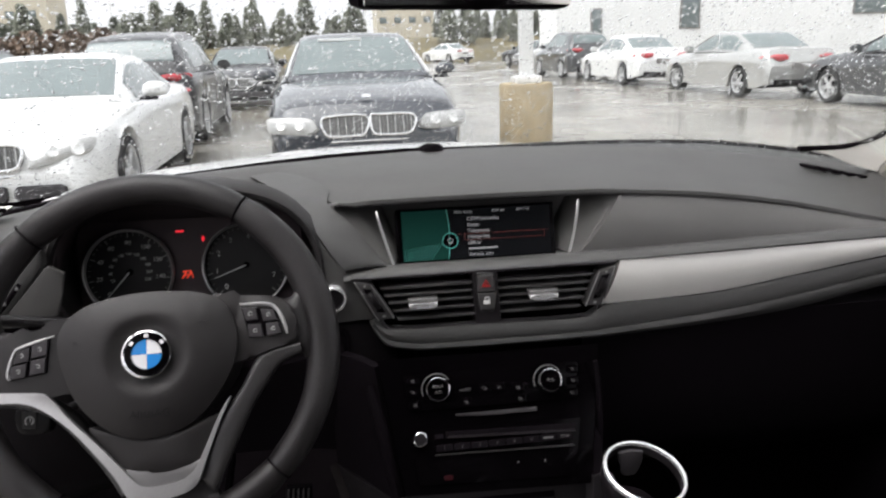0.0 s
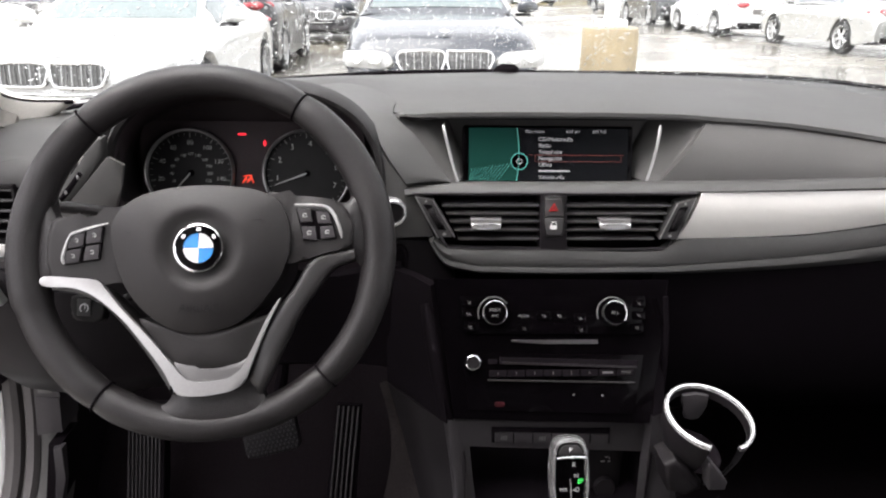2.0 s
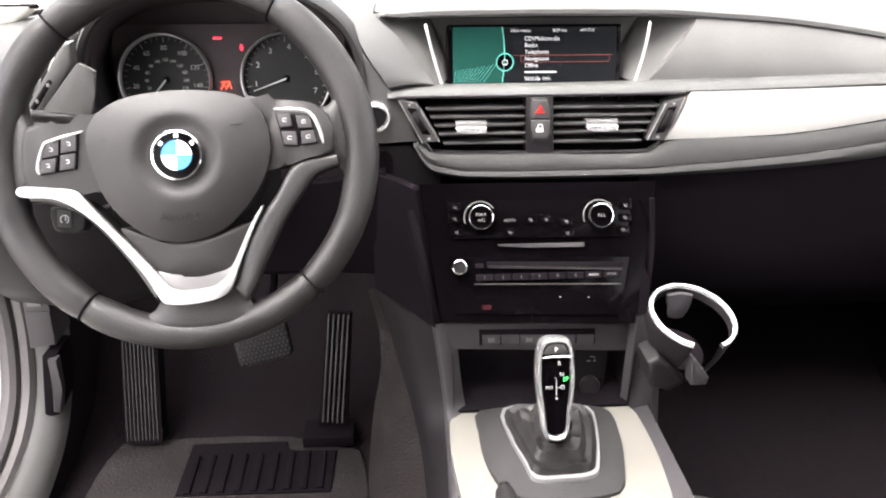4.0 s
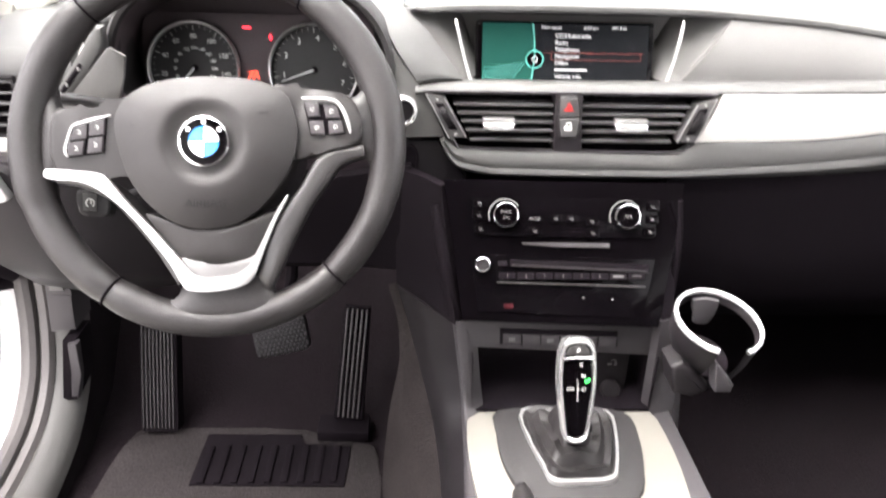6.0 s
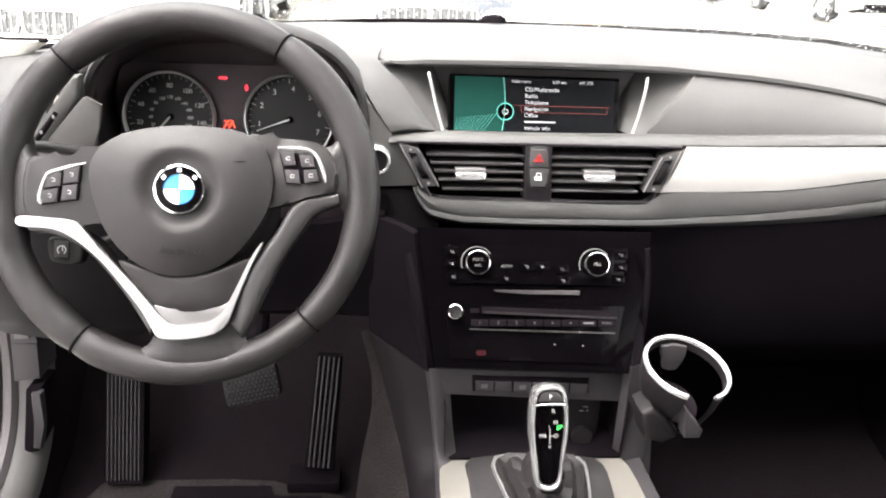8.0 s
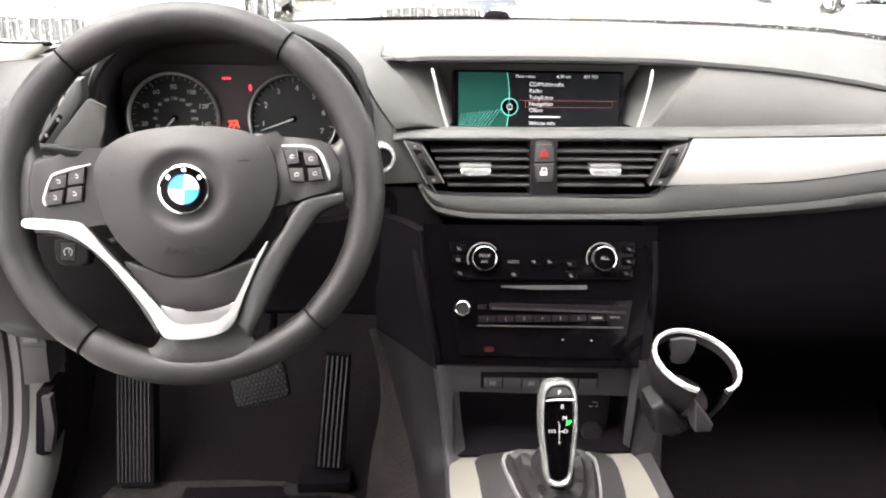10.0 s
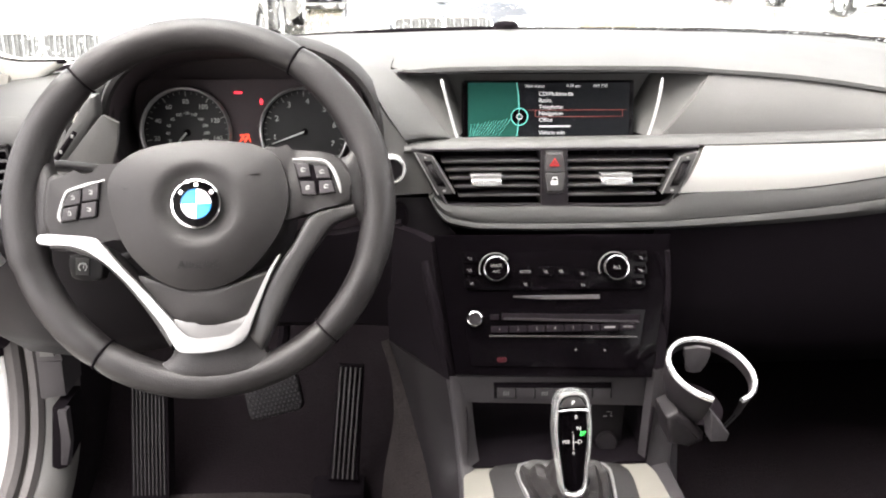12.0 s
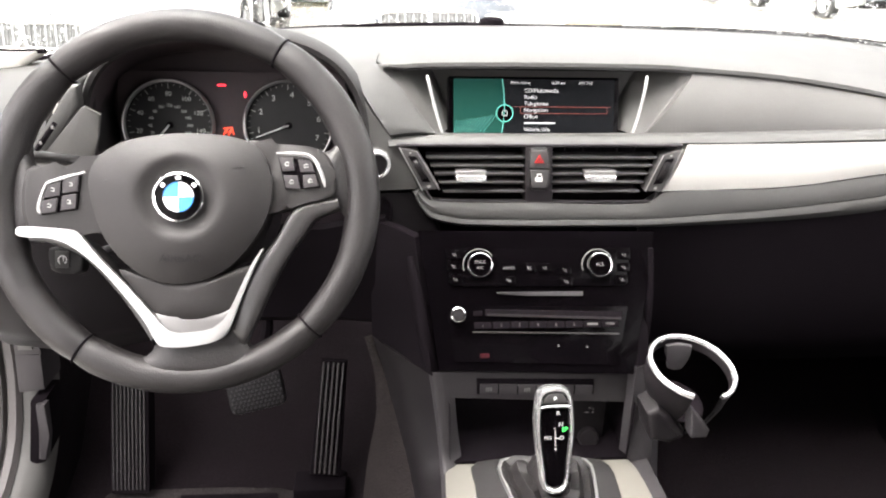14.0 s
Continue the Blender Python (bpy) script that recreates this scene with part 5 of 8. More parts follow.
# ---- instruments ----
ins = thing("instrument_cluster", "instrument cluster with two chrome-ringed dials and lit red warning lamps", "instruments")
INS = axes((-0.006, 0.290, 1.0395), (1, 0, 0), (0, 0.25, 1))
bm = bmesh.new()
prism(bm, moved(rounded(0.30, 0.15, 0.02), 0.006, -0.005), 0.01, INS @ Matrix.Translation((0, 0, -0.012)))
part("back_plate", bm, COWL_DARK, ins)
for cx, top, step, first, r, needle, label in ((-0.078, 8, 20, 0, 0.058, 228, "round speedometer dial with white numerals"), (0.078, 8, 1, 0, 0.058, 200, "round engine speed dial with white numerals")):
    m = INS @ Matrix.Translation((cx, 0.0, 0))
    bm = bmesh.new()
    lathe(bm, [(0.0, -0.010), (r, -0.010), (r + 0.002, -0.002)], m, 48)
    d = part("dial", bm, DIAL, ins, label)
    bm = bmesh.new()
    lathe(bm, [(r - 0.0022, -0.006), (r - 0.0012, 0.001), (r + 0.0002, 0.0018), (r + 0.0014, 0.0005), (r + 0.0018, -0.008)], m, 56)
    part("dial_ring", bm, SATIN, d, "thin chrome ring")
    bm = bmesh.new()
    n = 32
    for k in range(n + 1):
        a = radians(225 - 270 * k / n)
        long = k % 4 == 0
        box(bm, (r * (0.88 if long else 0.91), 0, -0.0092), (r * (0.12 if long else 0.06), 0.0011 if long else 0.0006, 0.0004), 0, m @ Matrix.Rotation(a, 4, "Z"))
    part("dial_scale", bm, PRINT_GREY, d)
    for k in range(top):
        a = radians(225 - 270 * k / (top if step == 20 else 7.6))
        if step == 1 and k > 7:
            continue
        writing("dial_number", str(first + step * k) if k or step == 1 else "0", 0.0085 if step == 20 else 0.0105, m @ Matrix.Translation((r * 0.70 * math.cos(a), r * 0.70 * math.sin(a), -0.0092)), DIAL_PRINT, d, "CENTER")
    if step == 20:
        for k in range(11):
            a = radians(205 - 230 * k / 10)
            writing("dial_number", str(20 * (k + 1)), 0.0056, m @ Matrix.Translation((r * 0.44 * math.cos(a), r * 0.44 * math.sin(a), -0.0092)), DIAL_PRINT, d, "CENTER")
    bm = bmesh.new()
    na = radians(needle)
    tube(bm, [m @ Vector((0, 0, -0.006)), m @ Vector((r * 0.80 * math.cos(na), r * 0.80 * math.sin(na), -0.006))], [0.0014, 0.0006], 6)
    part("needle", bm, WHITE_ENAMEL, d, "white needle")
    bm = bmesh.new()
    lathe(bm, [(0, -0.0050), (0.0035, -0.0055), (0.0045, -0.0095)], m, 24)
    part("needle_cap", bm, BLACK_MATT, d)
for x, z, s, turn, mat in ((-0.009, 0.0525, (0.011, 0.0028), 0, RED_LAMP), (0.0215, 0.0405, (0.0026, 0.008), 0, RED_LAMP), (0.0215, 0.0405, (0.0042, 0.003), 0, RED_LAMP), (-0.003, -0.0035, (0.013, 0.0012), 4, ORANGE_LAMP), (-0.0065, -0.0085, (0.0014, 0.012), -32, ORANGE_LAMP), (0.0000, -0.0085, (0.0014, 0.012), -32, ORANGE_LAMP), (0.0035, -0.0085, (0.0012, 0.010), 20, ORANGE_LAMP), (-0.0025, -0.0085, (0.010, 0.0011), 10, ORANGE_LAMP)):
    bm = bmesh.new()
    prism(bm, rounded(*s, 0.0006, 1), 0.0004, INS @ Matrix.Translation((x, z, -0.0108)) @ Matrix.Rotation(radians(turn), 4, "Z"))
    part("warning_lamp", bm, mat, ins)

# ---- centre console ----
con = thing("centre_console", "grey and gloss black centre console", "console")


def on_stack(n=0.0):
    return STACK @ Matrix.Translation((0, 0, n))


bm = bmesh.new()
prism(bm, [(-0.152, 0.0425), (0.140, 0.0400), (0.126, -0.042), (0.108, -0.134), (-0.129, -0.125), (-0.140, -0.038)], 0.03, on_stack())
part("stack_face", bm, GLOSS_BLACK, con, "gloss black face of the centre stack")
# climate unit
bm = bmesh.new()
prism(bm, [(-0.120, 0.021), (0.109, 0.020), (0.101, -0.027), (-0.113, -0.025)], 0.003, on_stack(0.0035), 0.0015)
clim = part("climate_unit", bm, GLOSS_BLACK, con, "gloss black climate control unit")
for (x, y), text in (([(-0.079, 0.000)][0], "MAX"), ([(0.067, -0.001)][0], "ALL")):
    m = on_stack(0.0035) @ Matrix.Translation((x, y, 0))
    bm = bmesh.new()
    lathe(bm, [(0.0, 0.011), (0.0125, 0.0112), (0.0135, 0.010), (0.014, 0.0)], m, 32)
    k = part("knob", bm, GLOSS_BLACK, clim, "round knob with chrome ring")
    bm = bmesh.new()
    lathe(bm, [(0.0136, 0.009), (0.0139, 0.0115), (0.0147, 0.0113), (0.0152, 0.008), (0.0153, 0.0)], m, 36)
    part("knob_ring", bm, CHROME, k)
    bm = bmesh.new()
    lathe(bm, [(0.0186, 0.0), (0.0190, 0.0016), (0.0198, 0.0016), (0.0202, 0.0)], m, 36, (35, 200))
    part("scale_arc", bm, DIM_PRINT, clim)
    writing("knob_word", text, 0.0062, m @ Matrix.Translation((0, 0.003 if text == "MAX" else 0, 0.0114)), DIM_PRINT, k, "CENTER")
    if text == "MAX":
        writing("knob_word", "A/C", 0.0055, m @ Matrix.Translation((0, -0.0038, 0.0114)), DIM_PRINT, k, "CENTER")
for x, y in [(-0.109, 0.013), (-0.110, -0.001), (-0.108, -0.017), (0.100, 0.011), (0.099, -0.004), (0.096, -0.019), (-0.043, -0.019), (-0.018, -0.004), (0.001, -0.004), (0.026, -0.007), (0.027, -0.021)]:
    bm = bmesh.new()
    prism(bm, moved(rounded(0.016, 0.011, 0.002), x, y), 0.002, on_stack(0.0050), 0.0008)
    b = part("button", bm, GLOSS_BLACK, clim)
    bm = bmesh.new()
    tube(bm, [on_stack(0.0054) @ Vector((x + dx, y + dy, 0)) for dx, dy in ((-0.0026, 0.0020), (-0.0008, -0.0012), (0.0010, -0.0016), (0.0026, -0.0014))], 0.00036, 5)
    prism(bm, moved(rounded(0.0018, 0.0016, 0.0006, 1), x + 0.0009, y + 0.0006), 0.0003, on_stack(0.0053))
    part("button_mark", bm, DIM_PRINT, b)
(x, y), = [(-0.043, -0.004)]
writing("button_word", "AUTO", 0.005, on_stack(0.0042) @ Matrix.Translation((x, y, 0)), DIM_PRINT, clim, "CENTER")
bm = bmesh.new()
prism(bm, [(-0.059, -0.0325), (0.048, -0.0328), (0.0478, -0.0385), (-0.020, -0.0375), (-0.057, -0.0350)], 0.001, on_stack(0.003), 0.0005)
part("silver_line", bm, TRAY_GREY, clim)
# radio
bm = bmesh.new()
prism(bm, [(-0.119, -0.047), (0.104, -0.052), (0.094, -0.096), (0.088, -0.123), (-0.111, -0.115)], 0.003, on_stack(0.0025), 0.0015)
rad = part("radio_unit", bm, GLOSS_BLACK, con, "gloss black radio and disc unit")
(x, y), = [(-0.106, -0.059)]
m = on_stack(0.0025) @ Matrix.Translation((x, y, 0))
bm = bmesh.new()
lathe(bm, [(0.0, 0.010), (0.0065, 0.0102), (0.0075, 0.009), (0.0078, 0.0)], m, 24)
k = part("volume_knob", bm, DARK_PLASTIC, rad, "small volume knob with chrome ring")
bm = bmesh.new()
lathe(bm, [(0.0072, 0.0088), (0.0078, 0.0105), (0.0088, 0.0098), (0.0096, 0.0)], m, 28)
part("knob_ring", bm, CHROME, k)
bm = bmesh.new()
prism(bm, [(-0.0705, -0.0585), (0.0930, -0.0652), (0.0945, -0.0682), (-0.0700, -0.0612)], 0.002, on_stack(0.0062), 0.0006)
part("slot_lip", bm, DARK_PLASTIC, rad, "dark grey lip of the disc slot")
for x, y in ((0.016, -0.0985), (0.051, -0.1000)):
    bm = bmesh.new()
    prism(bm, moved(rounded(0.0026, 0.0022, 0.0006, 1), x, y), 0.0006, on_stack(0.0030))
    part("socket_mark", bm, DIM_PRINT, rad)
bm = bmesh.new()
prism(bm, moved(rounded(0.012, 0.006, 0.002, 2), -0.074, -0.1085), 0.0008, on_stack(0.0030))
part("red_window", bm, RED_WINDOW, rad, "faint dark red window")
for row, y0 in (([(-0.087, -0.067), (0.091, -0.072)], 0), ):
    (xa, ya), (xb, yb) = row
    n = 8
    for i in range(n):
        x = xa + (xb - xa) * (i + 0.5) / n
        bm = bmesh.new()
        prism(bm, moved(rounded((xb - xa) / n - 0.0012, 0.0085, 0.001), x, (ya + yb) / 2 - 0.003), 0.003, on_stack(0.0055), 0.0008)
        b = part("button", bm, BLACK_MATT, rad)
        text = "123456"[i] if i < 6 else "MODE" if i == 7 else ""
        if text:
            writing("button_word", text, 0.0052 if i < 6 else 0.0042, on_stack(0.0057) @ Matrix.Translation((x, (ya + yb) / 2 - 0.003, 0)), DIM_PRINT, b, "CENTER")
        else:
            bm = bmesh.new()
            prism(bm, moved(rounded(0.013, 0.0024, 0.0004, 1), x, (ya + yb) / 2 - 0.003), 0.0003, on_stack(0.0058))
            part("button_mark", bm, DIM_PRINT, b)
for pts, mat, nm in (([(-0.073, -0.053), (0.096, -0.058), (0.095, -0.066), (-0.073, -0.061)], BLACK_MATT, "disc_slot"), ([(-0.088, -0.079), (0.091, -0.084), (0.091, -0.086), (-0.088, -0.081)], ARM_GREY, "silver_line"), ([(-0.087, -0.055), (-0.076, -0.055), (-0.076, -0.061), (-0.087, -0.061)], BLACK_MATT, "eject_button")):
    bm = bmesh.new()
    prism(bm, pts, 0.002, on_stack(0.0045), 0.0006)
    part(nm, bm, mat, rad)
# storage tray front with the switch row
bm = bmesh.new()
prism(bm, [(0.264, 0.791), (0.524, 0.781), (0.510, 0.740), (0.271, 0.753)], 0.03, face(0.07) , 0.003)
tf = part("tray_front", bm, TRAY_GREY, con, "charcoal panel above the storage pocket")
bm = bmesh.new()
prism(bm, [(0.310, 0.781), (0.456, 0.777), (0.458, 0.755), (0.311, 0.759)], 0.004, face(0.0675), 0.002)
part("switch_slot", bm, BLACK_MATT, tf)
for k in range(6):
    x0, z0 = 0.3140 + 0.0238 * k, 0.7785 - 0.0009 * k
    bm = bmesh.new()
    prism(bm, [(x0, z0 - 0.0035), (x0 + 0.0222, z0 - 0.0042), (x0 + 0.0228, z0 - 0.0185), (x0 + 0.0008, z0 - 0.0180)], 0.006, face(0.066), 0.0015)
    b = part("button", bm, TRAY_GREY, tf)
    if k in (0, 2):
        bm = bmesh.new()
        for i in range(3):
            prism(bm, moved(rounded(0.0018, 0.0060, 0.0004, 1), x0 + 0.0085 + 0.0028 * i, z0 - 0.0110), 0.0003, face(0.0657))
        part("button_mark", bm, DIM_PRINT, b)
# open pocket behind the selector
bm = bmesh.new()
slab(bm, [[(CX - 0.115, 0.05, 0.75), (CX - 0.115, 0.24, 0.75)], [(CX - 0.113, 0.05, 0.672), (CX - 0.113, 0.25, 0.672)], [(CX + 0.113, 0.05, 0.672), (CX + 0.113, 0.25, 0.672)], [(CX + 0.115, 0.05, 0.75), (CX + 0.115, 0.24, 0.75)]], (0, 0, -0.006))
slab(bm, [[(CX - 0.115, 0.245, 0.77), (CX + 0.115, 0.245, 0.77)], [(CX - 0.115, 0.25, 0.66), (CX + 0.115, 0.25, 0.66)]], (0, 0.006, 0))
part("pocket", bm, BLACK_MATT, con, "open black storage pocket")
bm = bmesh.new()
pm = Matrix.Translation((0.462, 0.085, 0.678)) @ Matrix.Rotation(radians(75), 4, "X")
lathe(bm, [(0.0, 0.008), (0.012, 0.008), (0.0135, 0.005), (0.0135, 0.0)], pm, 24)
box(bm, (0.462, 0.10, 0.70), (0.045, 0.02, 0.06), 0.004)
socket = part("power_socket", bm, DARK_PLASTIC, con, "dark capped power socket")
bm = bmesh.new()
for dx, dz, w, h in ((0.001, 0.0225, 0.0050, 0.0008), (0.005, 0.0205, 0.0008, 0.0034), (-0.003, 0.0160, 0.0050, 0.0014), (0.005, 0.0160, 0.0030, 0.0014)):
    prism(bm, moved(rounded(w, h, 0.0003, 1), 0.462 + dx, 0.697 + dz), 0.0003, face(0.0896))
part("socket_print", bm, PRINT_GREY, socket)
# console top plate, silver edged, with dark inlay
bm = bmesh.new()
top = smooth_loop([(0.276, 0.052), (0.300, 0.056), (0.392, 0.058), (0.484, 0.056), (0.508, 0.052), (0.515, -0.02), (0.510, -0.10), (0.495, -0.20), (0.49, -0.34), (0.29, -0.34), (0.288, -0.20), (0.276, -0.10), (0.270, -0.02)], 3)
prism(bm, top, 0.02, flat(0.668), 0.005)
part("console_plate", bm, CREAM, con, "satin grey-beige console plate")
bm = bmesh.new()
prism(bm, smooth_loop([(0.312, 0.050), (0.392, 0.052), (0.470, 0.047), (0.478, 0.0), (0.468, -0.06), (0.452, -0.098), (0.40, -0.106), (0.352, -0.104), (0.322, -0.085), (0.308, -0.04), (0.306, 0.01)], 3), 0.006, flat(0.6725), 0.003)
part("dark_inlay", bm, FLANK, con, "charcoal inlay round the selector")
# console sides
for s, pts in ((1, [(0.518, 0.07, 0.79), (0.515, 0.05, 0.665), (0.515, -0.10, 0.668), (0.495, -0.35, 0.668)]),):
    bm = bmesh.new()
    spread = 0.055 * s
    slab(bm, [[Vector(p) for p in pts], [Vector(p) + Vector((0.016 * s, 0.0, 0.004)) for p in pts], [Vector(p) + Vector((0.022 * s, 0, -0.01)) for p in pts], [Vector((p[0] + spread, p[1] + 0.03, 0.55)) for p in pts], [Vector((p[0] + spread * 1.1, p[1] + 0.03, 0.40)) for p in pts]], (-0.01 * s, 0, -0.004))
    part("console_side", bm, TRAY_GREY, con, "charcoal console flank")


def strip(curves, n=6):
    """Rows of a smooth sheet across several smooth edge curves of equal length."""
    dense = [smooth_loop(c, 4, False) for c in curves]
    out = []
    for pts in zip(*dense):
        out.append(smooth_loop([tuple(p) for p in pts], n, False))
    return out


RIDGE = [(0.2700, 0.071, 0.788), (0.2725, 0.067, 0.756), (0.2775, 0.060, 0.708), (0.2830, 0.045, 0.668), (0.2790, -0.040, 0.664), (0.2760, -0.140, 0.662), (0.2850, -0.340, 0.660)]
RIDGE_LOW = [(0.2520, 0.079, 0.784), (0.2570, 0.075, 0.750), (0.2630, 0.068, 0.703), (0.2665, 0.045, 0.661), (0.2650, -0.030, 0.650), (0.2610, -0.140, 0.646), (0.2700, -0.340, 0.644)]
PANEL_LOW = [(0.1820, 0.170, 0.786), (0.1960, 0.150, 0.745), (0.2130, 0.120, 0.690), (0.2320, 0.085, 0.620), (0.2420, 0.020, 0.560), (0.2420, -0.120, 0.500), (0.2500, -0.340, 0.480)]
CARPET_LOW = [(0.1800, 0.172, 0.786), (0.1920, 0.154, 0.742), (0.1850, 0.160, 0.660), (0.1700, 0.175, 0.560), (0.1600, 0.150, 0.440), (0.1750, 0.000, 0.395), (0.1900, -0.340, 0.395)]
bulge = [tuple((a + b) / 2 + c for a, b, c in zip(p, q, (-0.004, -0.003, 0.004))) for p, q in zip(RIDGE, RIDGE_LOW)]
bm = bmesh.new()
slab(bm, strip([RIDGE, bulge, RIDGE_LOW], 4), (0.012, 0.006, -0.004))
part("console_edge", bm, TRAY_GREY, con, "rounded charcoal edge of the console")
bm = bmesh.new()
mids = [tuple((a + b) / 2 + c for a, b, c in zip(p, q, (-0.005, -0.005, 0.004))) for p, q in zip(RIDGE_LOW, PANEL_LOW)]
slab(bm, strip([RIDGE_LOW, mids, PANEL_LOW], 4), (0.010, 0.012, -0.004))
part("console_cheek", bm, DARK_PLASTIC, con, "dark moulded side panel of the console")
# sheet narrows upward like the lit patch that its colour paints
bm = bmesh.new()
mids = [tuple((a + b) / 2 + c for a, b, c in zip(p, q, (-0.010, -0.004, 0.0))) for p, q in zip(PANEL_LOW, CARPET_LOW)]
slab(bm, strip([PANEL_LOW, mids, CARPET_LOW], 4), (0.010, 0.012, -0.004))
part("knee_side", bm, TUNNEL, con, "brown-grey tunnel flank carpet, coloured lighter where light falls on it")
# slim pillars at both sides of the stack
for pts, rad in (([(0.2300, 0.135, 0.915), (0.2360, 0.115, 0.885), (0.2430, 0.100, 0.850), (0.2560, 0.086, 0.785)], [0.006, 0.008, 0.009, 0.010]), ([(0.5200, 0.110, 0.935), (0.5250, 0.104, 0.888), (0.5255, 0.100, 0.830), (0.5230, 0.098, 0.768)], [0.003, 0.0035, 0.005, 0.007])):
    bm = bmesh.new()
    tube(bm, smooth_loop(pts, 4, False), [rad[min(3, k // 4)] + (rad[min(3, k // 4 + 1)] - rad[min(3, k // 4)]) * (k % 4) / 4 for k in range(13)], 12, up=(0, 1, 0))
    part("stack_pillar", bm, BLACK_MATT, con, "slim charcoal pillar beside the stack")
# upper sides coloured black to stand in for shade under the dash lip
bm = bmesh.new()
slab(bm, [[(0.236, 0.135, 0.940), (0.215, 0.165, 0.940), (0.180, 0.200, 0.940)], [(0.255, 0.070, 0.786), (0.215, 0.125, 0.786), (0.182, 0.170, 0.785)]], (0.008, 0.01, 0))
part("stack_cheek", bm, BLACK_MATT, con, "side of the centre stack, black to paint shade under the dash")
bm = bmesh.new()
rows = [[(0.526, 0.15, 0.912), (0.533, 0.16, 0.912), (0.540, 0.20, 0.912)], [(0.505, 0.060, 0.80), (0.522, 0.068, 0.80), (0.53, 0.15, 0.79)]]
slab(bm, rows, (-0.006, 0.01, 0))
part("stack_cheek", bm, BLACK_MATT, con, "side of the centre stack, black for the shade below the lip")
bm = bmesh.new()
rows = [[(0.504, 0.059, 0.798), (0.523, 0.067, 0.798), (0.531, 0.149, 0.788)], [(0.505, 0.055, 0.66), (0.530, 0.06, 0.66), (0.545, 0.15, 0.65)]]
slab(bm, rows, (-0.006, 0.01, 0))
part("console_cheek", bm, TRAY_GREY, con, "grey side of the console under the stack")
# controller and handbrake
bm = bmesh.new()
prism(bm, smooth_loop([(0.396, -0.112), (0.455, -0.114), (0.478, -0.15), (0.47, -0.22), (0.39, -0.22), (0.385, -0.15)], 3), 0.006, flat(0.6735), 0.002)
ctl = part("control_pad", bm, DARK_PLASTIC, con, "dark field of the menu controller")
for x in (0.408, 0.432, 0.456):
    bm = bmesh.new()
    prism(bm, moved(rounded(0.020, 0.010, 0.002), x, -0.121), 0.004, flat(0.6765), 0.001)
    part("button", bm, PANEL_GREY, ctl)
bm = bmesh.new()
lathe(bm, [(0, 0.026), (0.018, 0.026), (0.021, 0.023), (0.022, 0.0)], Matrix.Translation((0.436, -0.158, 0.672)), 28)
kn = part("controller_knob", bm, GLOSS_BLACK, ctl, "round controller knob with chrome ring")
bm = bmesh.new()
lathe(bm, [(0.020, 0.0235), (0.0215, 0.026), (0.0235, 0.022), (0.0240, 0.014)], Matrix.Translation((0.436, -0.158, 0.672)), 32)
part("knob_ring", bm, CHROME, kn)
hb = thing("parking_brake", "dark leather-gripped parking brake lever beside the selector", "brake lever")
bm = bmesh.new()
tube(bm, [(0.318, -0.118, 0.700), (0.318, -0.15, 0.706), (0.316, -0.22, 0.700), (0.314, -0.32, 0.680)], [0.010, 0.014, 0.015, 0.013], 14)
part("grip", bm, LEATHER, hb)
bm = bmesh.new()
lathe(bm, [(0, 0.008), (0.006, 0.007), (0.008, 0.0)], Matrix.Translation((0.318, -0.116, 0.701)) @ Matrix.Rotation(radians(-80), 4, "X"), 16)
part("release_button", bm, DARK_PLASTIC, hb)

# ---- gear selector ----
gs = thing("gear_selector", "chrome-framed black gear selector with leather boot", "gear selector")
bm = bmesh.new()
FR = smooth_loop([(0.340, 0.046), (0.392, 0.049), (0.450, 0.043), (0.452, 0.0), (0.440, -0.055), (0.428, -0.077), (0.392, -0.081), (0.360, -0.079), (0.352, -0.055), (0.340, 0.0)], 3)
inner = [(0.395 + (x - 0.395) * 0.93, -0.014 + (y + 0.014) * (0.93 if y > -0.03 else 0.90)) for x, y in FR]
loft(bm, [[Vector((x, y, 0.672)) for x, y in FR], [Vector((0.395 + (x - 0.395) * 0.985, -0.014 + (y + 0.014) * 0.985, 0.6775)) for x, y in FR], [Vector((x, y, 0.6775)) for x, y in inner], [Vector((x, y, 0.6735)) for x, y in inner]], closed=True)
part("frame", bm, SATIN, gs, "satin silver frame of the boot")
bm = bmesh.new()
rows = []
for k, (s, z) in enumerate(((1.0, 0.6740), (0.93, 0.683), (0.78, 0.680), (0.66, 0.692), (0.46, 0.690), (0.36, 0.706), (0.26, 0.712), (0.22, 0.735))):
    rows.append([(0.393 + (x - 0.395) * s, 0.0 + (y + 0.005) * s - 0.004, z + 0.003 * math.sin(9 * math.atan2(y, x - 0.395) + k)) for x, y in inner])
loft(bm, rows, closed=True)
part("boot", bm, LEATHER, gs, "folded black leather boot")
GK = axes((0.3805, -0.052, 0.783), (1, 0, 0.03), (0, 0.42, 1))    # the knob's face looks back at the driver
FACE_O = smooth_loop([(0.0, 0.056), (0.0150, 0.052), (0.0200, 0.036), (0.0210, 0.005), (0.0165, -0.030), (0.0125, -0.055), (0.0, -0.061), (-0.0125, -0.055), (-0.0165, -0.030), (-0.0210, 0.005), (-0.0200, 0.036), (-0.0150, 0.052)], 3)
bm = bmesh.new()
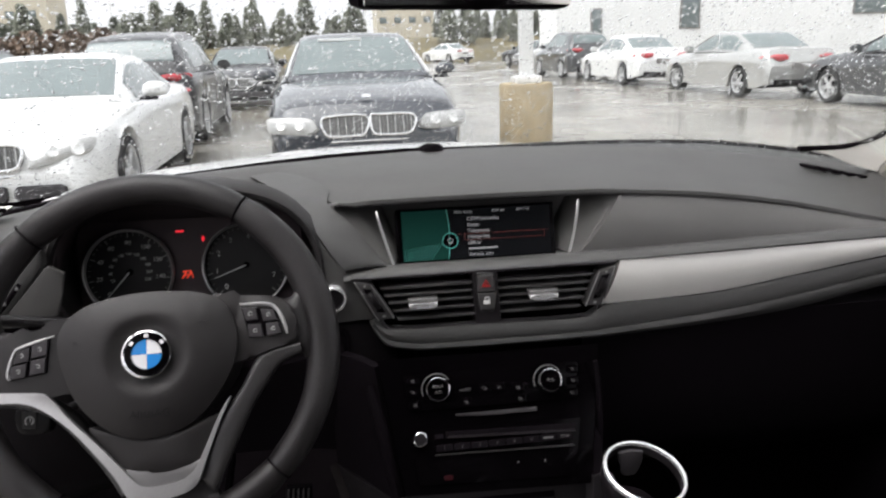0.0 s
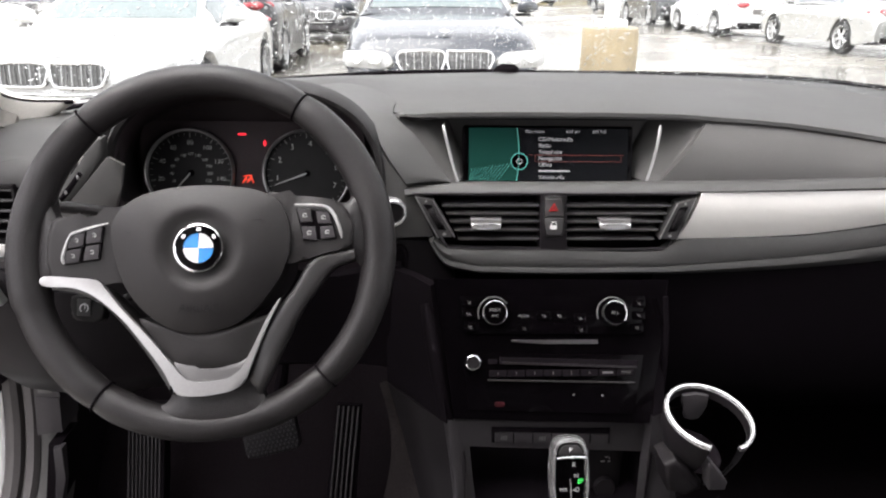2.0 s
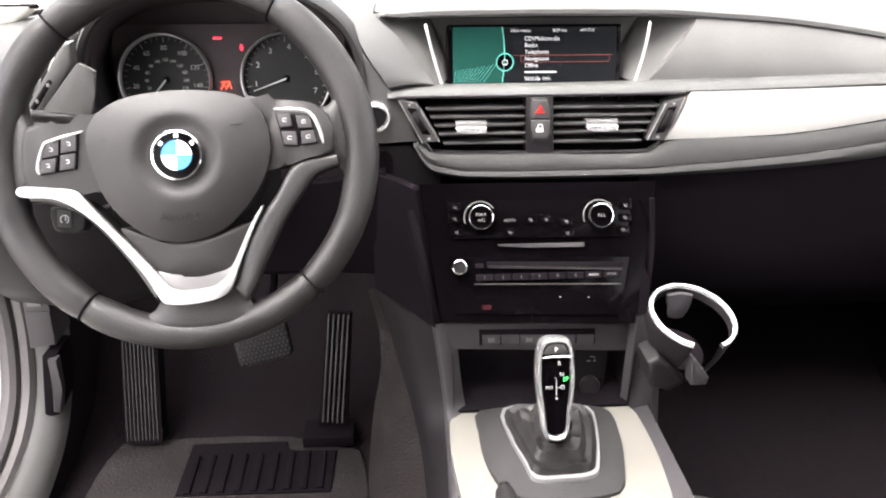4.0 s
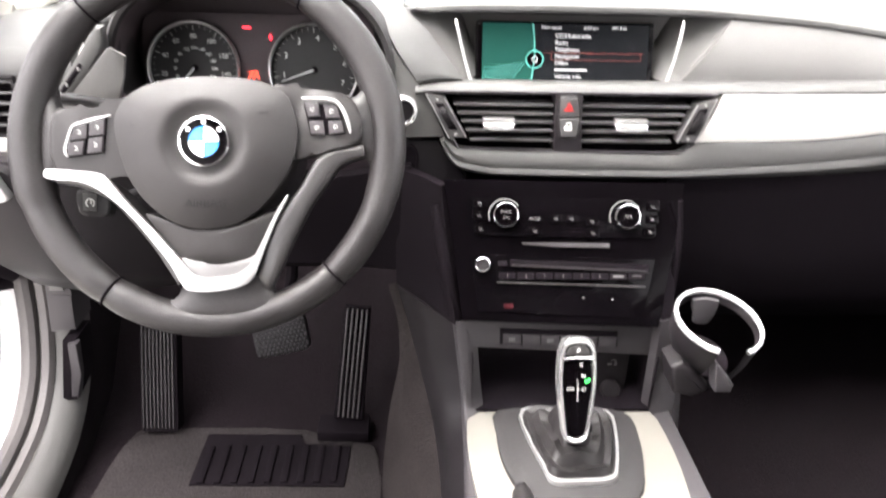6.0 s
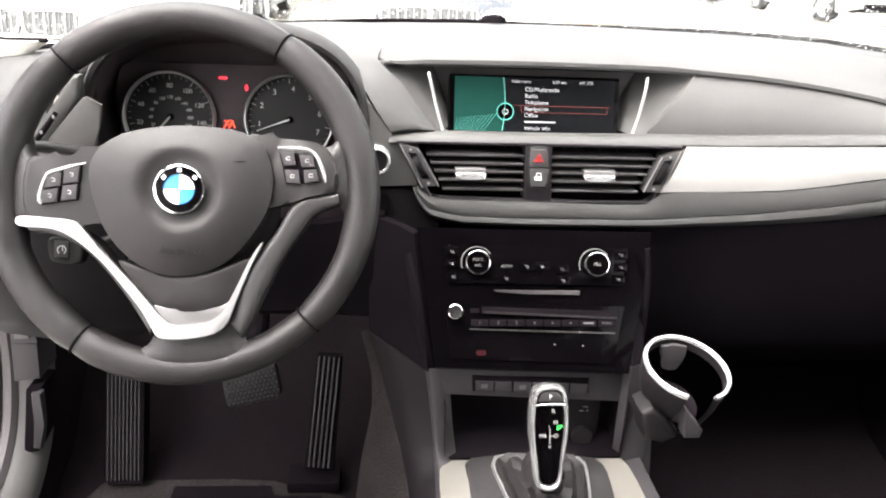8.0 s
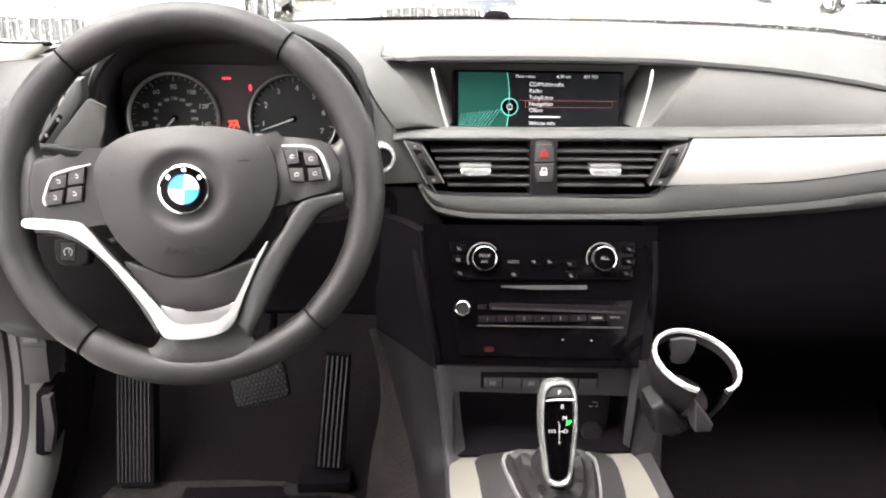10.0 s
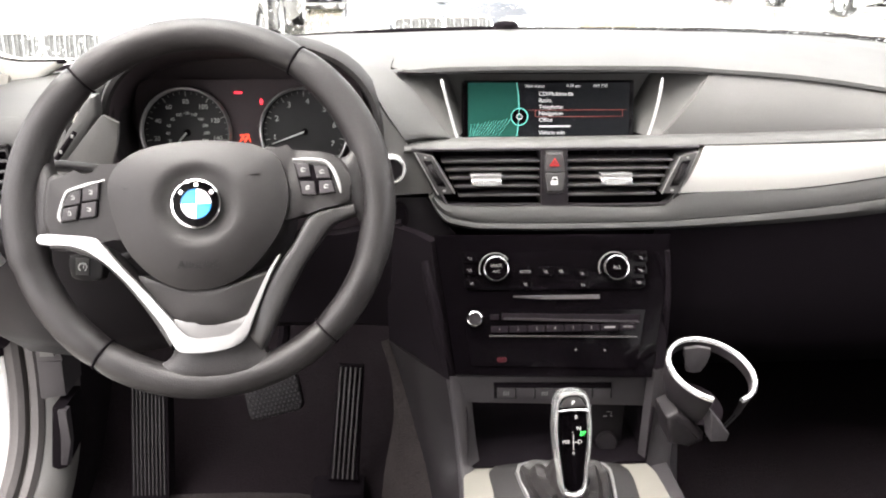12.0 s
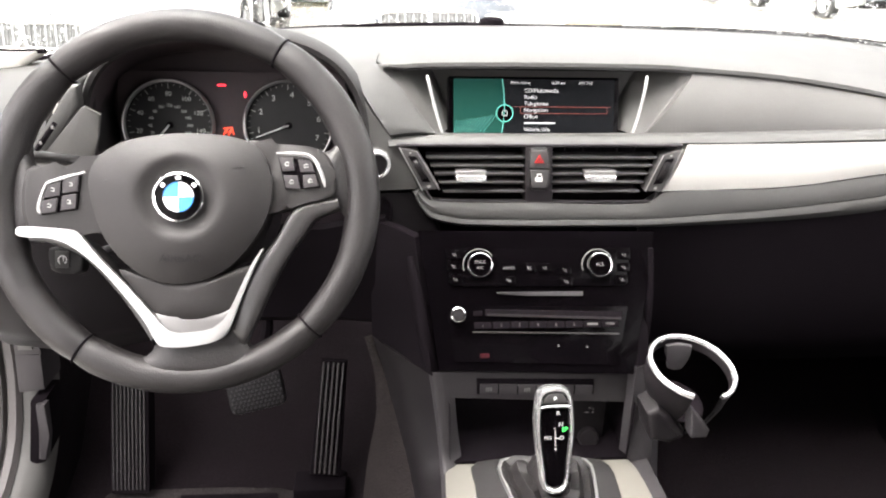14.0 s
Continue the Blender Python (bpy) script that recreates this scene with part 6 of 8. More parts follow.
loft(bm, [[GK @ Vector((x * s, y * s2, z)) for x, y in FACE_O] for s, s2, z in ((0.55, 0.80, -0.032), (0.85, 0.95, -0.027), (1.0, 0.995, -0.016), (1.04, 1.0, -0.008), (1.0, 0.99, -0.001), (0.91, 0.955, 0.0032), (0.82, 0.915, 0.0036), (0.76, 0.885, 0.0016), (0.74, 0.875, -0.003))], closed=True)
part("knob_shell", bm, KNOB_CHROME, gs, "bright chrome shell of the knob")
bm = bmesh.new()
dome(bm, [(x * 0.765, y * 0.885) for x, y in FACE_O], GK @ Matrix.Translation((0, 0, -0.001)), 0.0022, 3, 2.0, 0.004)
kf = part("knob_face", bm, GLOSS_BLACK, gs, "gloss black knob face with shift pattern")
bm = bmesh.new()
prism(bm, smooth_loop([(0.0, 0.0485), (0.0085, 0.0470), (0.0125, 0.0405), (0.0120, 0.0375), (0.0, 0.0388), (-0.0120, 0.0375), (-0.0125, 0.0405), (-0.0085, 0.0470)], 2), 0.003, GK @ Matrix.Translation((0, 0, 0.0030)), 0.0012)
pb = part("park_button", bm, ARM_GREY, gs, "dark grey park button")
bm = bmesh.new()
tube(bm, [GK @ Vector((x, 0.0348 - 4.0 * x * x, 0.0030)) for x in (-0.0150 + 0.0300 * k / 10 for k in range(11))], 0.0015, 8)
part("chrome_bar", bm, CHROME, gs, "bright bar under the park button")
writing("park_letter", "P", 0.0065, GK @ Matrix.Translation((0, 0.0428, 0.0034)), MARK, pb, "CENTER")
for text, x, y, s in (("R", 0.0035, 0.027, 0.0065), ("N", 0.0060, 0.015, 0.0065), ("D", 0.0070, 0.0005, 0.0065), ("M/S", -0.0078, 0.0010, 0.0052), ("+", 0.0, -0.0115, 0.007), ("-", -0.001, 0.0115, 0.007)):
    writing("shift_letter", text, s, GK @ Matrix.Translation((x, y, 0.0022)), PRINT_GREY, kf, "CENTER")
writing("shift_letter", "P", 0.0068, GK @ Matrix.Translation((0.0118, 0.0095, 0.0022)), GREEN_LAMP, kf, "CENTER")
bm = bmesh.new()
box(bm, (0.0085, 0.0108, 0.0022), (0.0016, 0.0018, 0.0003), 0, GK)
box(bm, (0.0085, 0.0080, 0.0022), (0.0016, 0.0018, 0.0003), 0, GK)
part("lit_mark", bm, GREEN_LAMP, kf)
bm = bmesh.new()
box(bm, (0.0, 0.0005, 0.0022), (0.0007, 0.017, 0.0002), 0, GK)
box(bm, (0.002, 0.0005, 0.0022), (0.006, 0.0007, 0.0002), 0, GK)
part("shift_line", bm, PRINT_GREY, kf)
bm = bmesh.new()
tube(bm, [(0.392, -0.02, 0.68), (0.391, -0.055, 0.735)], 0.011, 12)
part("shaft", bm, BLACK_MATT, gs)

# ---- cup holder clipped to the console ----
cup = thing("cup_holder", "black clip-on cup holder with a chrome ring beside the console", "cup holder")
CM = Matrix.Translation((0.5505, 0.012, 0.829)) @ Matrix.Rotation(radians(14), 4, "X") @ Matrix.Rotation(radians(6), 4, "Y")
R = 0.049
gap0, gap1 = 252, 292
bm = bmesh.new()
lathe(bm, [(R - 0.0026, 0.0), (R - 0.0018, 0.003), (R, 0.0036), (R + 0.0018, 0.0026), (R + 0.0026, -0.0005), (R + 0.0020, -0.0025), (R - 0.0024, -0.0018), (R - 0.0026, 0.0)], CM, 60, (gap1 - 360, gap0))
part("ring", bm, BRIGHT, cup, "bright chrome ring, open at one side")
bm = bmesh.new()
lathe(bm, [(R + 0.002, -0.0018), (R + 0.001, -0.020), (R - 0.008, -0.044), (R - 0.020, -0.066), (R - 0.024, -0.066), (R - 0.012, -0.044), (R - 0.003, -0.020), (R - 0.0022, -0.0018), (R + 0.002, -0.0018)], CM, 48, (165, gap0))
part("wall", bm, DARK_PLASTIC, cup, "dark grey curved plastic wall")
bm = bmesh.new()
lathe(bm, [(R + 0.002, -0.0018), (R + 0.001, -0.012), (R - 0.003, -0.012), (R - 0.0022, -0.0018), (R + 0.002, -0.0018)], CM, 40, (gap1 - 360 + 14, 165))
part("rear_band", bm, DARK_PLASTIC, cup, "slim dark band under the ring")
bm = bmesh.new()
lathe(bm, [(R + 0.002, -0.0018), (R + 0.001, -0.025), (R - 0.005, -0.055), (R - 0.018, -0.084), (R - 0.021, -0.084), (R - 0.008, -0.055), (R - 0.002, -0.025), (R - 0.0018, -0.0018), (R + 0.002, -0.0018)], CM, 10, (gap1 - 360, gap1 - 360 + 13))
part("arm", bm, TRAY_GREY, cup, "slim curved arm of the holder")
bm = bmesh.new()
lathe(bm, [(0, -0.058), (R - 0.016, -0.058), (R - 0.020, -0.070), (0, -0.072)], CM, 32)
part("cup_floor", bm, BLACK_MATT, cup)
bm = bmesh.new()
prism(bm, smooth_loop([(-0.016, 0.0), (0.016, 0.002), (0.014, -0.024), (0.008, -0.032), (-0.006, -0.031), (-0.009, -0.020)], 2), 0.005, CM @ Matrix.Translation((-0.001, 0.037, -0.006)) @ Matrix.Rotation(radians(78), 4, "X"), 0.002)
part("flap", bm, TRAY_GREY, cup, "grey sprung flap")
bm = bmesh.new()
prism(bm, [(0.5370, 0.802), (0.5640, 0.770), (0.5620, 0.760), (0.5440, 0.760)], 0.020, face(-0.030), 0.004, 3)
part("foot", bm, TRAY_GREY, cup, "wedge-shaped foot of the holder")
bm = bmesh.new()
prism(bm, [(0.4955, 0.783), (0.5080, 0.791), (0.5230, 0.780), (0.5430, 0.758), (0.5430, 0.750), (0.5260, 0.741), (0.5040, 0.747)], 0.040, face(-0.016), 0.009, 4)
part("bracket", bm, DARK_PLASTIC, cup, "dark bracket on the console's edge")

# ---- pedals and floor mat ----
bm = bmesh.new()
gp = thing("accelerator_pedal", "black ribbed accelerator pedal hinged on the floor", "pedal")
PM = axes((0.1040, 0.343, 0.530), (1, -0.10, -0.02), (0.10, 0.30, 1))
prism(bm, [(-0.026, -0.10), (0.026, -0.10), (0.021, 0.10), (-0.021, 0.10)], 0.012, PM, 0.004)
part("plate", bm, BLACK_MATT, gp)
for k in range(5):
    bm = bmesh.new()
    x = -0.0165 + 0.0082 * k
    box(bm, (x, 0, 0.001), (0.0026, 0.192, 0.006), 0.001, PM)
    part("rib", bm, SEAL, gp)
bm = bmesh.new()
box(bm, (0.088, 0.312, 0.418), (0.088, 0.05, 0.022), 0.005)
part("hinge_block", bm, BLACK_MATT, gp)
fr = thing("foot_rest", "black ribbed foot rest beside the pedals", "foot rest")
bm = bmesh.new()
RM = axes((-0.222, 0.345, 0.52), (1, 0, 0), (0, 0.42, 1))
prism(bm, rounded(0.062, 0.22, 0.006), 0.03, RM, 0.003)
part("plate", bm, BLACK_MATT, fr)
for k in range(9):
    bm = bmesh.new()
    box(bm, (-0.026 + 0.0062 * k, 0.0, 0.001), (0.0024, 0.205, 0.004), 0.0008, RM)
    part("rib", bm, TRAY_GREY, fr)
bp = thing("brake_pedal", "black rubber brake pedal with raised lozenge tread", "pedal")
bm = bmesh.new()
BM = axes((-0.012, 0.335, 0.590), (1, 0, 0.26), (-0.20, 0.35, 1))
prism(bm, rounded(0.092, 0.062, 0.012), 0.012, BM, 0.004)
part("pad", bm, DARK_PLASTIC, bp)
bm = bmesh.new()
for i in range(12):
    for j in range(8):
        box(bm, (-0.040 + 0.0072 * i + 0.0036 * (j % 2), -0.024 + 0.0068 * j, 0.001), (0.0038, 0.0038, 0.003), 0.0006, BM @ Matrix.Identity(4), 1)
part("tread", bm, TRAY_GREY, bp)
bm = bmesh.new()
tube(bm, [BM @ Vector((0, 0, -0.01)), (0.0, 0.42, 0.66), (0.0, 0.46, 0.80), (0.0, 0.42, 0.92)], 0.010, 8)
part("arm", bm, BLACK_MATT, bp)
fm = thing("floor_mat", "dark grey carpet floor mat lying in the driver's footwell", "floor mat")
bm = bmesh.new()
prism(bm, smooth_loop([(-0.285, 0.20), (-0.270, 0.30), (-0.230, 0.325), (0.020, 0.320), (0.050, 0.290), (0.115, 0.285), (0.150, 0.250), (0.165, 0.0), (0.150, -0.30), (-0.280, -0.30), (-0.290, 0.0)], 3), 0.006, flat(0.4075), 0.003)
part("mat_sheet", bm, MAT_PILE, fm)
mat_ = thing("floor_mat_plate", "black ridged heel plate lying on the floor mat", "heel plate")
bm = bmesh.new()
prism(bm, [(-0.142, 0.306), (0.016, 0.304), (0.024, 0.278), (0.102, 0.276), (0.098, 0.184), (-0.145, 0.190)], 0.004, flat(0.4110), 0.0015)
part("plate", bm, BLACK_MATT, mat_)
for k in range(9):
    bm = bmesh.new()
    x = -0.128 + 0.026 * k
    box(bm, (x, 0.232, 0.4125), (0.011, 0.084, 0.005), 0.002)
    part("ridge", bm, BLACK_MATT, mat_)
# bonnet latch and small side box on the kick panel
kb = thing("side_box", "dark grey side box and latch handle on the kick panel", "side box")
bm = bmesh.new()
prism(bm, [(-0.346, 0.695), (-0.309, 0.694), (-0.314, 0.633), (-0.353, 0.628)], 0.06, face(0.29), 0.003, 2)
part("box", bm, TRAY_GREY, kb)
bm = bmesh.new()
prism(bm, [(-0.343, 0.720), (-0.308, 0.719), (-0.306, 0.695), (-0.345, 0.695)], 0.06, face(0.288), 0.003, 2)
part("box_top", bm, TRAY_GREY, kb)
bm = bmesh.new()
prism(bm, [(-0.336, 0.716), (-0.315, 0.715), (-0.316, 0.705), (-0.337, 0.705)], 0.006, face(0.285), 0.0015)
part("catch", bm, PANEL_GREY, kb)
bm = bmesh.new()
prism(bm, [(-0.331, 0.622), (-0.312, 0.622), (-0.317, 0.564), (-0.330, 0.510), (-0.354, 0.504)], 0.06, face(0.275), 0.003, 2)
part("latch_recess", bm, BLACK_MATT, kb)
bm = bmesh.new()
prism(bm, [(-0.321, 0.620), (-0.306, 0.622), (-0.311, 0.564), (-0.322, 0.519), (-0.334, 0.521), (-0.325, 0.566)], 0.012, face(0.268), 0.0025, 2)
part("latch_handle", bm, TRAY_GREY, kb)

# ---- seats ----
def seat(x, name, label):
    s = thing(name, label, "car seat", "front seats", at=(x, 0, 0))
    bm = bmesh.new()
    rows = []
    for y, z, w in ((0.165, 0.60, 0.21), (0.180, 0.655, 0.225), (0.140, 0.682, 0.24), (0.02, 0.685, 0.25), (-0.15, 0.675, 0.255), (-0.40, 0.65, 0.255), (-0.52, 0.64, 0.25)):
        rows.append([(u * w, y - 0.24, z - 0.06 + 0.025 * abs(u) ** 3) for u in (-1, -0.85, -0.6, -0.2, 0.2, 0.6, 0.85, 1)])
    slab(bm, rows, (0, 0, -0.14))
    part("cushion", bm, SOFT_GREY, s, "charcoal leather seat cushion")
    bm = bmesh.new()
    rows = []
    for y, z, w in ((-0.66, 0.62, 0.25), (-0.70, 0.75, 0.26), (-0.82, 1.05, 0.25), (-0.93, 1.25, 0.20), (-0.98, 1.31, 0.15)):
        rows.append([(u * w, y - 0.06 + 0.05 * abs(u) ** 3, z) for u in (-1, -0.85, -0.6, -0.2, 0.2, 0.6, 0.85, 1)])
    slab(bm, rows, (0, -0.10, -0.02))
    part("backrest", bm, SOFT_GREY, s)
    bm = bmesh.new()
    box(bm, (0, -1.06, 1.44), (0.24, 0.10, 0.17), 0.04)
    part("headrest", bm, SOFT_GREY, s)
    bm = bmesh.new()
    box(bm, (0, -0.36, 0.47), (0.40, 0.44, 0.14), 0.02)
    part("base", bm, BLACK_MATT, s)
    return s


seat(0.0, "driver_seat", "charcoal leather front seat behind the wheel")
seat(2 * CX, "passenger_seat", "charcoal leather front seat beside the driver")
rb = thing("rear_bench", "dark leather rear bench seat", "car seat")
bm = bmesh.new()
box(bm, (CX, -1.62, 0.60), (1.36, 0.50, 0.24), 0.05)
part("cushion", bm, SOFT_GREY, rb)
bm = bmesh.new()
box(bm, (CX, -1.95, 0.92), (1.36, 0.16, 0.66), 0.05)
part("backrest", bm, SOFT_GREY, rb)

# ---- rear-view mirror ----
rv = thing("rear_view_mirror", "black rear-view mirror on the windscreen", "mirror")
bm = bmesh.new()
box(bm, (0, 0, 0), (0.25, 0.035, 0.07), 0.014, pose(0.343, 0.05, 1.402, 8, 0, 18))
lathe(bm, [(0, -0.014), (0.016, -0.012), (0.026, -0.004), (0.028, 0.006)], Matrix.Translation((0.352, 0.045, 1.377)) @ Matrix.Diagonal((1.2, 0.6, 0.8, 1)), 20)
part("case", bm, BLACK_MATT, rv)
bm = bmesh.new()
box(bm, (0, -0.018, 0), (0.235, 0.004, 0.058), 0.002, pose(0.343, 0.05, 1.402, 8, 0, 18))
part("glass", bm, CHROME, rv)
bm = bmesh.new()
tube(bm, [(0.345, 0.06, 1.405), (0.37, 0.09, 1.44), (CX, 0.13, 1.475)], 0.012, 10)
part("stem", bm, BLACK_MATT, rv)

# ---- open driver's door ----
door = thing("car_door", "white car door standing open, with dark trim and hinges", "car door")
door.matrix_world = pose(-0.53, 0.40, 0, 0, 0, -66)
bm = bmesh.new()
slab(bm, [[(-0.02 - 0.02 * math.sin(math.pi * k / 6), y, 0.36 + 0.72 * k / 6) for y in (0.02, -0.2, -0.5, -0.8, -1.06)] for k in range(7)], (0.03, 0, 0))
part("outer_skin", bm, WHITE_PAINT, door)
bm = bmesh.new()
box(bm, (0.07, 0.0, 0.72), (0.14, 0.05, 0.70), 0.012)
part("shut_face", bm, WHITE_PAINT, door, "white painted front edge of the door")
bm = bmesh.new()
slab(bm, [[(0.14 + 0.02 * math.sin(math.pi * k / 6), y, 0.42 + 0.62 * k / 6) for y in (-0.06, -0.3, -0.6, -0.85, -1.0)] for k in range(7)], (-0.04, 0, 0))
part("trim_panel", bm, FLANK, door, "dark grey door trim")
bm = bmesh.new()
tube(bm, [(0.04, 0.0, 1.04), (0.08, -0.35, 1.30), (0.10, -0.60, 1.48), (0.10, -0.95, 1.50), (0.06, -1.05, 1.06)], 0.022, 8)
part("window_frame", bm, BLACK_MATT, door)
for z in (0.56, 0.88):
    bm = bmesh.new()
    box(bm, (0.045, 0.05, z), (0.05, 0.09, 0.05), 0.01)
    part("hinge", bm, WHITE_PAINT, door)
bm = bmesh.new()
tube(bm, [(0.09, 0.10, 0.69), (0.09, 0.03, 0.69), (0.085, -0.01, 0.69)], 0.024, 10, flat=0.6)
part("check_strap", bm, BLACK_MATT, door, "black door check strap")
bm = bmesh.new()
tube(bm, [(0.11, 0.09, 0.72), (0.12, 0.05, 0.75), (0.12, 0.0, 0.72)], 0.026, 12)
part("cable_boot", bm, BLACK_MATT, door, "black rubber cable boot")

# ---- outside: the car park, which falls away a little to the front and side ----
LOT = Matrix.Rotation(radians(-0.75), 4, "X") @ Matrix.Rotation(radians(-0.8), 4, "Y")


def puddled():
    """Wet asphalt: stone grain, damp patches and shallow puddles that mirror the sky."""
    m = material("wet_asphalt", (0.26, 0.245, 0.215), 0.5, grain=0.35, grain_size=0.012, bump=0.3, mottle=0.25, mottle_size=1.6)
    n, l = m.node_tree.nodes, m.node_tree.links
    b = n["Principled BSDF"]
    co, t, r = n.new("ShaderNodeTexCoord"), n.new("ShaderNodeTexNoise"), n.new("ShaderNodeMapRange")
    t.inputs["Scale"].default_value, t.inputs["Detail"].default_value = 0.35, 4
    r.inputs["From Min"].default_value, r.inputs["From Max"].default_value = 0.42, 0.62
    r.inputs["To Min"].default_value, r.inputs["To Max"].default_value = 0.08, 0.30
    l.new(co.outputs["Object"], t.inputs["Vector"])
    l.new(t.outputs[0], r.inputs[0])
    l.new(r.outputs[0], b.inputs["Roughness"])
    return m


ASPHALT = puddled()
GRASS = material("damp_grass", (0.15, 0.125, 0.065), 0.9, grain=0.4, grain_size=0.15, bump=0.6, mottle=0.4, mottle_size=4.0)
# needle green paled to stand in for haze before the far trees
NEEDLES = material("hazy_conifer_needles", (0.150, 0.158, 0.122), 0.8, grain=0.3, grain_size=0.2, mottle=0.35, mottle_size=1.2, vary=0.3)
BARK = material("brown_bark", (0.09, 0.06, 0.04), 0.9, grain=0.3, grain_size=0.05, bump=0.6, mottle=0.2, mottle_size=0.4)
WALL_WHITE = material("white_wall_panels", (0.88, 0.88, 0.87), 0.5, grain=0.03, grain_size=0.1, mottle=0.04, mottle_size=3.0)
WALL_BEIGE = material("beige_wall", (0.55, 0.50, 0.40), 0.8, grain=0.05, grain_size=0.2, mottle=0.08, mottle_size=4.0)
ROOFING = material("grey_roofing", (0.20, 0.19, 0.18), 0.8, grain=0.1, grain_size=0.2, mottle=0.1, mottle_size=2.0)
CONCRETE = material("ochre_painted_concrete", (0.36, 0.285, 0.17), 0.6, grain=0.12, grain_size=0.02, bump=0.3, mottle=0.15, mottle_size=0.25)
POLE_WHITE = material("white_pole_paint", (0.80, 0.80, 0.79), 0.4, mottle=0.05, mottle_size=0.5, grain=0.04, grain_size=0.05)
# base lightened to paint in sky reflection on the opaque panes
CAR_GLASS = material("sky_grey_car_glass", (0.14, 0.172, 0.172), 0.10, mottle=0.1, mottle_size=0.5, spec=0.9)
TYRE = material("tyre_rubber", (0.018, 0.018, 0.018), 0.7, grain=0.2, grain_size=0.01, bump=0.3, mottle=0.2, mottle_size=0.1)
ALLOY = material("silver_alloy", (0.62, 0.62, 0.62), 0.35, metal=0.35, mottle=0.06, mottle_size=0.1)
LAMP_LENS = material("clear_headlamp_lens", (0.42, 0.42, 0.41), 0.08, mottle=0.15, mottle_size=0.06, coat=1.0)
# dark grille greyed to imitate glare washing over it
GRILLE = material("glare_pale_grille", (0.115, 0.115, 0.112), 0.5, grain=0.3, grain_size=0.01, bump=0.4, mottle=0.3, mottle_size=0.03)
LAMP_RING = material("headlamp_reflector", (0.78, 0.78, 0.76), 0.15, metal=0.5, mottle=0.1, mottle_size=0.03)
TAIL_RED = material("red_tail_lamp_lens", (0.42, 0.02, 0.03), 0.12, mottle=0.2, mottle_size=0.08, coat=1.0)
PAINT = {
    "white": WHITE_PAINT,
    "navy": material("wet_blue_black_paint", (0.030, 0.035, 0.046), 0.22, mottle=0.12, mottle_size=0.5, coat=0.7, grain=0.15, grain_size=0.02, bump=0.05),
    "black": material("wet_black_paint", (0.014, 0.014, 0.017), 0.28, mottle=0.12, mottle_size=0.5, coat=0.2, grain=0.15, grain_size=0.02, bump=0.05),
    "silver": material("silver_car_paint", (0.52, 0.52, 0.50), 0.25, metal=0.5, mottle=0.04, mottle_size=0.5, coat=0.8),
    "grey": material("dark_grey_car_paint", (0.07, 0.072, 0.075), 0.22, metal=0.4, mottle=0.06, mottle_size=0.5, coat=0.8),
}

bm = bmesh.new()
slab(bm, [[(x, y, 0) for x in (-900, -60, -20, 0, 20, 60, 900)] for y in (-400, -60, -20, 0, 20, 60, 900)], (0, 0, -0.1))
ground = part("ground", bm, ASPHALT, None)
ground.matrix_world = LOT
tagged(ground, "wet grey asphalt of the car park with rain puddles", "ground", kind="structure")
bm = bmesh.new()
rng = random.Random(11)
rows = []
for j, (y, z) in enumerate(((58, 0.0), (60, 0.12), (64, 0.9), (70, 1.7), (80, 2.0), (130, 2.2))):
    rows.append([(-120 + 10 * i, y + rng.uniform(-0.8, 0.8), z * rng.uniform(0.85, 1.15) - (0.05 if j == 0 else 0)) for i in range(25)])
loft(bm, rows)
bank = part("grass_bank", bm, GRASS, None)
bank.matrix_world = LOT
tagged(bank, "low bank of damp yellow-green grass behind the car park", "grass", kind="stuff")

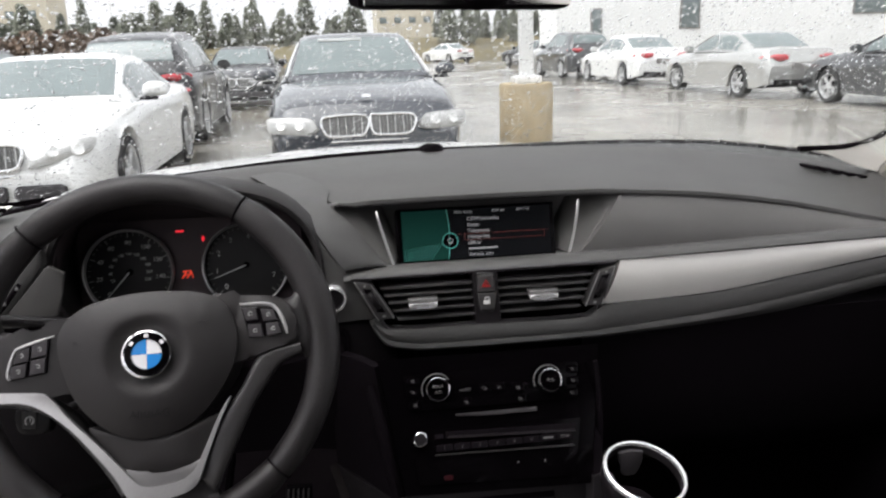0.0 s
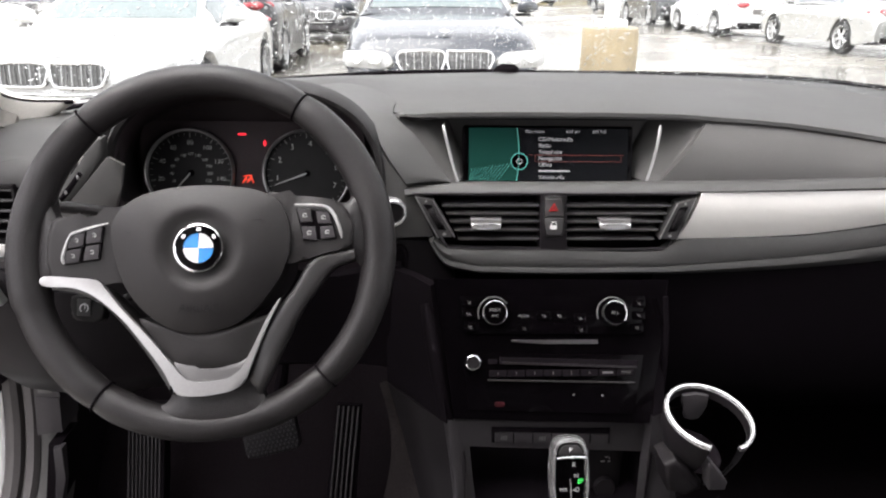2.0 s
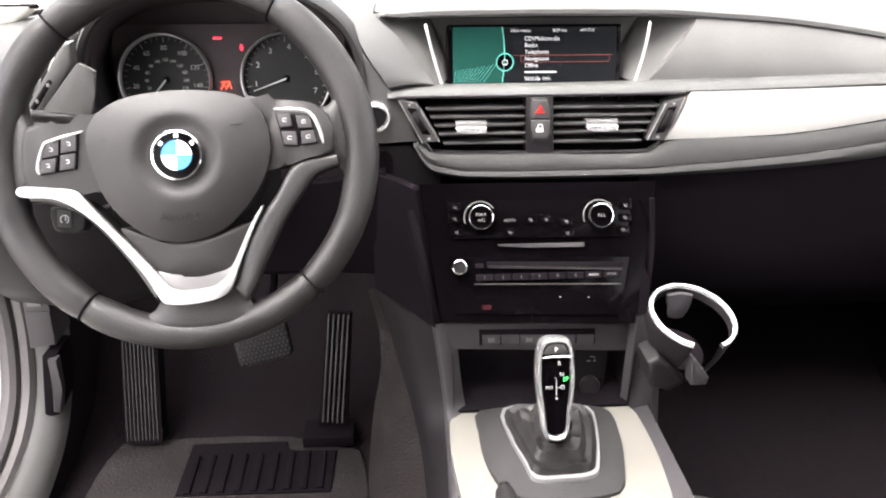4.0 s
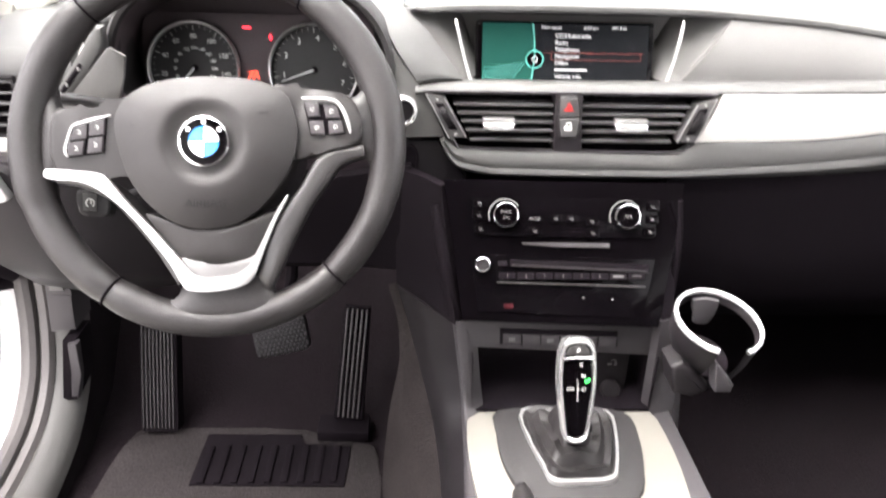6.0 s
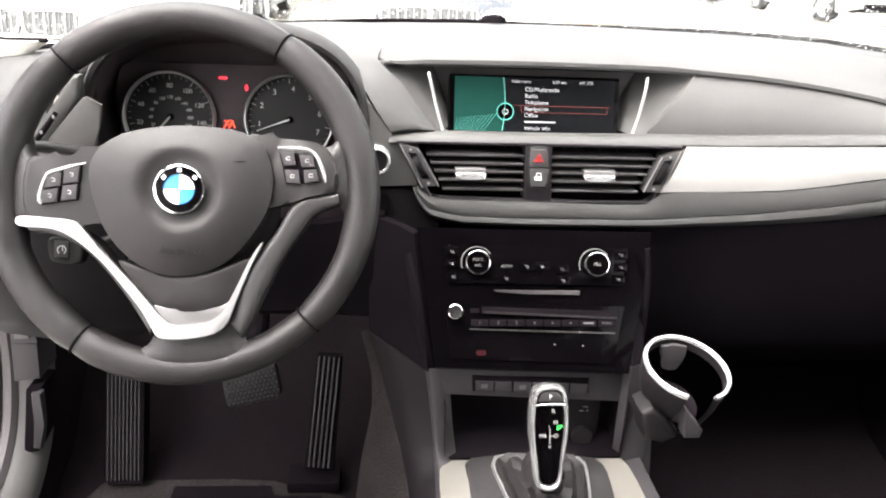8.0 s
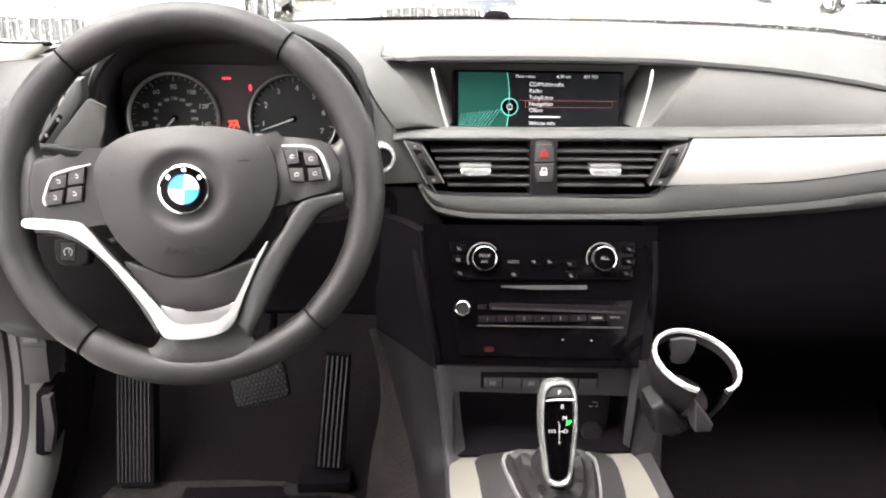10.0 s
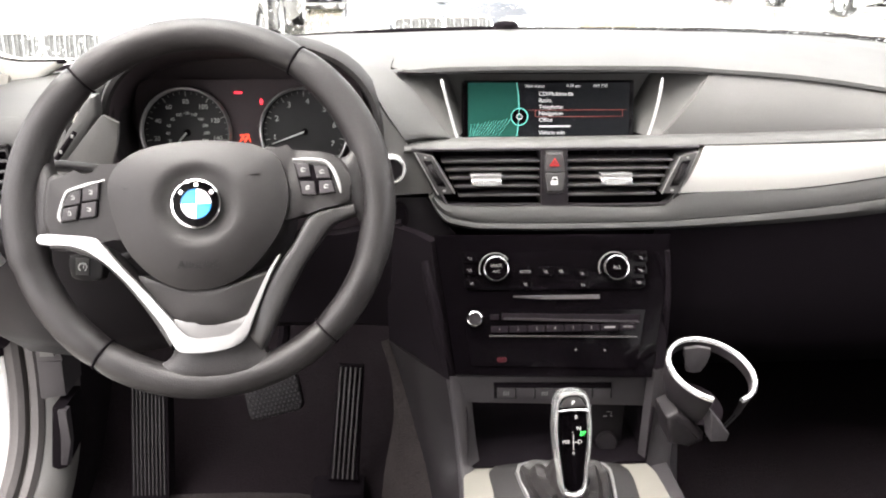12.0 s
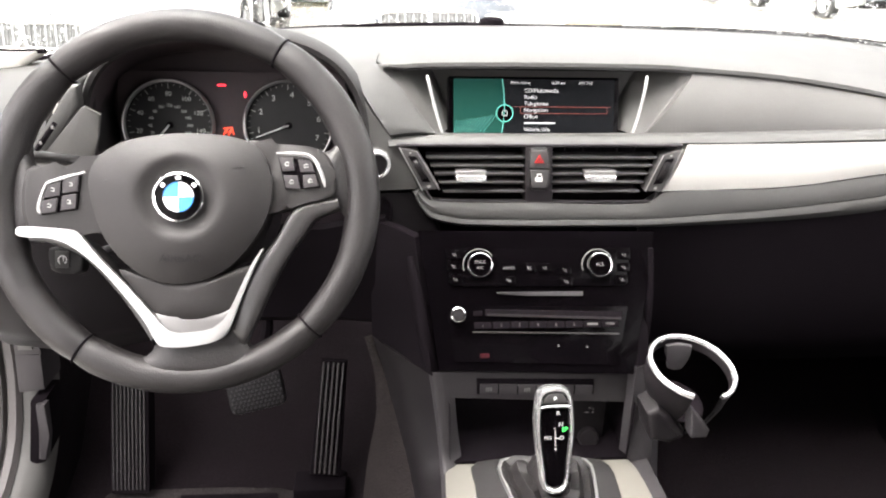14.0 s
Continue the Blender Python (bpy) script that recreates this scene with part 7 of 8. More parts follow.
# ---- parked cars ----
STYLES = {
    # stations from tail to nose: y, top of body at the middle, half width, shoulder height
    "sedan": dict(body=[(-2.45, 0.72, 0.78, 0.66), (-2.40, 0.98, 0.82, 0.88), (-2.25, 1.06, 0.88, 0.94), (-1.75, 1.07, 0.92, 0.96), (-0.9, 1.00, 0.93, 0.95), (0.3, 0.98, 0.93, 0.93), (0.95, 1.00, 0.925, 0.90), (1.6, 0.95, 0.92, 0.85), (2.15, 0.84, 0.88, 0.76), (2.40, 0.72, 0.80, 0.66), (2.47, 0.55, 0.74, 0.52)],
                  cabin=[(-1.75, 1.03), (-0.95, 1.39), (-0.40, 1.465), (0.15, 1.43), (1.05, 0.99)], pillars=(-1.05, -0.25), axles=(-1.47, 1.50), r=0.335),
    "limo": dict(body=[(-2.52, 0.72, 0.80, 0.66), (-2.46, 1.00, 0.84, 0.90), (-2.25, 1.08, 0.90, 0.96), (-1.75, 1.09, 0.94, 0.98), (-0.9, 1.02, 0.95, 0.97), (0.3, 1.00, 0.95, 0.95), (0.95, 1.03, 0.945, 0.93), (1.6, 0.99, 0.94, 0.88), (2.15, 0.90, 0.90, 0.80), (2.42, 0.80, 0.84, 0.70), (2.50, 0.58, 0.80, 0.55)],
                 cabin=[(-1.95, 1.05), (-1.1, 1.44), (-0.5, 1.49), (0.10, 1.47), (1.00, 1.02)], pillars=(-1.4, -0.4), axles=(-1.5, 1.52), r=0.345),
    "coupe": dict(body=[(-2.40, 0.70, 0.80, 0.64), (-2.34, 0.94, 0.84, 0.86), (-2.15, 1.00, 0.90, 0.90), (-1.65, 1.00, 0.93, 0.92), (-0.9, 0.95, 0.94, 0.90), (0.3, 0.94, 0.94, 0.89), (0.95, 0.96, 0.94, 0.86), (1.6, 0.92, 0.93, 0.82), (2.12, 0.82, 0.89, 0.74), (2.38, 0.70, 0.82, 0.64), (2.46, 0.52, 0.76, 0.50)],
                  cabin=[(-1.75, 0.98), (-0.95, 1.31), (-0.45, 1.365), (0.05, 1.345), (0.95, 0.95)], pillars=(-0.75,), axles=(-1.42, 1.44), r=0.345),
    "suv": dict(body=[(-2.28, 0.80, 0.80, 0.72), (-2.24, 1.04, 0.86, 0.96), (-2.10, 1.10, 0.92, 1.02), (-1.6, 1.08, 0.94, 1.04), (-0.9, 1.06, 0.94, 1.03), (0.3, 1.06, 0.94, 1.02), (0.95, 1.09, 0.94, 1.0), (1.5, 1.05, 0.93, 0.95), (2.0, 0.94, 0.90, 0.84), (2.22, 0.80, 0.82, 0.74), (2.30, 0.60, 0.78, 0.56)],
                cabin=[(-2.12, 1.08), (-1.75, 1.55), (-0.9, 1.67), (0.05, 1.65), (0.98, 1.08)], pillars=(-1.45, -0.35), axles=(-1.42, 1.40), r=0.36),
}


def wheel_part(r, w):
    bm = bmesh.new()
    lathe(bm, [(r * 0.70, -w / 2), (r * 0.93, -w / 2), (r, -w / 2 + 0.025), (r, w / 2 - 0.025), (r * 0.93, w / 2), (r * 0.70, w / 2)], Matrix.Rotation(radians(90), 4, "Y"), 32)
    return bm


def rim_part(r):
    """A five-double-spoke alloy rim whose face looks along +x."""
    bm = bmesh.new()
    m = Matrix.Rotation(radians(90), 4, "Y")
    lathe(bm, [(r * 0.71, 0.11), (r * 0.66, 0.10), (r * 0.64, 0.02), (r * 0.71, 0.0)], m, 32)
    lathe(bm, [(0, 0.095), (0.06, 0.095), (0.075, 0.06)], m, 16)
    for k in range(10):
        a = radians(72 * (k // 2) + (7 if k % 2 else -7))
        box(bm, (r * 0.36, 0, 0.078), (r * 0.62, 0.028, 0.022), 0.004, m @ Matrix.Rotation(a, 4, "Z"), 1)
    return bm


def make_car(style, paint, label, face_to_us=True):
    st = STYLES[style]
    body, cabin = st["body"], st["cabin"]
    car = thing("parked_car", label, "car", "parked cars")
    W, tall = body[5][2], cabin[2][1]
    arch = st["r"] + 0.055

    def shape(y):
        """Top, half width, shoulder and lower edge of the body at y; the lower edge rises over the wheels."""
        zt, w, zs = lerp(body, y)
        low = 0.22 + 0.10 * max(0.0, abs(y) - 2.05) / 0.4
        for a in st["axles"]:
            if abs(y - a) < arch:
                low = max(low, st["r"] + math.sqrt(arch * arch - (y - a) ** 2))
        return zt, w, zs, low

    def side(y):
        zt, w, zs, low = shape(y)
        zs = min(zs, zt - 0.015)
        keys = [(0, zt), (0.40 * w, zt - 0.003), (0.70 * w, zt - 0.016), (0.86 * w, (zt * 0.6 + zs * 0.4)), (0.935 * w, zs), (0.962 * w, zs - 0.05), (0.988 * w, zs - 0.13), (w, zs - 0.24)]
        keys = [(x, max(z, low + 0.004 * (9 - i))) for i, (x, z) in enumerate(keys)]
        bottom = keys[-1][1]
        keys += [(0.992 * w, bottom + (low - bottom) * 0.40), (0.982 * w, bottom + (low - bottom) * 0.75), (0.975 * w, low), (0.90 * w, low - 0.004)]
        return smooth_loop(keys, 2, False)

    ys = sorted(set([body[0][0] + (body[-1][0] - body[0][0]) * k / 44 for k in range(45)] + [a + arch * math.sin(radians(d)) for a in st["axles"] for d in (-90, -80, -68, -54, -38, -20, 0, 20, 38, 54, 68, 80, 90)]))
    rows = []
    for y in ys:
        half = side(y)
        rows.append([(-x, y, z) for x, z in half[::-1]] + [(x, y, z) for x, z in half[1:]])
    bm = bmesh.new()
    loft(bm, rows)
    for end in (rows[0], rows[-1]):
        bm.faces.new([bm.verts.new(p) for p in end])
    part("body", bm, PAINT[paint], car, angle=50)
    bm = bmesh.new()
    box(bm, (0, (body[0][0] + body[-1][0]) / 2, 0.40), (1.56 * W, body[-1][0] - body[0][0] - 0.55, 0.36), 0.03)
    part("underbody", bm, BLACK_MATT, car)

    # cabin: a painted shell with the panes a little proud of it
    prof = smooth_loop(cabin, 8, False)
    belt = min(cabin[0][1], cabin[-1][1]) - 0.06
    wb = 0.895 * W

    def cab(y, v):
        """A place on the cabin, v from 0 at the belt line to 1 at the roof's middle."""
        zt = lerp(prof, y)[0]
        k = max(0.0, (zt - belt) / (tall - belt))
        wr = wb * (0.95 - 0.21 * k) * (1 - 0.05 * max(0.0, -y - 0.6))
        keys = [(0, wb, belt), (0.22, wb - (wb - wr) * 0.40, belt + (zt - belt) * 0.46), (0.45, wr, zt - 0.075 * k - 0.004), (0.53, wr * 0.955, zt - 0.030 * k), (0.66, wr * 0.72, zt - 0.008 * k), (1, 0, zt + 0.004)]
        return lerp(keys, v)

    def sheet(y0, y1, v0, v1, s, lift, ny=18, nv=8):
        rows = []
        for i in range(ny + 1):
            y = y0 + (y1 - y0) * i / ny
            row = []
            for j in range(nv + 1):
                v = v0 + (v1 - v0) * j / nv
                x, z = cab(y, v)
                row.append((s * (x + lift * (1 - v)), y, z + lift * v))
            rows.append(row)
        return rows

    ends = (prof[0][0], prof[-1][0])
    bm = bmesh.new()
    for s in (-1, 1):
        loft(bm, sheet(ends[0], ends[1], 0, 1, s, 0.0, 40, 16))
    bmesh.ops.remove_doubles(bm, verts=bm.verts[:], dist=1e-4)
    part("cabin", bm, PAINT[paint], car)
    front, rear = cabin[-1][0], cabin[0][0]
    f_top, r_top = cabin[3][0] + 0.06, cabin[1][0] - 0.02
    for y0, y1, nm in ((f_top, front - 0.10, "windscreen"), (rear + 0.10, r_top, "rear_window")):
        bm = bmesh.new()
        grid = sheet(y0, y1, 0.55, 1, 1, 0.006, 14, 8)
        slab(bm, [r[:-1] + [(-x, y, z) for x, y, z in r[::-1]] for r in grid], (0, 0, 0.003))
        part(nm, bm, CAR_GLASS, car, "car window mirroring the grey sky, partly through its grey base colour")
    cuts = [rear + 0.50] + list(st["pillars"]) + [front - 0.38]
    for y0, y1 in zip(cuts, cuts[1:]):
        for s in (-1, 1):
            bm = bmesh.new()
            slab(bm, sheet(y0 + 0.035, y1 - 0.035, 0.09, 0.41, s, 0.006, 10, 6), (s * 0.003, 0, 0))
            part("side_window", bm, CAR_GLASS, car, "car window mirroring the grey sky, partly through its grey base colour")
    for s in (-1, 1):
        bm = bmesh.new()
        tube(bm, [(s * (cab(y, 0.475)[0] + 0.006), y, cab(y, 0.475)[1] + 0.008) for y in (f_top + (front - 0.06 - f_top) * k / 8 for k in range(9))], 0.020, 6)
        # silver on the limo paints the sky's reflection along its pillars
        part("pillar", bm, ALLOY if style == "limo" else PAINT[paint], car)
        bm = bmesh.new()
        tube(bm, [(s * (cab(y, 0.04)[0] + 0.008), y, cab(y, 0.04)[1]) for y in (cuts[0] + (cuts[-1] - cuts[0]) * k / 10 for k in range(11))], 0.008, 6)
        part("belt_strip", bm, CHROME if style == "limo" else TRAY_GREY, car)
    # wheels in their arches
    for y in st["axles"]:
        for s in (-1, 1):
            wh = part("wheel", wheel_part(st["r"], 0.21), TYRE, car, "black tyre on a silver alloy rim")
            wh.location = (s * (W - 0.125), y, st["r"])
            rm = part("rim", rim_part(st["r"]), ALLOY, wh)
            rm.matrix_basis = Matrix.Rotation(0 if s > 0 else math.pi, 4, "Z")
    # mirrors
    for s in (-1, 1):
        bm = bmesh.new()
        dome(bm, smooth_loop([(-0.10, -0.055), (-0.105, 0.03), (-0.05, 0.075), (0.06, 0.07), (0.11, 0.02), (0.10, -0.05)], 3), Matrix.Translation((s * (W + 0.075), cabin[-1][0] - 0.36, body[5][1] + 0.075)) @ axes((0, 0, 0), (-1, 0, 0), (0, 0, 1)), 0.055, 4, 2.2, 0.05)
        mir = part("door_mirror", bm, PAINT[paint], car)
        bm = bmesh.new()
        box(bm, (s * (W + 0.02), cabin[-1][0] - 0.34, body[5][1] - 0.005), (0.17, 0.07, 0.035), 0.012)
        part("mirror_foot", bm, BLACK_MATT, mir)
    # nose: twin grille, lamps, intakes
    yn = body[-1][0]
    zk = 0.64 if style != "suv" else 0.78
    G = axes((0, yn - 0.045, zk), (-1, 0, 0), (0, -0.22, 1))
    for s in (-1, 1):
        o = smooth_loop(moved([(0.205, 0.085), (0.195, -0.06), (0.12, -0.09), (-0.13, -0.09), (-0.195, -0.02), (-0.20, 0.06), (-0.12, 0.09)] if s < 0 else [(-0.205, 0.085), (-0.12, 0.09), (0.12, 0.09), (0.20, 0.06), (0.195, -0.02), (0.13, -0.09), (-0.12, -0.09), (-0.195, -0.06)], s * 0.225, 0), 3)
        bm = bmesh.new()
        prism(bm, o, 0.05, G @ Matrix.Translation((0, 0, 0.045)))
        kg = part("grille", bm, GRILLE, car, "kidney-shaped grille in a chrome frame, greyed as by glare")
        bm = bmesh.new()
        tube(bm, [G @ Vector((x, y, 0.05)) for x, y in o], 0.013, 8, closed=True, up=(0, 1, 0))
        part("grille_frame", bm, CHROME, kg)
        for k in range(10):
            bm = bmesh.new()
            box(bm, (s * 0.225 + (k - 4.5) * 0.036, 0, 0.048), (0.006, 0.150, 0.02), 0.002, G, 1)
            part("grille_bar", bm, ALLOY if k % 2 else PANEL_SILVER, kg)
        H = Matrix.Translation((s * 0.685, yn - (0.06 if style == "limo" else 0.12), zk + 0.01)) @ Matrix.Rotation(radians(-s * (17 if style == "limo" else 26)), 4, "Z") @ axes((0, 0, 0), (-1, 0, 0), (0, -0.35, 1))
        ho = smooth_loop([(-0.23, -0.02), (-0.18, 0.065), (0.0, 0.085), (0.18, 0.085), (0.24, 0.06), (0.21, -0.045), (0.08, -0.07), (-0.14, -0.07)], 3)
        if style != "limo":
            ho = smooth_loop([(-0.26, -0.085), (-0.20, -0.015), (-0.05, 0.050), (0.14, 0.095), (0.23, 0.085), (0.20, 0.005), (0.08, -0.055), (-0.12, -0.085)], 3)
        ho = [(x * -s, y) for x, y in ho][:: -1 if s > 0 else 1]
        bm = bmesh.new()
        dome(bm, ho, H @ Matrix.Translation((0, 0, 0.03)), 0.035, 3, 2.0, 0.08)
        hl = part("headlamp", bm, LAMP_LENS, car, "clear headlamp with twin round reflectors")
        for dx in (-0.09, 0.085):
            bm = bmesh.new()
            lathe(bm, [(0.0, 0.070), (0.025, 0.068), (0.036, 0.074), (0.046, 0.070), (0.052, 0.058)], H @ Matrix.Translation((dx, 0.0, 0.0)), 24)
            part("reflector", bm, LAMP_RING, hl)
        bm = bmesh.new()
        prism(bm, moved(rounded(0.36, 0.11, 0.04), s * 0.53, -0.27), 0.05, G @ Matrix.Translation((0, 0, 0.055)), 0.01)
        part("air_intake", bm, TRAY_GREY, car)
    bm = bmesh.new()
    tube(bm, [(x, yn + 0.005 - 0.20 * (abs(x) / 0.85) ** 3, 0.505) for x in (-0.84 + 1.68 * k / 20 for k in range(21))], 0.011, 8)
    part("bumper_strip", bm, CHROME, car, "thin chrome bumper strip")
    bm = bmesh.new()
    prism(bm, moved(rounded(0.60, 0.12, 0.03), 0, -0.27), 0.05, G @ Matrix.Translation((0, 0, 0.06)), 0.01)
    part("air_intake", bm, TRAY_GREY, car)
    bm = bmesh.new()
    lathe(bm, [(0, 0.004), (0.038, 0.003), (0.042, 0)], axes((0, yn - 0.19, body[-2][1] + 0.105 if style == "limo" else body[-2][1] + 0.09), (1, 0, 0), (0, -1, 0.25)), 20)
    part("badge", bm, ALLOY, car)
    # tail: lamps, plate field, bumper
    yt = body[0][0]
    for s in (-1, 1):
        T = Matrix.Translation((s * 0.64, yt + 0.07, 0.86 if style != "suv" else 1.0)) @ Matrix.Rotation(radians(s * 30), 4, "Z") @ axes((0, 0, 0), (1, 0, 0), (0, 0.12, 1)) @ Matrix.Scale(1.25, 4)
        bm = bmesh.new()
        dome(bm, smooth_loop([(-0.24, 0.015), (-0.12, 0.050), (0.12, 0.060), (0.22, 0.040), (0.20, -0.030), (0.05, -0.050), (-0.06, -0.015), (-0.20, -0.012)], 3), T @ Matrix.Translation((0, 0, 0.0)), 0.04, 3, 2.0, 0.06)
        part("tail_lamp", bm, TAIL_RED, car, "red tail lamp")
    bm = bmesh.new()
    box(bm, (0, yt - 0.005, 0.70), (0.52, 0.03, 0.14), 0.01)
    part("plate_field", bm, ROOFING, car)
    bm = bmesh.new()
    box(bm, (0, yt - 0.01, 0.34), (1.3, 0.06, 0.14), 0.03)
    part("rear_skirt", bm, BLACK_MATT, car)
    return car


def park(car, x, y, turn=0.0):
    car.matrix_world = LOT @ pose(x, y, 0.0, 0, 0, turn)
    return car


limo = park(make_car("limo", "navy", "wet blue-black saloon with chrome grille, parked nose to nose"), 0.60, 8.55, 180)
coupe = park(make_car("coupe", "white", "white two-door coupe with dark grille, parked beside the saloon"), -2.42, 7.50, 180)
bm = bmesh.new()
box(bm, (0.16, 0.235, 1.437), (0.50, 0.05, 0.03), 0.006, None)
part("sun_strip", bm, POLE_WHITE, limo, "white strip behind the top of the windscreen")
suv = park(make_car("suv", "black", "black off-roader with red tail lamps, seen from behind"), -2.55, 12.9, 0)
sedan_b = park(make_car("sedan", "black", "black saloon facing the car park lane"), -1.75, 19.6, 180)
sedan_s = park(make_car("sedan", "silver", "silver saloon with red tail lamps in the far row"), 10.25, 16.3, 0)
sedan_w = park(make_car("sedan", "white", "white saloon with red tail lamps in the far row"), 9.95, 22.2, 0)
park(make_car("suv", "grey", "dark grey off-roader in the far row"), 9.9, 27.8, 0)
sedan_g = park(make_car("sedan", "grey", "dark grey saloon at the end of the far row"), 10.85, 11.1, 0)
for src, x, y, a in ((sedan_w, 10.0, 58.0, 25), (sedan_g, 13.0, 44.0, 20), (sedan_s, 12.6, 37.5, 100), (sedan_b, -6.0, 27.0, 180), (suv, -9.5, 22.0, 180), (sedan_b, -5.2, 19.5, 180), (sedan_w, -5.6, 7.8, 180)):
    park(copy_thing(src, Matrix.Identity(4)), x, y, a)

# ---- lamp post on a round concrete foot ----
post = thing("lamp_post", "white lamp post on an ochre concrete foot", "lamp post")
post.matrix_world = LOT @ pose(2.98, 9.35, 0)
bm = bmesh.new()
lathe(bm, [(0, 0.0), (0.37, 0.0), (0.37, 0.76), (0.35, 0.79), (0, 0.79)], Matrix.Identity(4), 32)
part("foot", bm, CONCRETE, post, "ochre painted concrete foot")
bm = bmesh.new()
box(bm, (0, 0, 0.84), (0.36, 0.36, 0.10), 0.02)
part("base_cover", bm, POLE_WHITE, post)
bm = bmesh.new()
box(bm, (0, 0, 4.2), (0.175, 0.175, 6.7), 0.025)
part("shaft", bm, POLE_WHITE, post, "white square shaft")
bm = bmesh.new()
box(bm, (0, -0.5, 7.5), (0.35, 0.9, 0.16), 0.03)
part("lantern", bm, POLE_WHITE, post)

# ---- buildings ----
def building(name, label, x, y, w, d, h, mat, wins, turn=0.0):
    b = thing(name, label, "building")
    b.matrix_world = LOT @ pose(x, y, -0.3, 0, 0, turn)
    bm = bmesh.new()
    box(bm, (0, 0, h / 2), (w, d, h), 0.02)
    part("wall", bm, mat, b)
    bm = bmesh.new()
    box(bm, (0, 0, h + 0.15), (w + 0.5, d + 0.5, 0.3), 0.03)
    part("roof", bm, ROOFING, b)
    for wx, wz, ww, wh in wins:
        bm = bmesh.new()
        box(bm, (wx, -d / 2 - 0.02, wz), (ww + 0.16, 0.10, wh + 0.16), 0.02)
        win = part("window", bm, ROOFING, b, "dark window in a grey frame")
        bm = bmesh.new()
        box(bm, (wx, -d / 2 - 0.075, wz), (ww, 0.02, wh), 0.004)
        part("pane", bm, CAR_GLASS, win)
    return b


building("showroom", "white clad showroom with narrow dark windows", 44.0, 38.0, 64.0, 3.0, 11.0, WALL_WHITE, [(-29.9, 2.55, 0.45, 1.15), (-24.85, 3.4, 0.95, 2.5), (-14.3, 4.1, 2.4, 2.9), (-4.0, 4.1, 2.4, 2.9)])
building("office_block", "beige flat-roofed building behind the trees", 16.6, 150.0, 11.0, 10.0, 10.0, WALL_BEIGE, [(-4.2 + 2.8 * (k % 4), 6.5 + 2.6 * (k // 4), 1.2, 1.0) for k in range(4)])
building("distant_house", "pale beige block on the far slope", -66.0, 170.0, 26.0, 12.0, 15.0, WALL_BEIGE, [(-10 + 4 * (k % 6), 10.5 + 2.8 * (k // 6), 1.6, 1.3) for k in range(6)])


# ---- conifers along the far edge ----
def conifer(h, seed):
    r = random.Random(seed)
    t = thing("conifer", "tall conifer in the hedge line, its green paled as by haze", "tree", "conifers")
    bm = bmesh.new()
    lathe(bm, [(0.22, 0), (0.14, h * 0.4), (0.03, h * 0.96)], Matrix.Identity(4), 7)
    part("trunk", bm, BARK, t)
    verts, faces = [], []
    for k in range(650):
        f = r.random() ** 0.85
        z = h * (0.10 + 0.90 * f)
        reach = h * 0.30 * (1 - f) ** 0.6 * r.uniform(0.45, 1.15) + 0.08
        a = r.uniform(0, 2 * math.pi)
        c = Vector((math.cos(a) * reach * r.uniform(0.5, 1), math.sin(a) * reach * r.uniform(0.5, 1), z))
        out = Vector((math.cos(a), math.sin(a), r.uniform(-0.5, 0.35))).normalized()
        side = out.cross(Vector((0, 0, 1))).normalized()
        ln, wd = h * r.uniform(0.05, 0.10), h * r.uniform(0.02, 0.045)
        b = len(verts)
        verts += [tuple(c - side * wd), tuple(c + out * ln), tuple(c + side * wd), tuple(c - out * ln * 0.6), tuple(c + Vector((0, 0, wd)))]
        faces += [(b, b + 1, b + 4), (b + 1, b + 2, b + 4), (b + 2, b + 3, b + 4), (b + 3, b, b + 4), (b, b + 3, b + 2, b + 1)]
    me = bpy.data.meshes.new("crown")
    me.from_pydata(verts, [], faces)
    me.materials.append(NEEDLES)
    ob = new("crown", me)
    ob.parent = t
    return t


kinds = [conifer(h, s) for h, s in ((6.4, 1), (5.2, 2), (7.2, 3), (4.6, 4))]
rng = random.Random(5)
spots = []
x = -75.0
while x < 34.0:
    y = rng.uniform(68, 82)
    if not 5.0 < x < 11.6:                   # a gap in the row
        spots.append((x, y))
    x += rng.uniform(0.32, 0.80)
for i, (x, y) in enumerate(spots):
    k = kinds[i] if i < 4 else copy_thing(kinds[rng.randrange(4)], Matrix.Identity(4))
    k.matrix_world = LOT @ pose(x, y, 1.2, 0, 0, rng.uniform(0, 360)) @ Matrix.Diagonal((*[rng.uniform(0.40, 0.72)] * 2, rng.uniform(0.38, 0.76), 1))


# ---- brown shrubs on the bank and slim masts beyond ----
SHRUB = material("red_brown_autumn_leaves", (0.20, 0.145, 0.11), 0.8, grain=0.3, grain_size=0.1, mottle=0.35, mottle_size=0.8, vary=0.35)


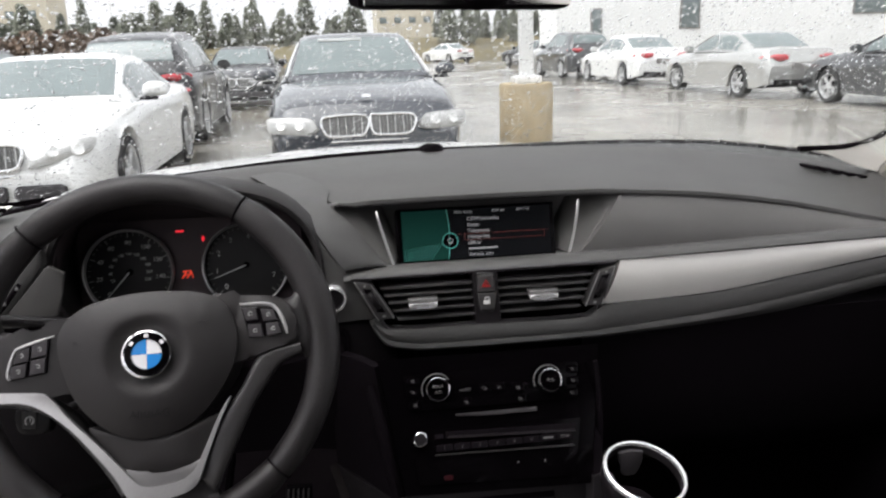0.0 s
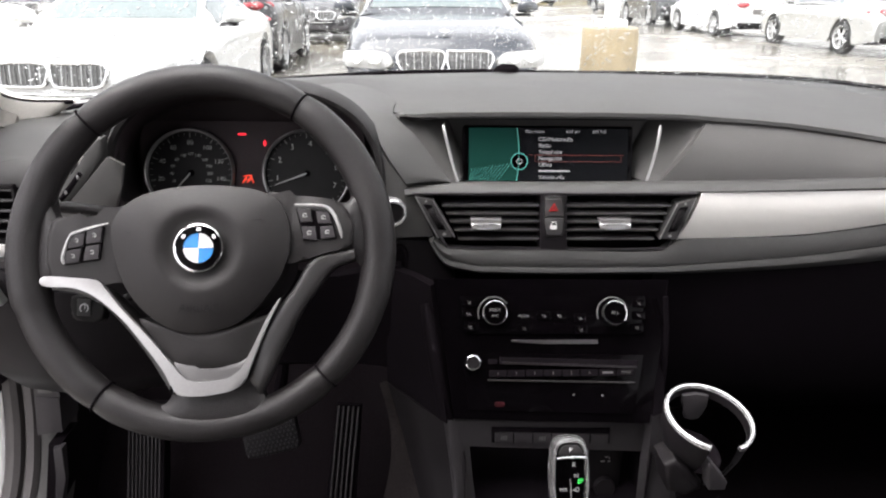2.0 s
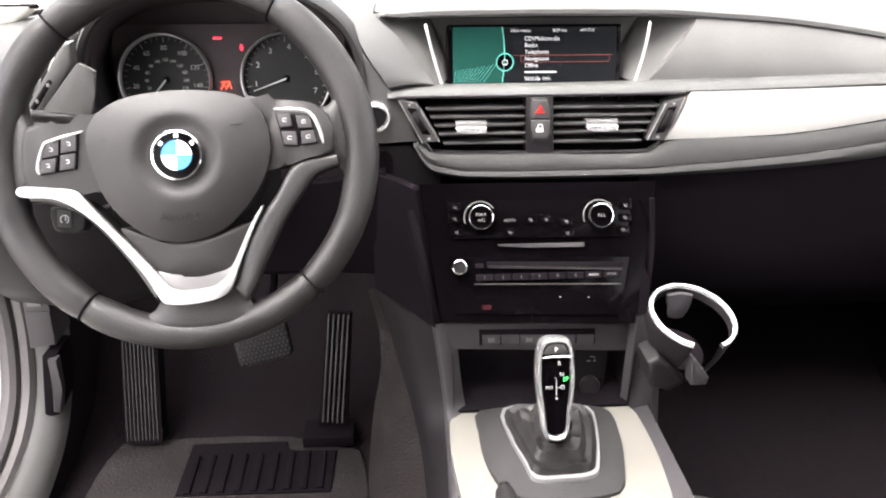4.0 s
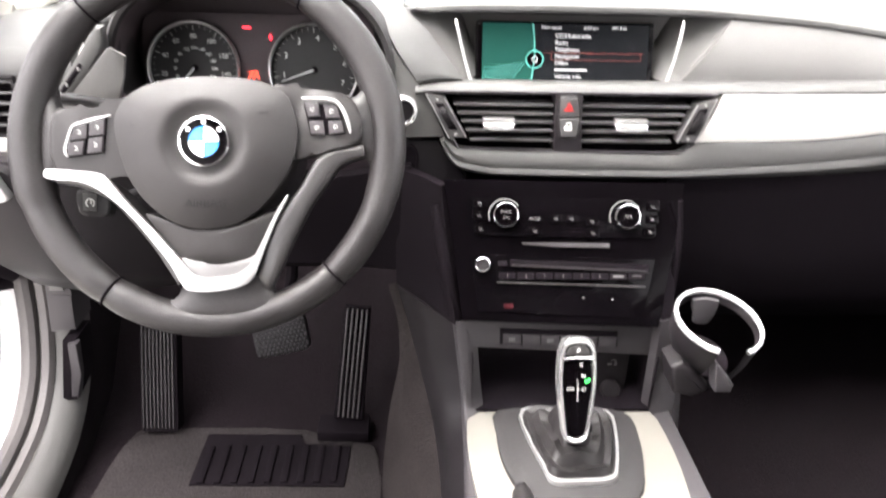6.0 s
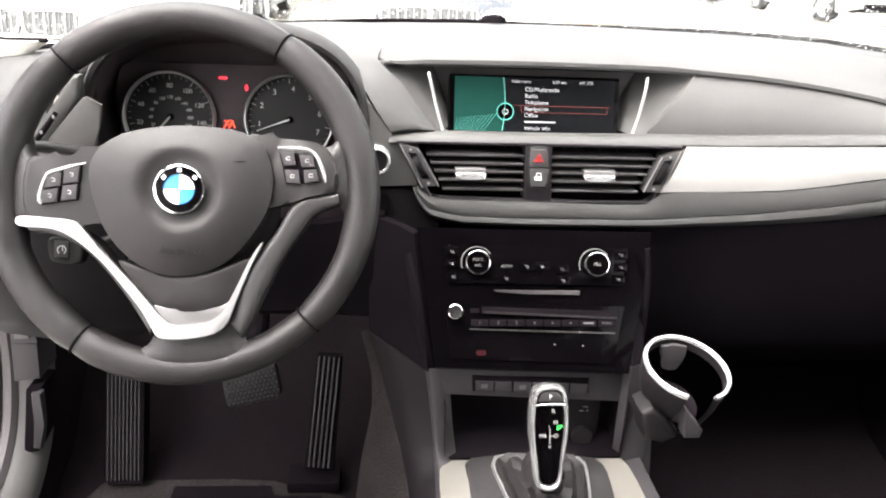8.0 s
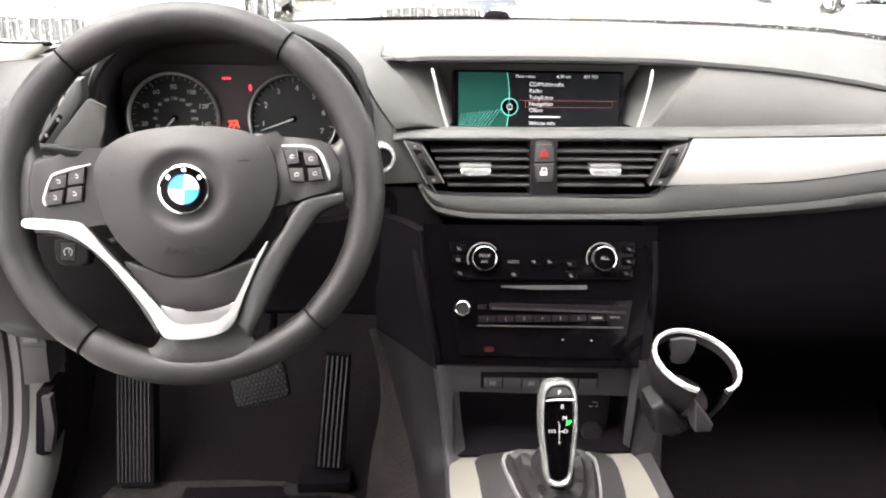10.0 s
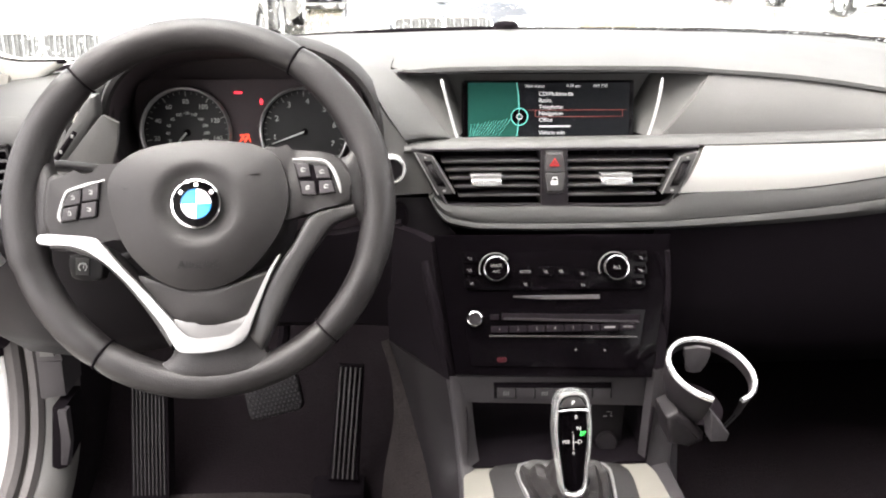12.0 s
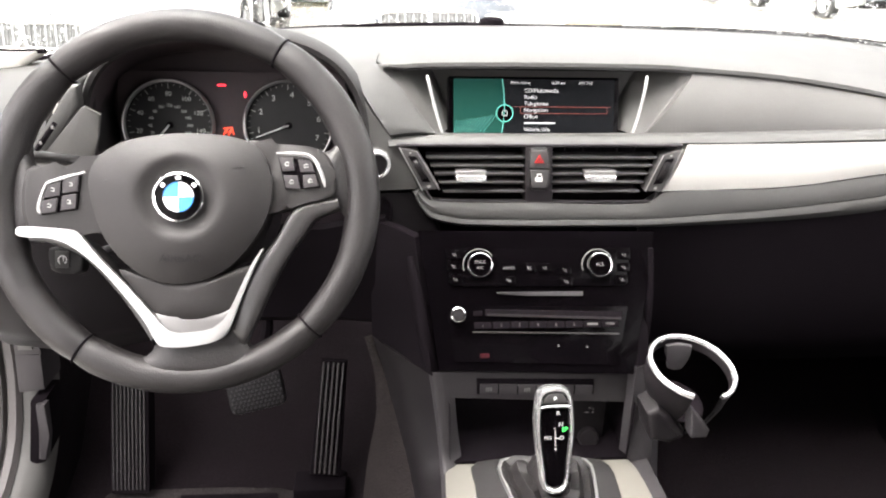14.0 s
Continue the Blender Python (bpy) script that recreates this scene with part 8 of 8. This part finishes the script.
def shrub(seed):
    """A rounded, gappy bush: a few bare stems and many small leaf tufts."""
    r = random.Random(seed)
    t = thing("shrub", "red-brown autumn shrub on the grass bank", "shrub", "shrubs")
    bm = bmesh.new()
    for k in range(6):
        a = r.uniform(0, 6.28)
        tube(bm, [(0, 0, 0), (0.3 * math.cos(a), 0.3 * math.sin(a), 0.7), (0.7 * math.cos(a), 0.7 * math.sin(a), 1.5)], [0.05, 0.035, 0.012], 5)
    part("stem", bm, BARK, t)
    verts, faces = [], []
    for k in range(420):
        a, h = r.uniform(0, 6.28), r.random()
        rad = 1.25 * math.sin(math.pi * (0.12 + 0.80 * h)) * r.uniform(0.35, 1.1)
        c = Vector((rad * math.cos(a), rad * math.sin(a), 0.2 + 1.9 * h))
        d1, d2 = (Vector((r.uniform(-1, 1), r.uniform(-1, 1), r.uniform(-1, 1))) * 0.16 for j in range(2))
        b = len(verts)
        verts += [tuple(c - d1), tuple(c + d2), tuple(c + d1), tuple(c - d2)]
        faces.append((b, b + 1, b + 2, b + 3))
    me = bpy.data.meshes.new("crown")
    me.from_pydata(verts, [], faces)
    me.materials.append(SHRUB)
    ob = new("crown", me)
    ob.parent = t
    return t


bushes = [shrub(s) for s in (21, 22, 23)]
rng = random.Random(8)
for i in range(20):
    k = bushes[i] if i < 3 else copy_thing(bushes[i % 3], Matrix.Identity(4))
    k.matrix_world = LOT @ pose(-31.0 + 0.75 * i + rng.uniform(-0.4, 0.4), rng.uniform(66, 71), 1.1, 0, 0, rng.uniform(0, 360)) @ Matrix.Scale(rng.uniform(0.7, 1.25), 4)


def mast(x, y, h):
    m = thing("mast", "slim pale metal mast beyond the trees", "mast", "masts")
    bm = bmesh.new()
    lathe(bm, [(0.16, 0), (0.16, 0.5), (0.075, 0.55), (0.05, h)], Matrix.Identity(4), 10)
    part("pole", bm, POLE_WHITE, m)
    bm = bmesh.new()
    lathe(bm, [(0.0, h + 0.12), (0.08, h + 0.08), (0.10, h), (0.05, h - 0.02)], Matrix.Identity(4), 12)
    part("cap", bm, POLE_WHITE, m)
    m.matrix_world = LOT @ pose(x, y, 1.9)


for x, y, h in ((-24.5, 98.0, 16.0), (-19.4, 98.0, 15.0), (4.3, 98.0, 16.0), (6.3, 98.0, 15.5)):
    mast(x, y, h)
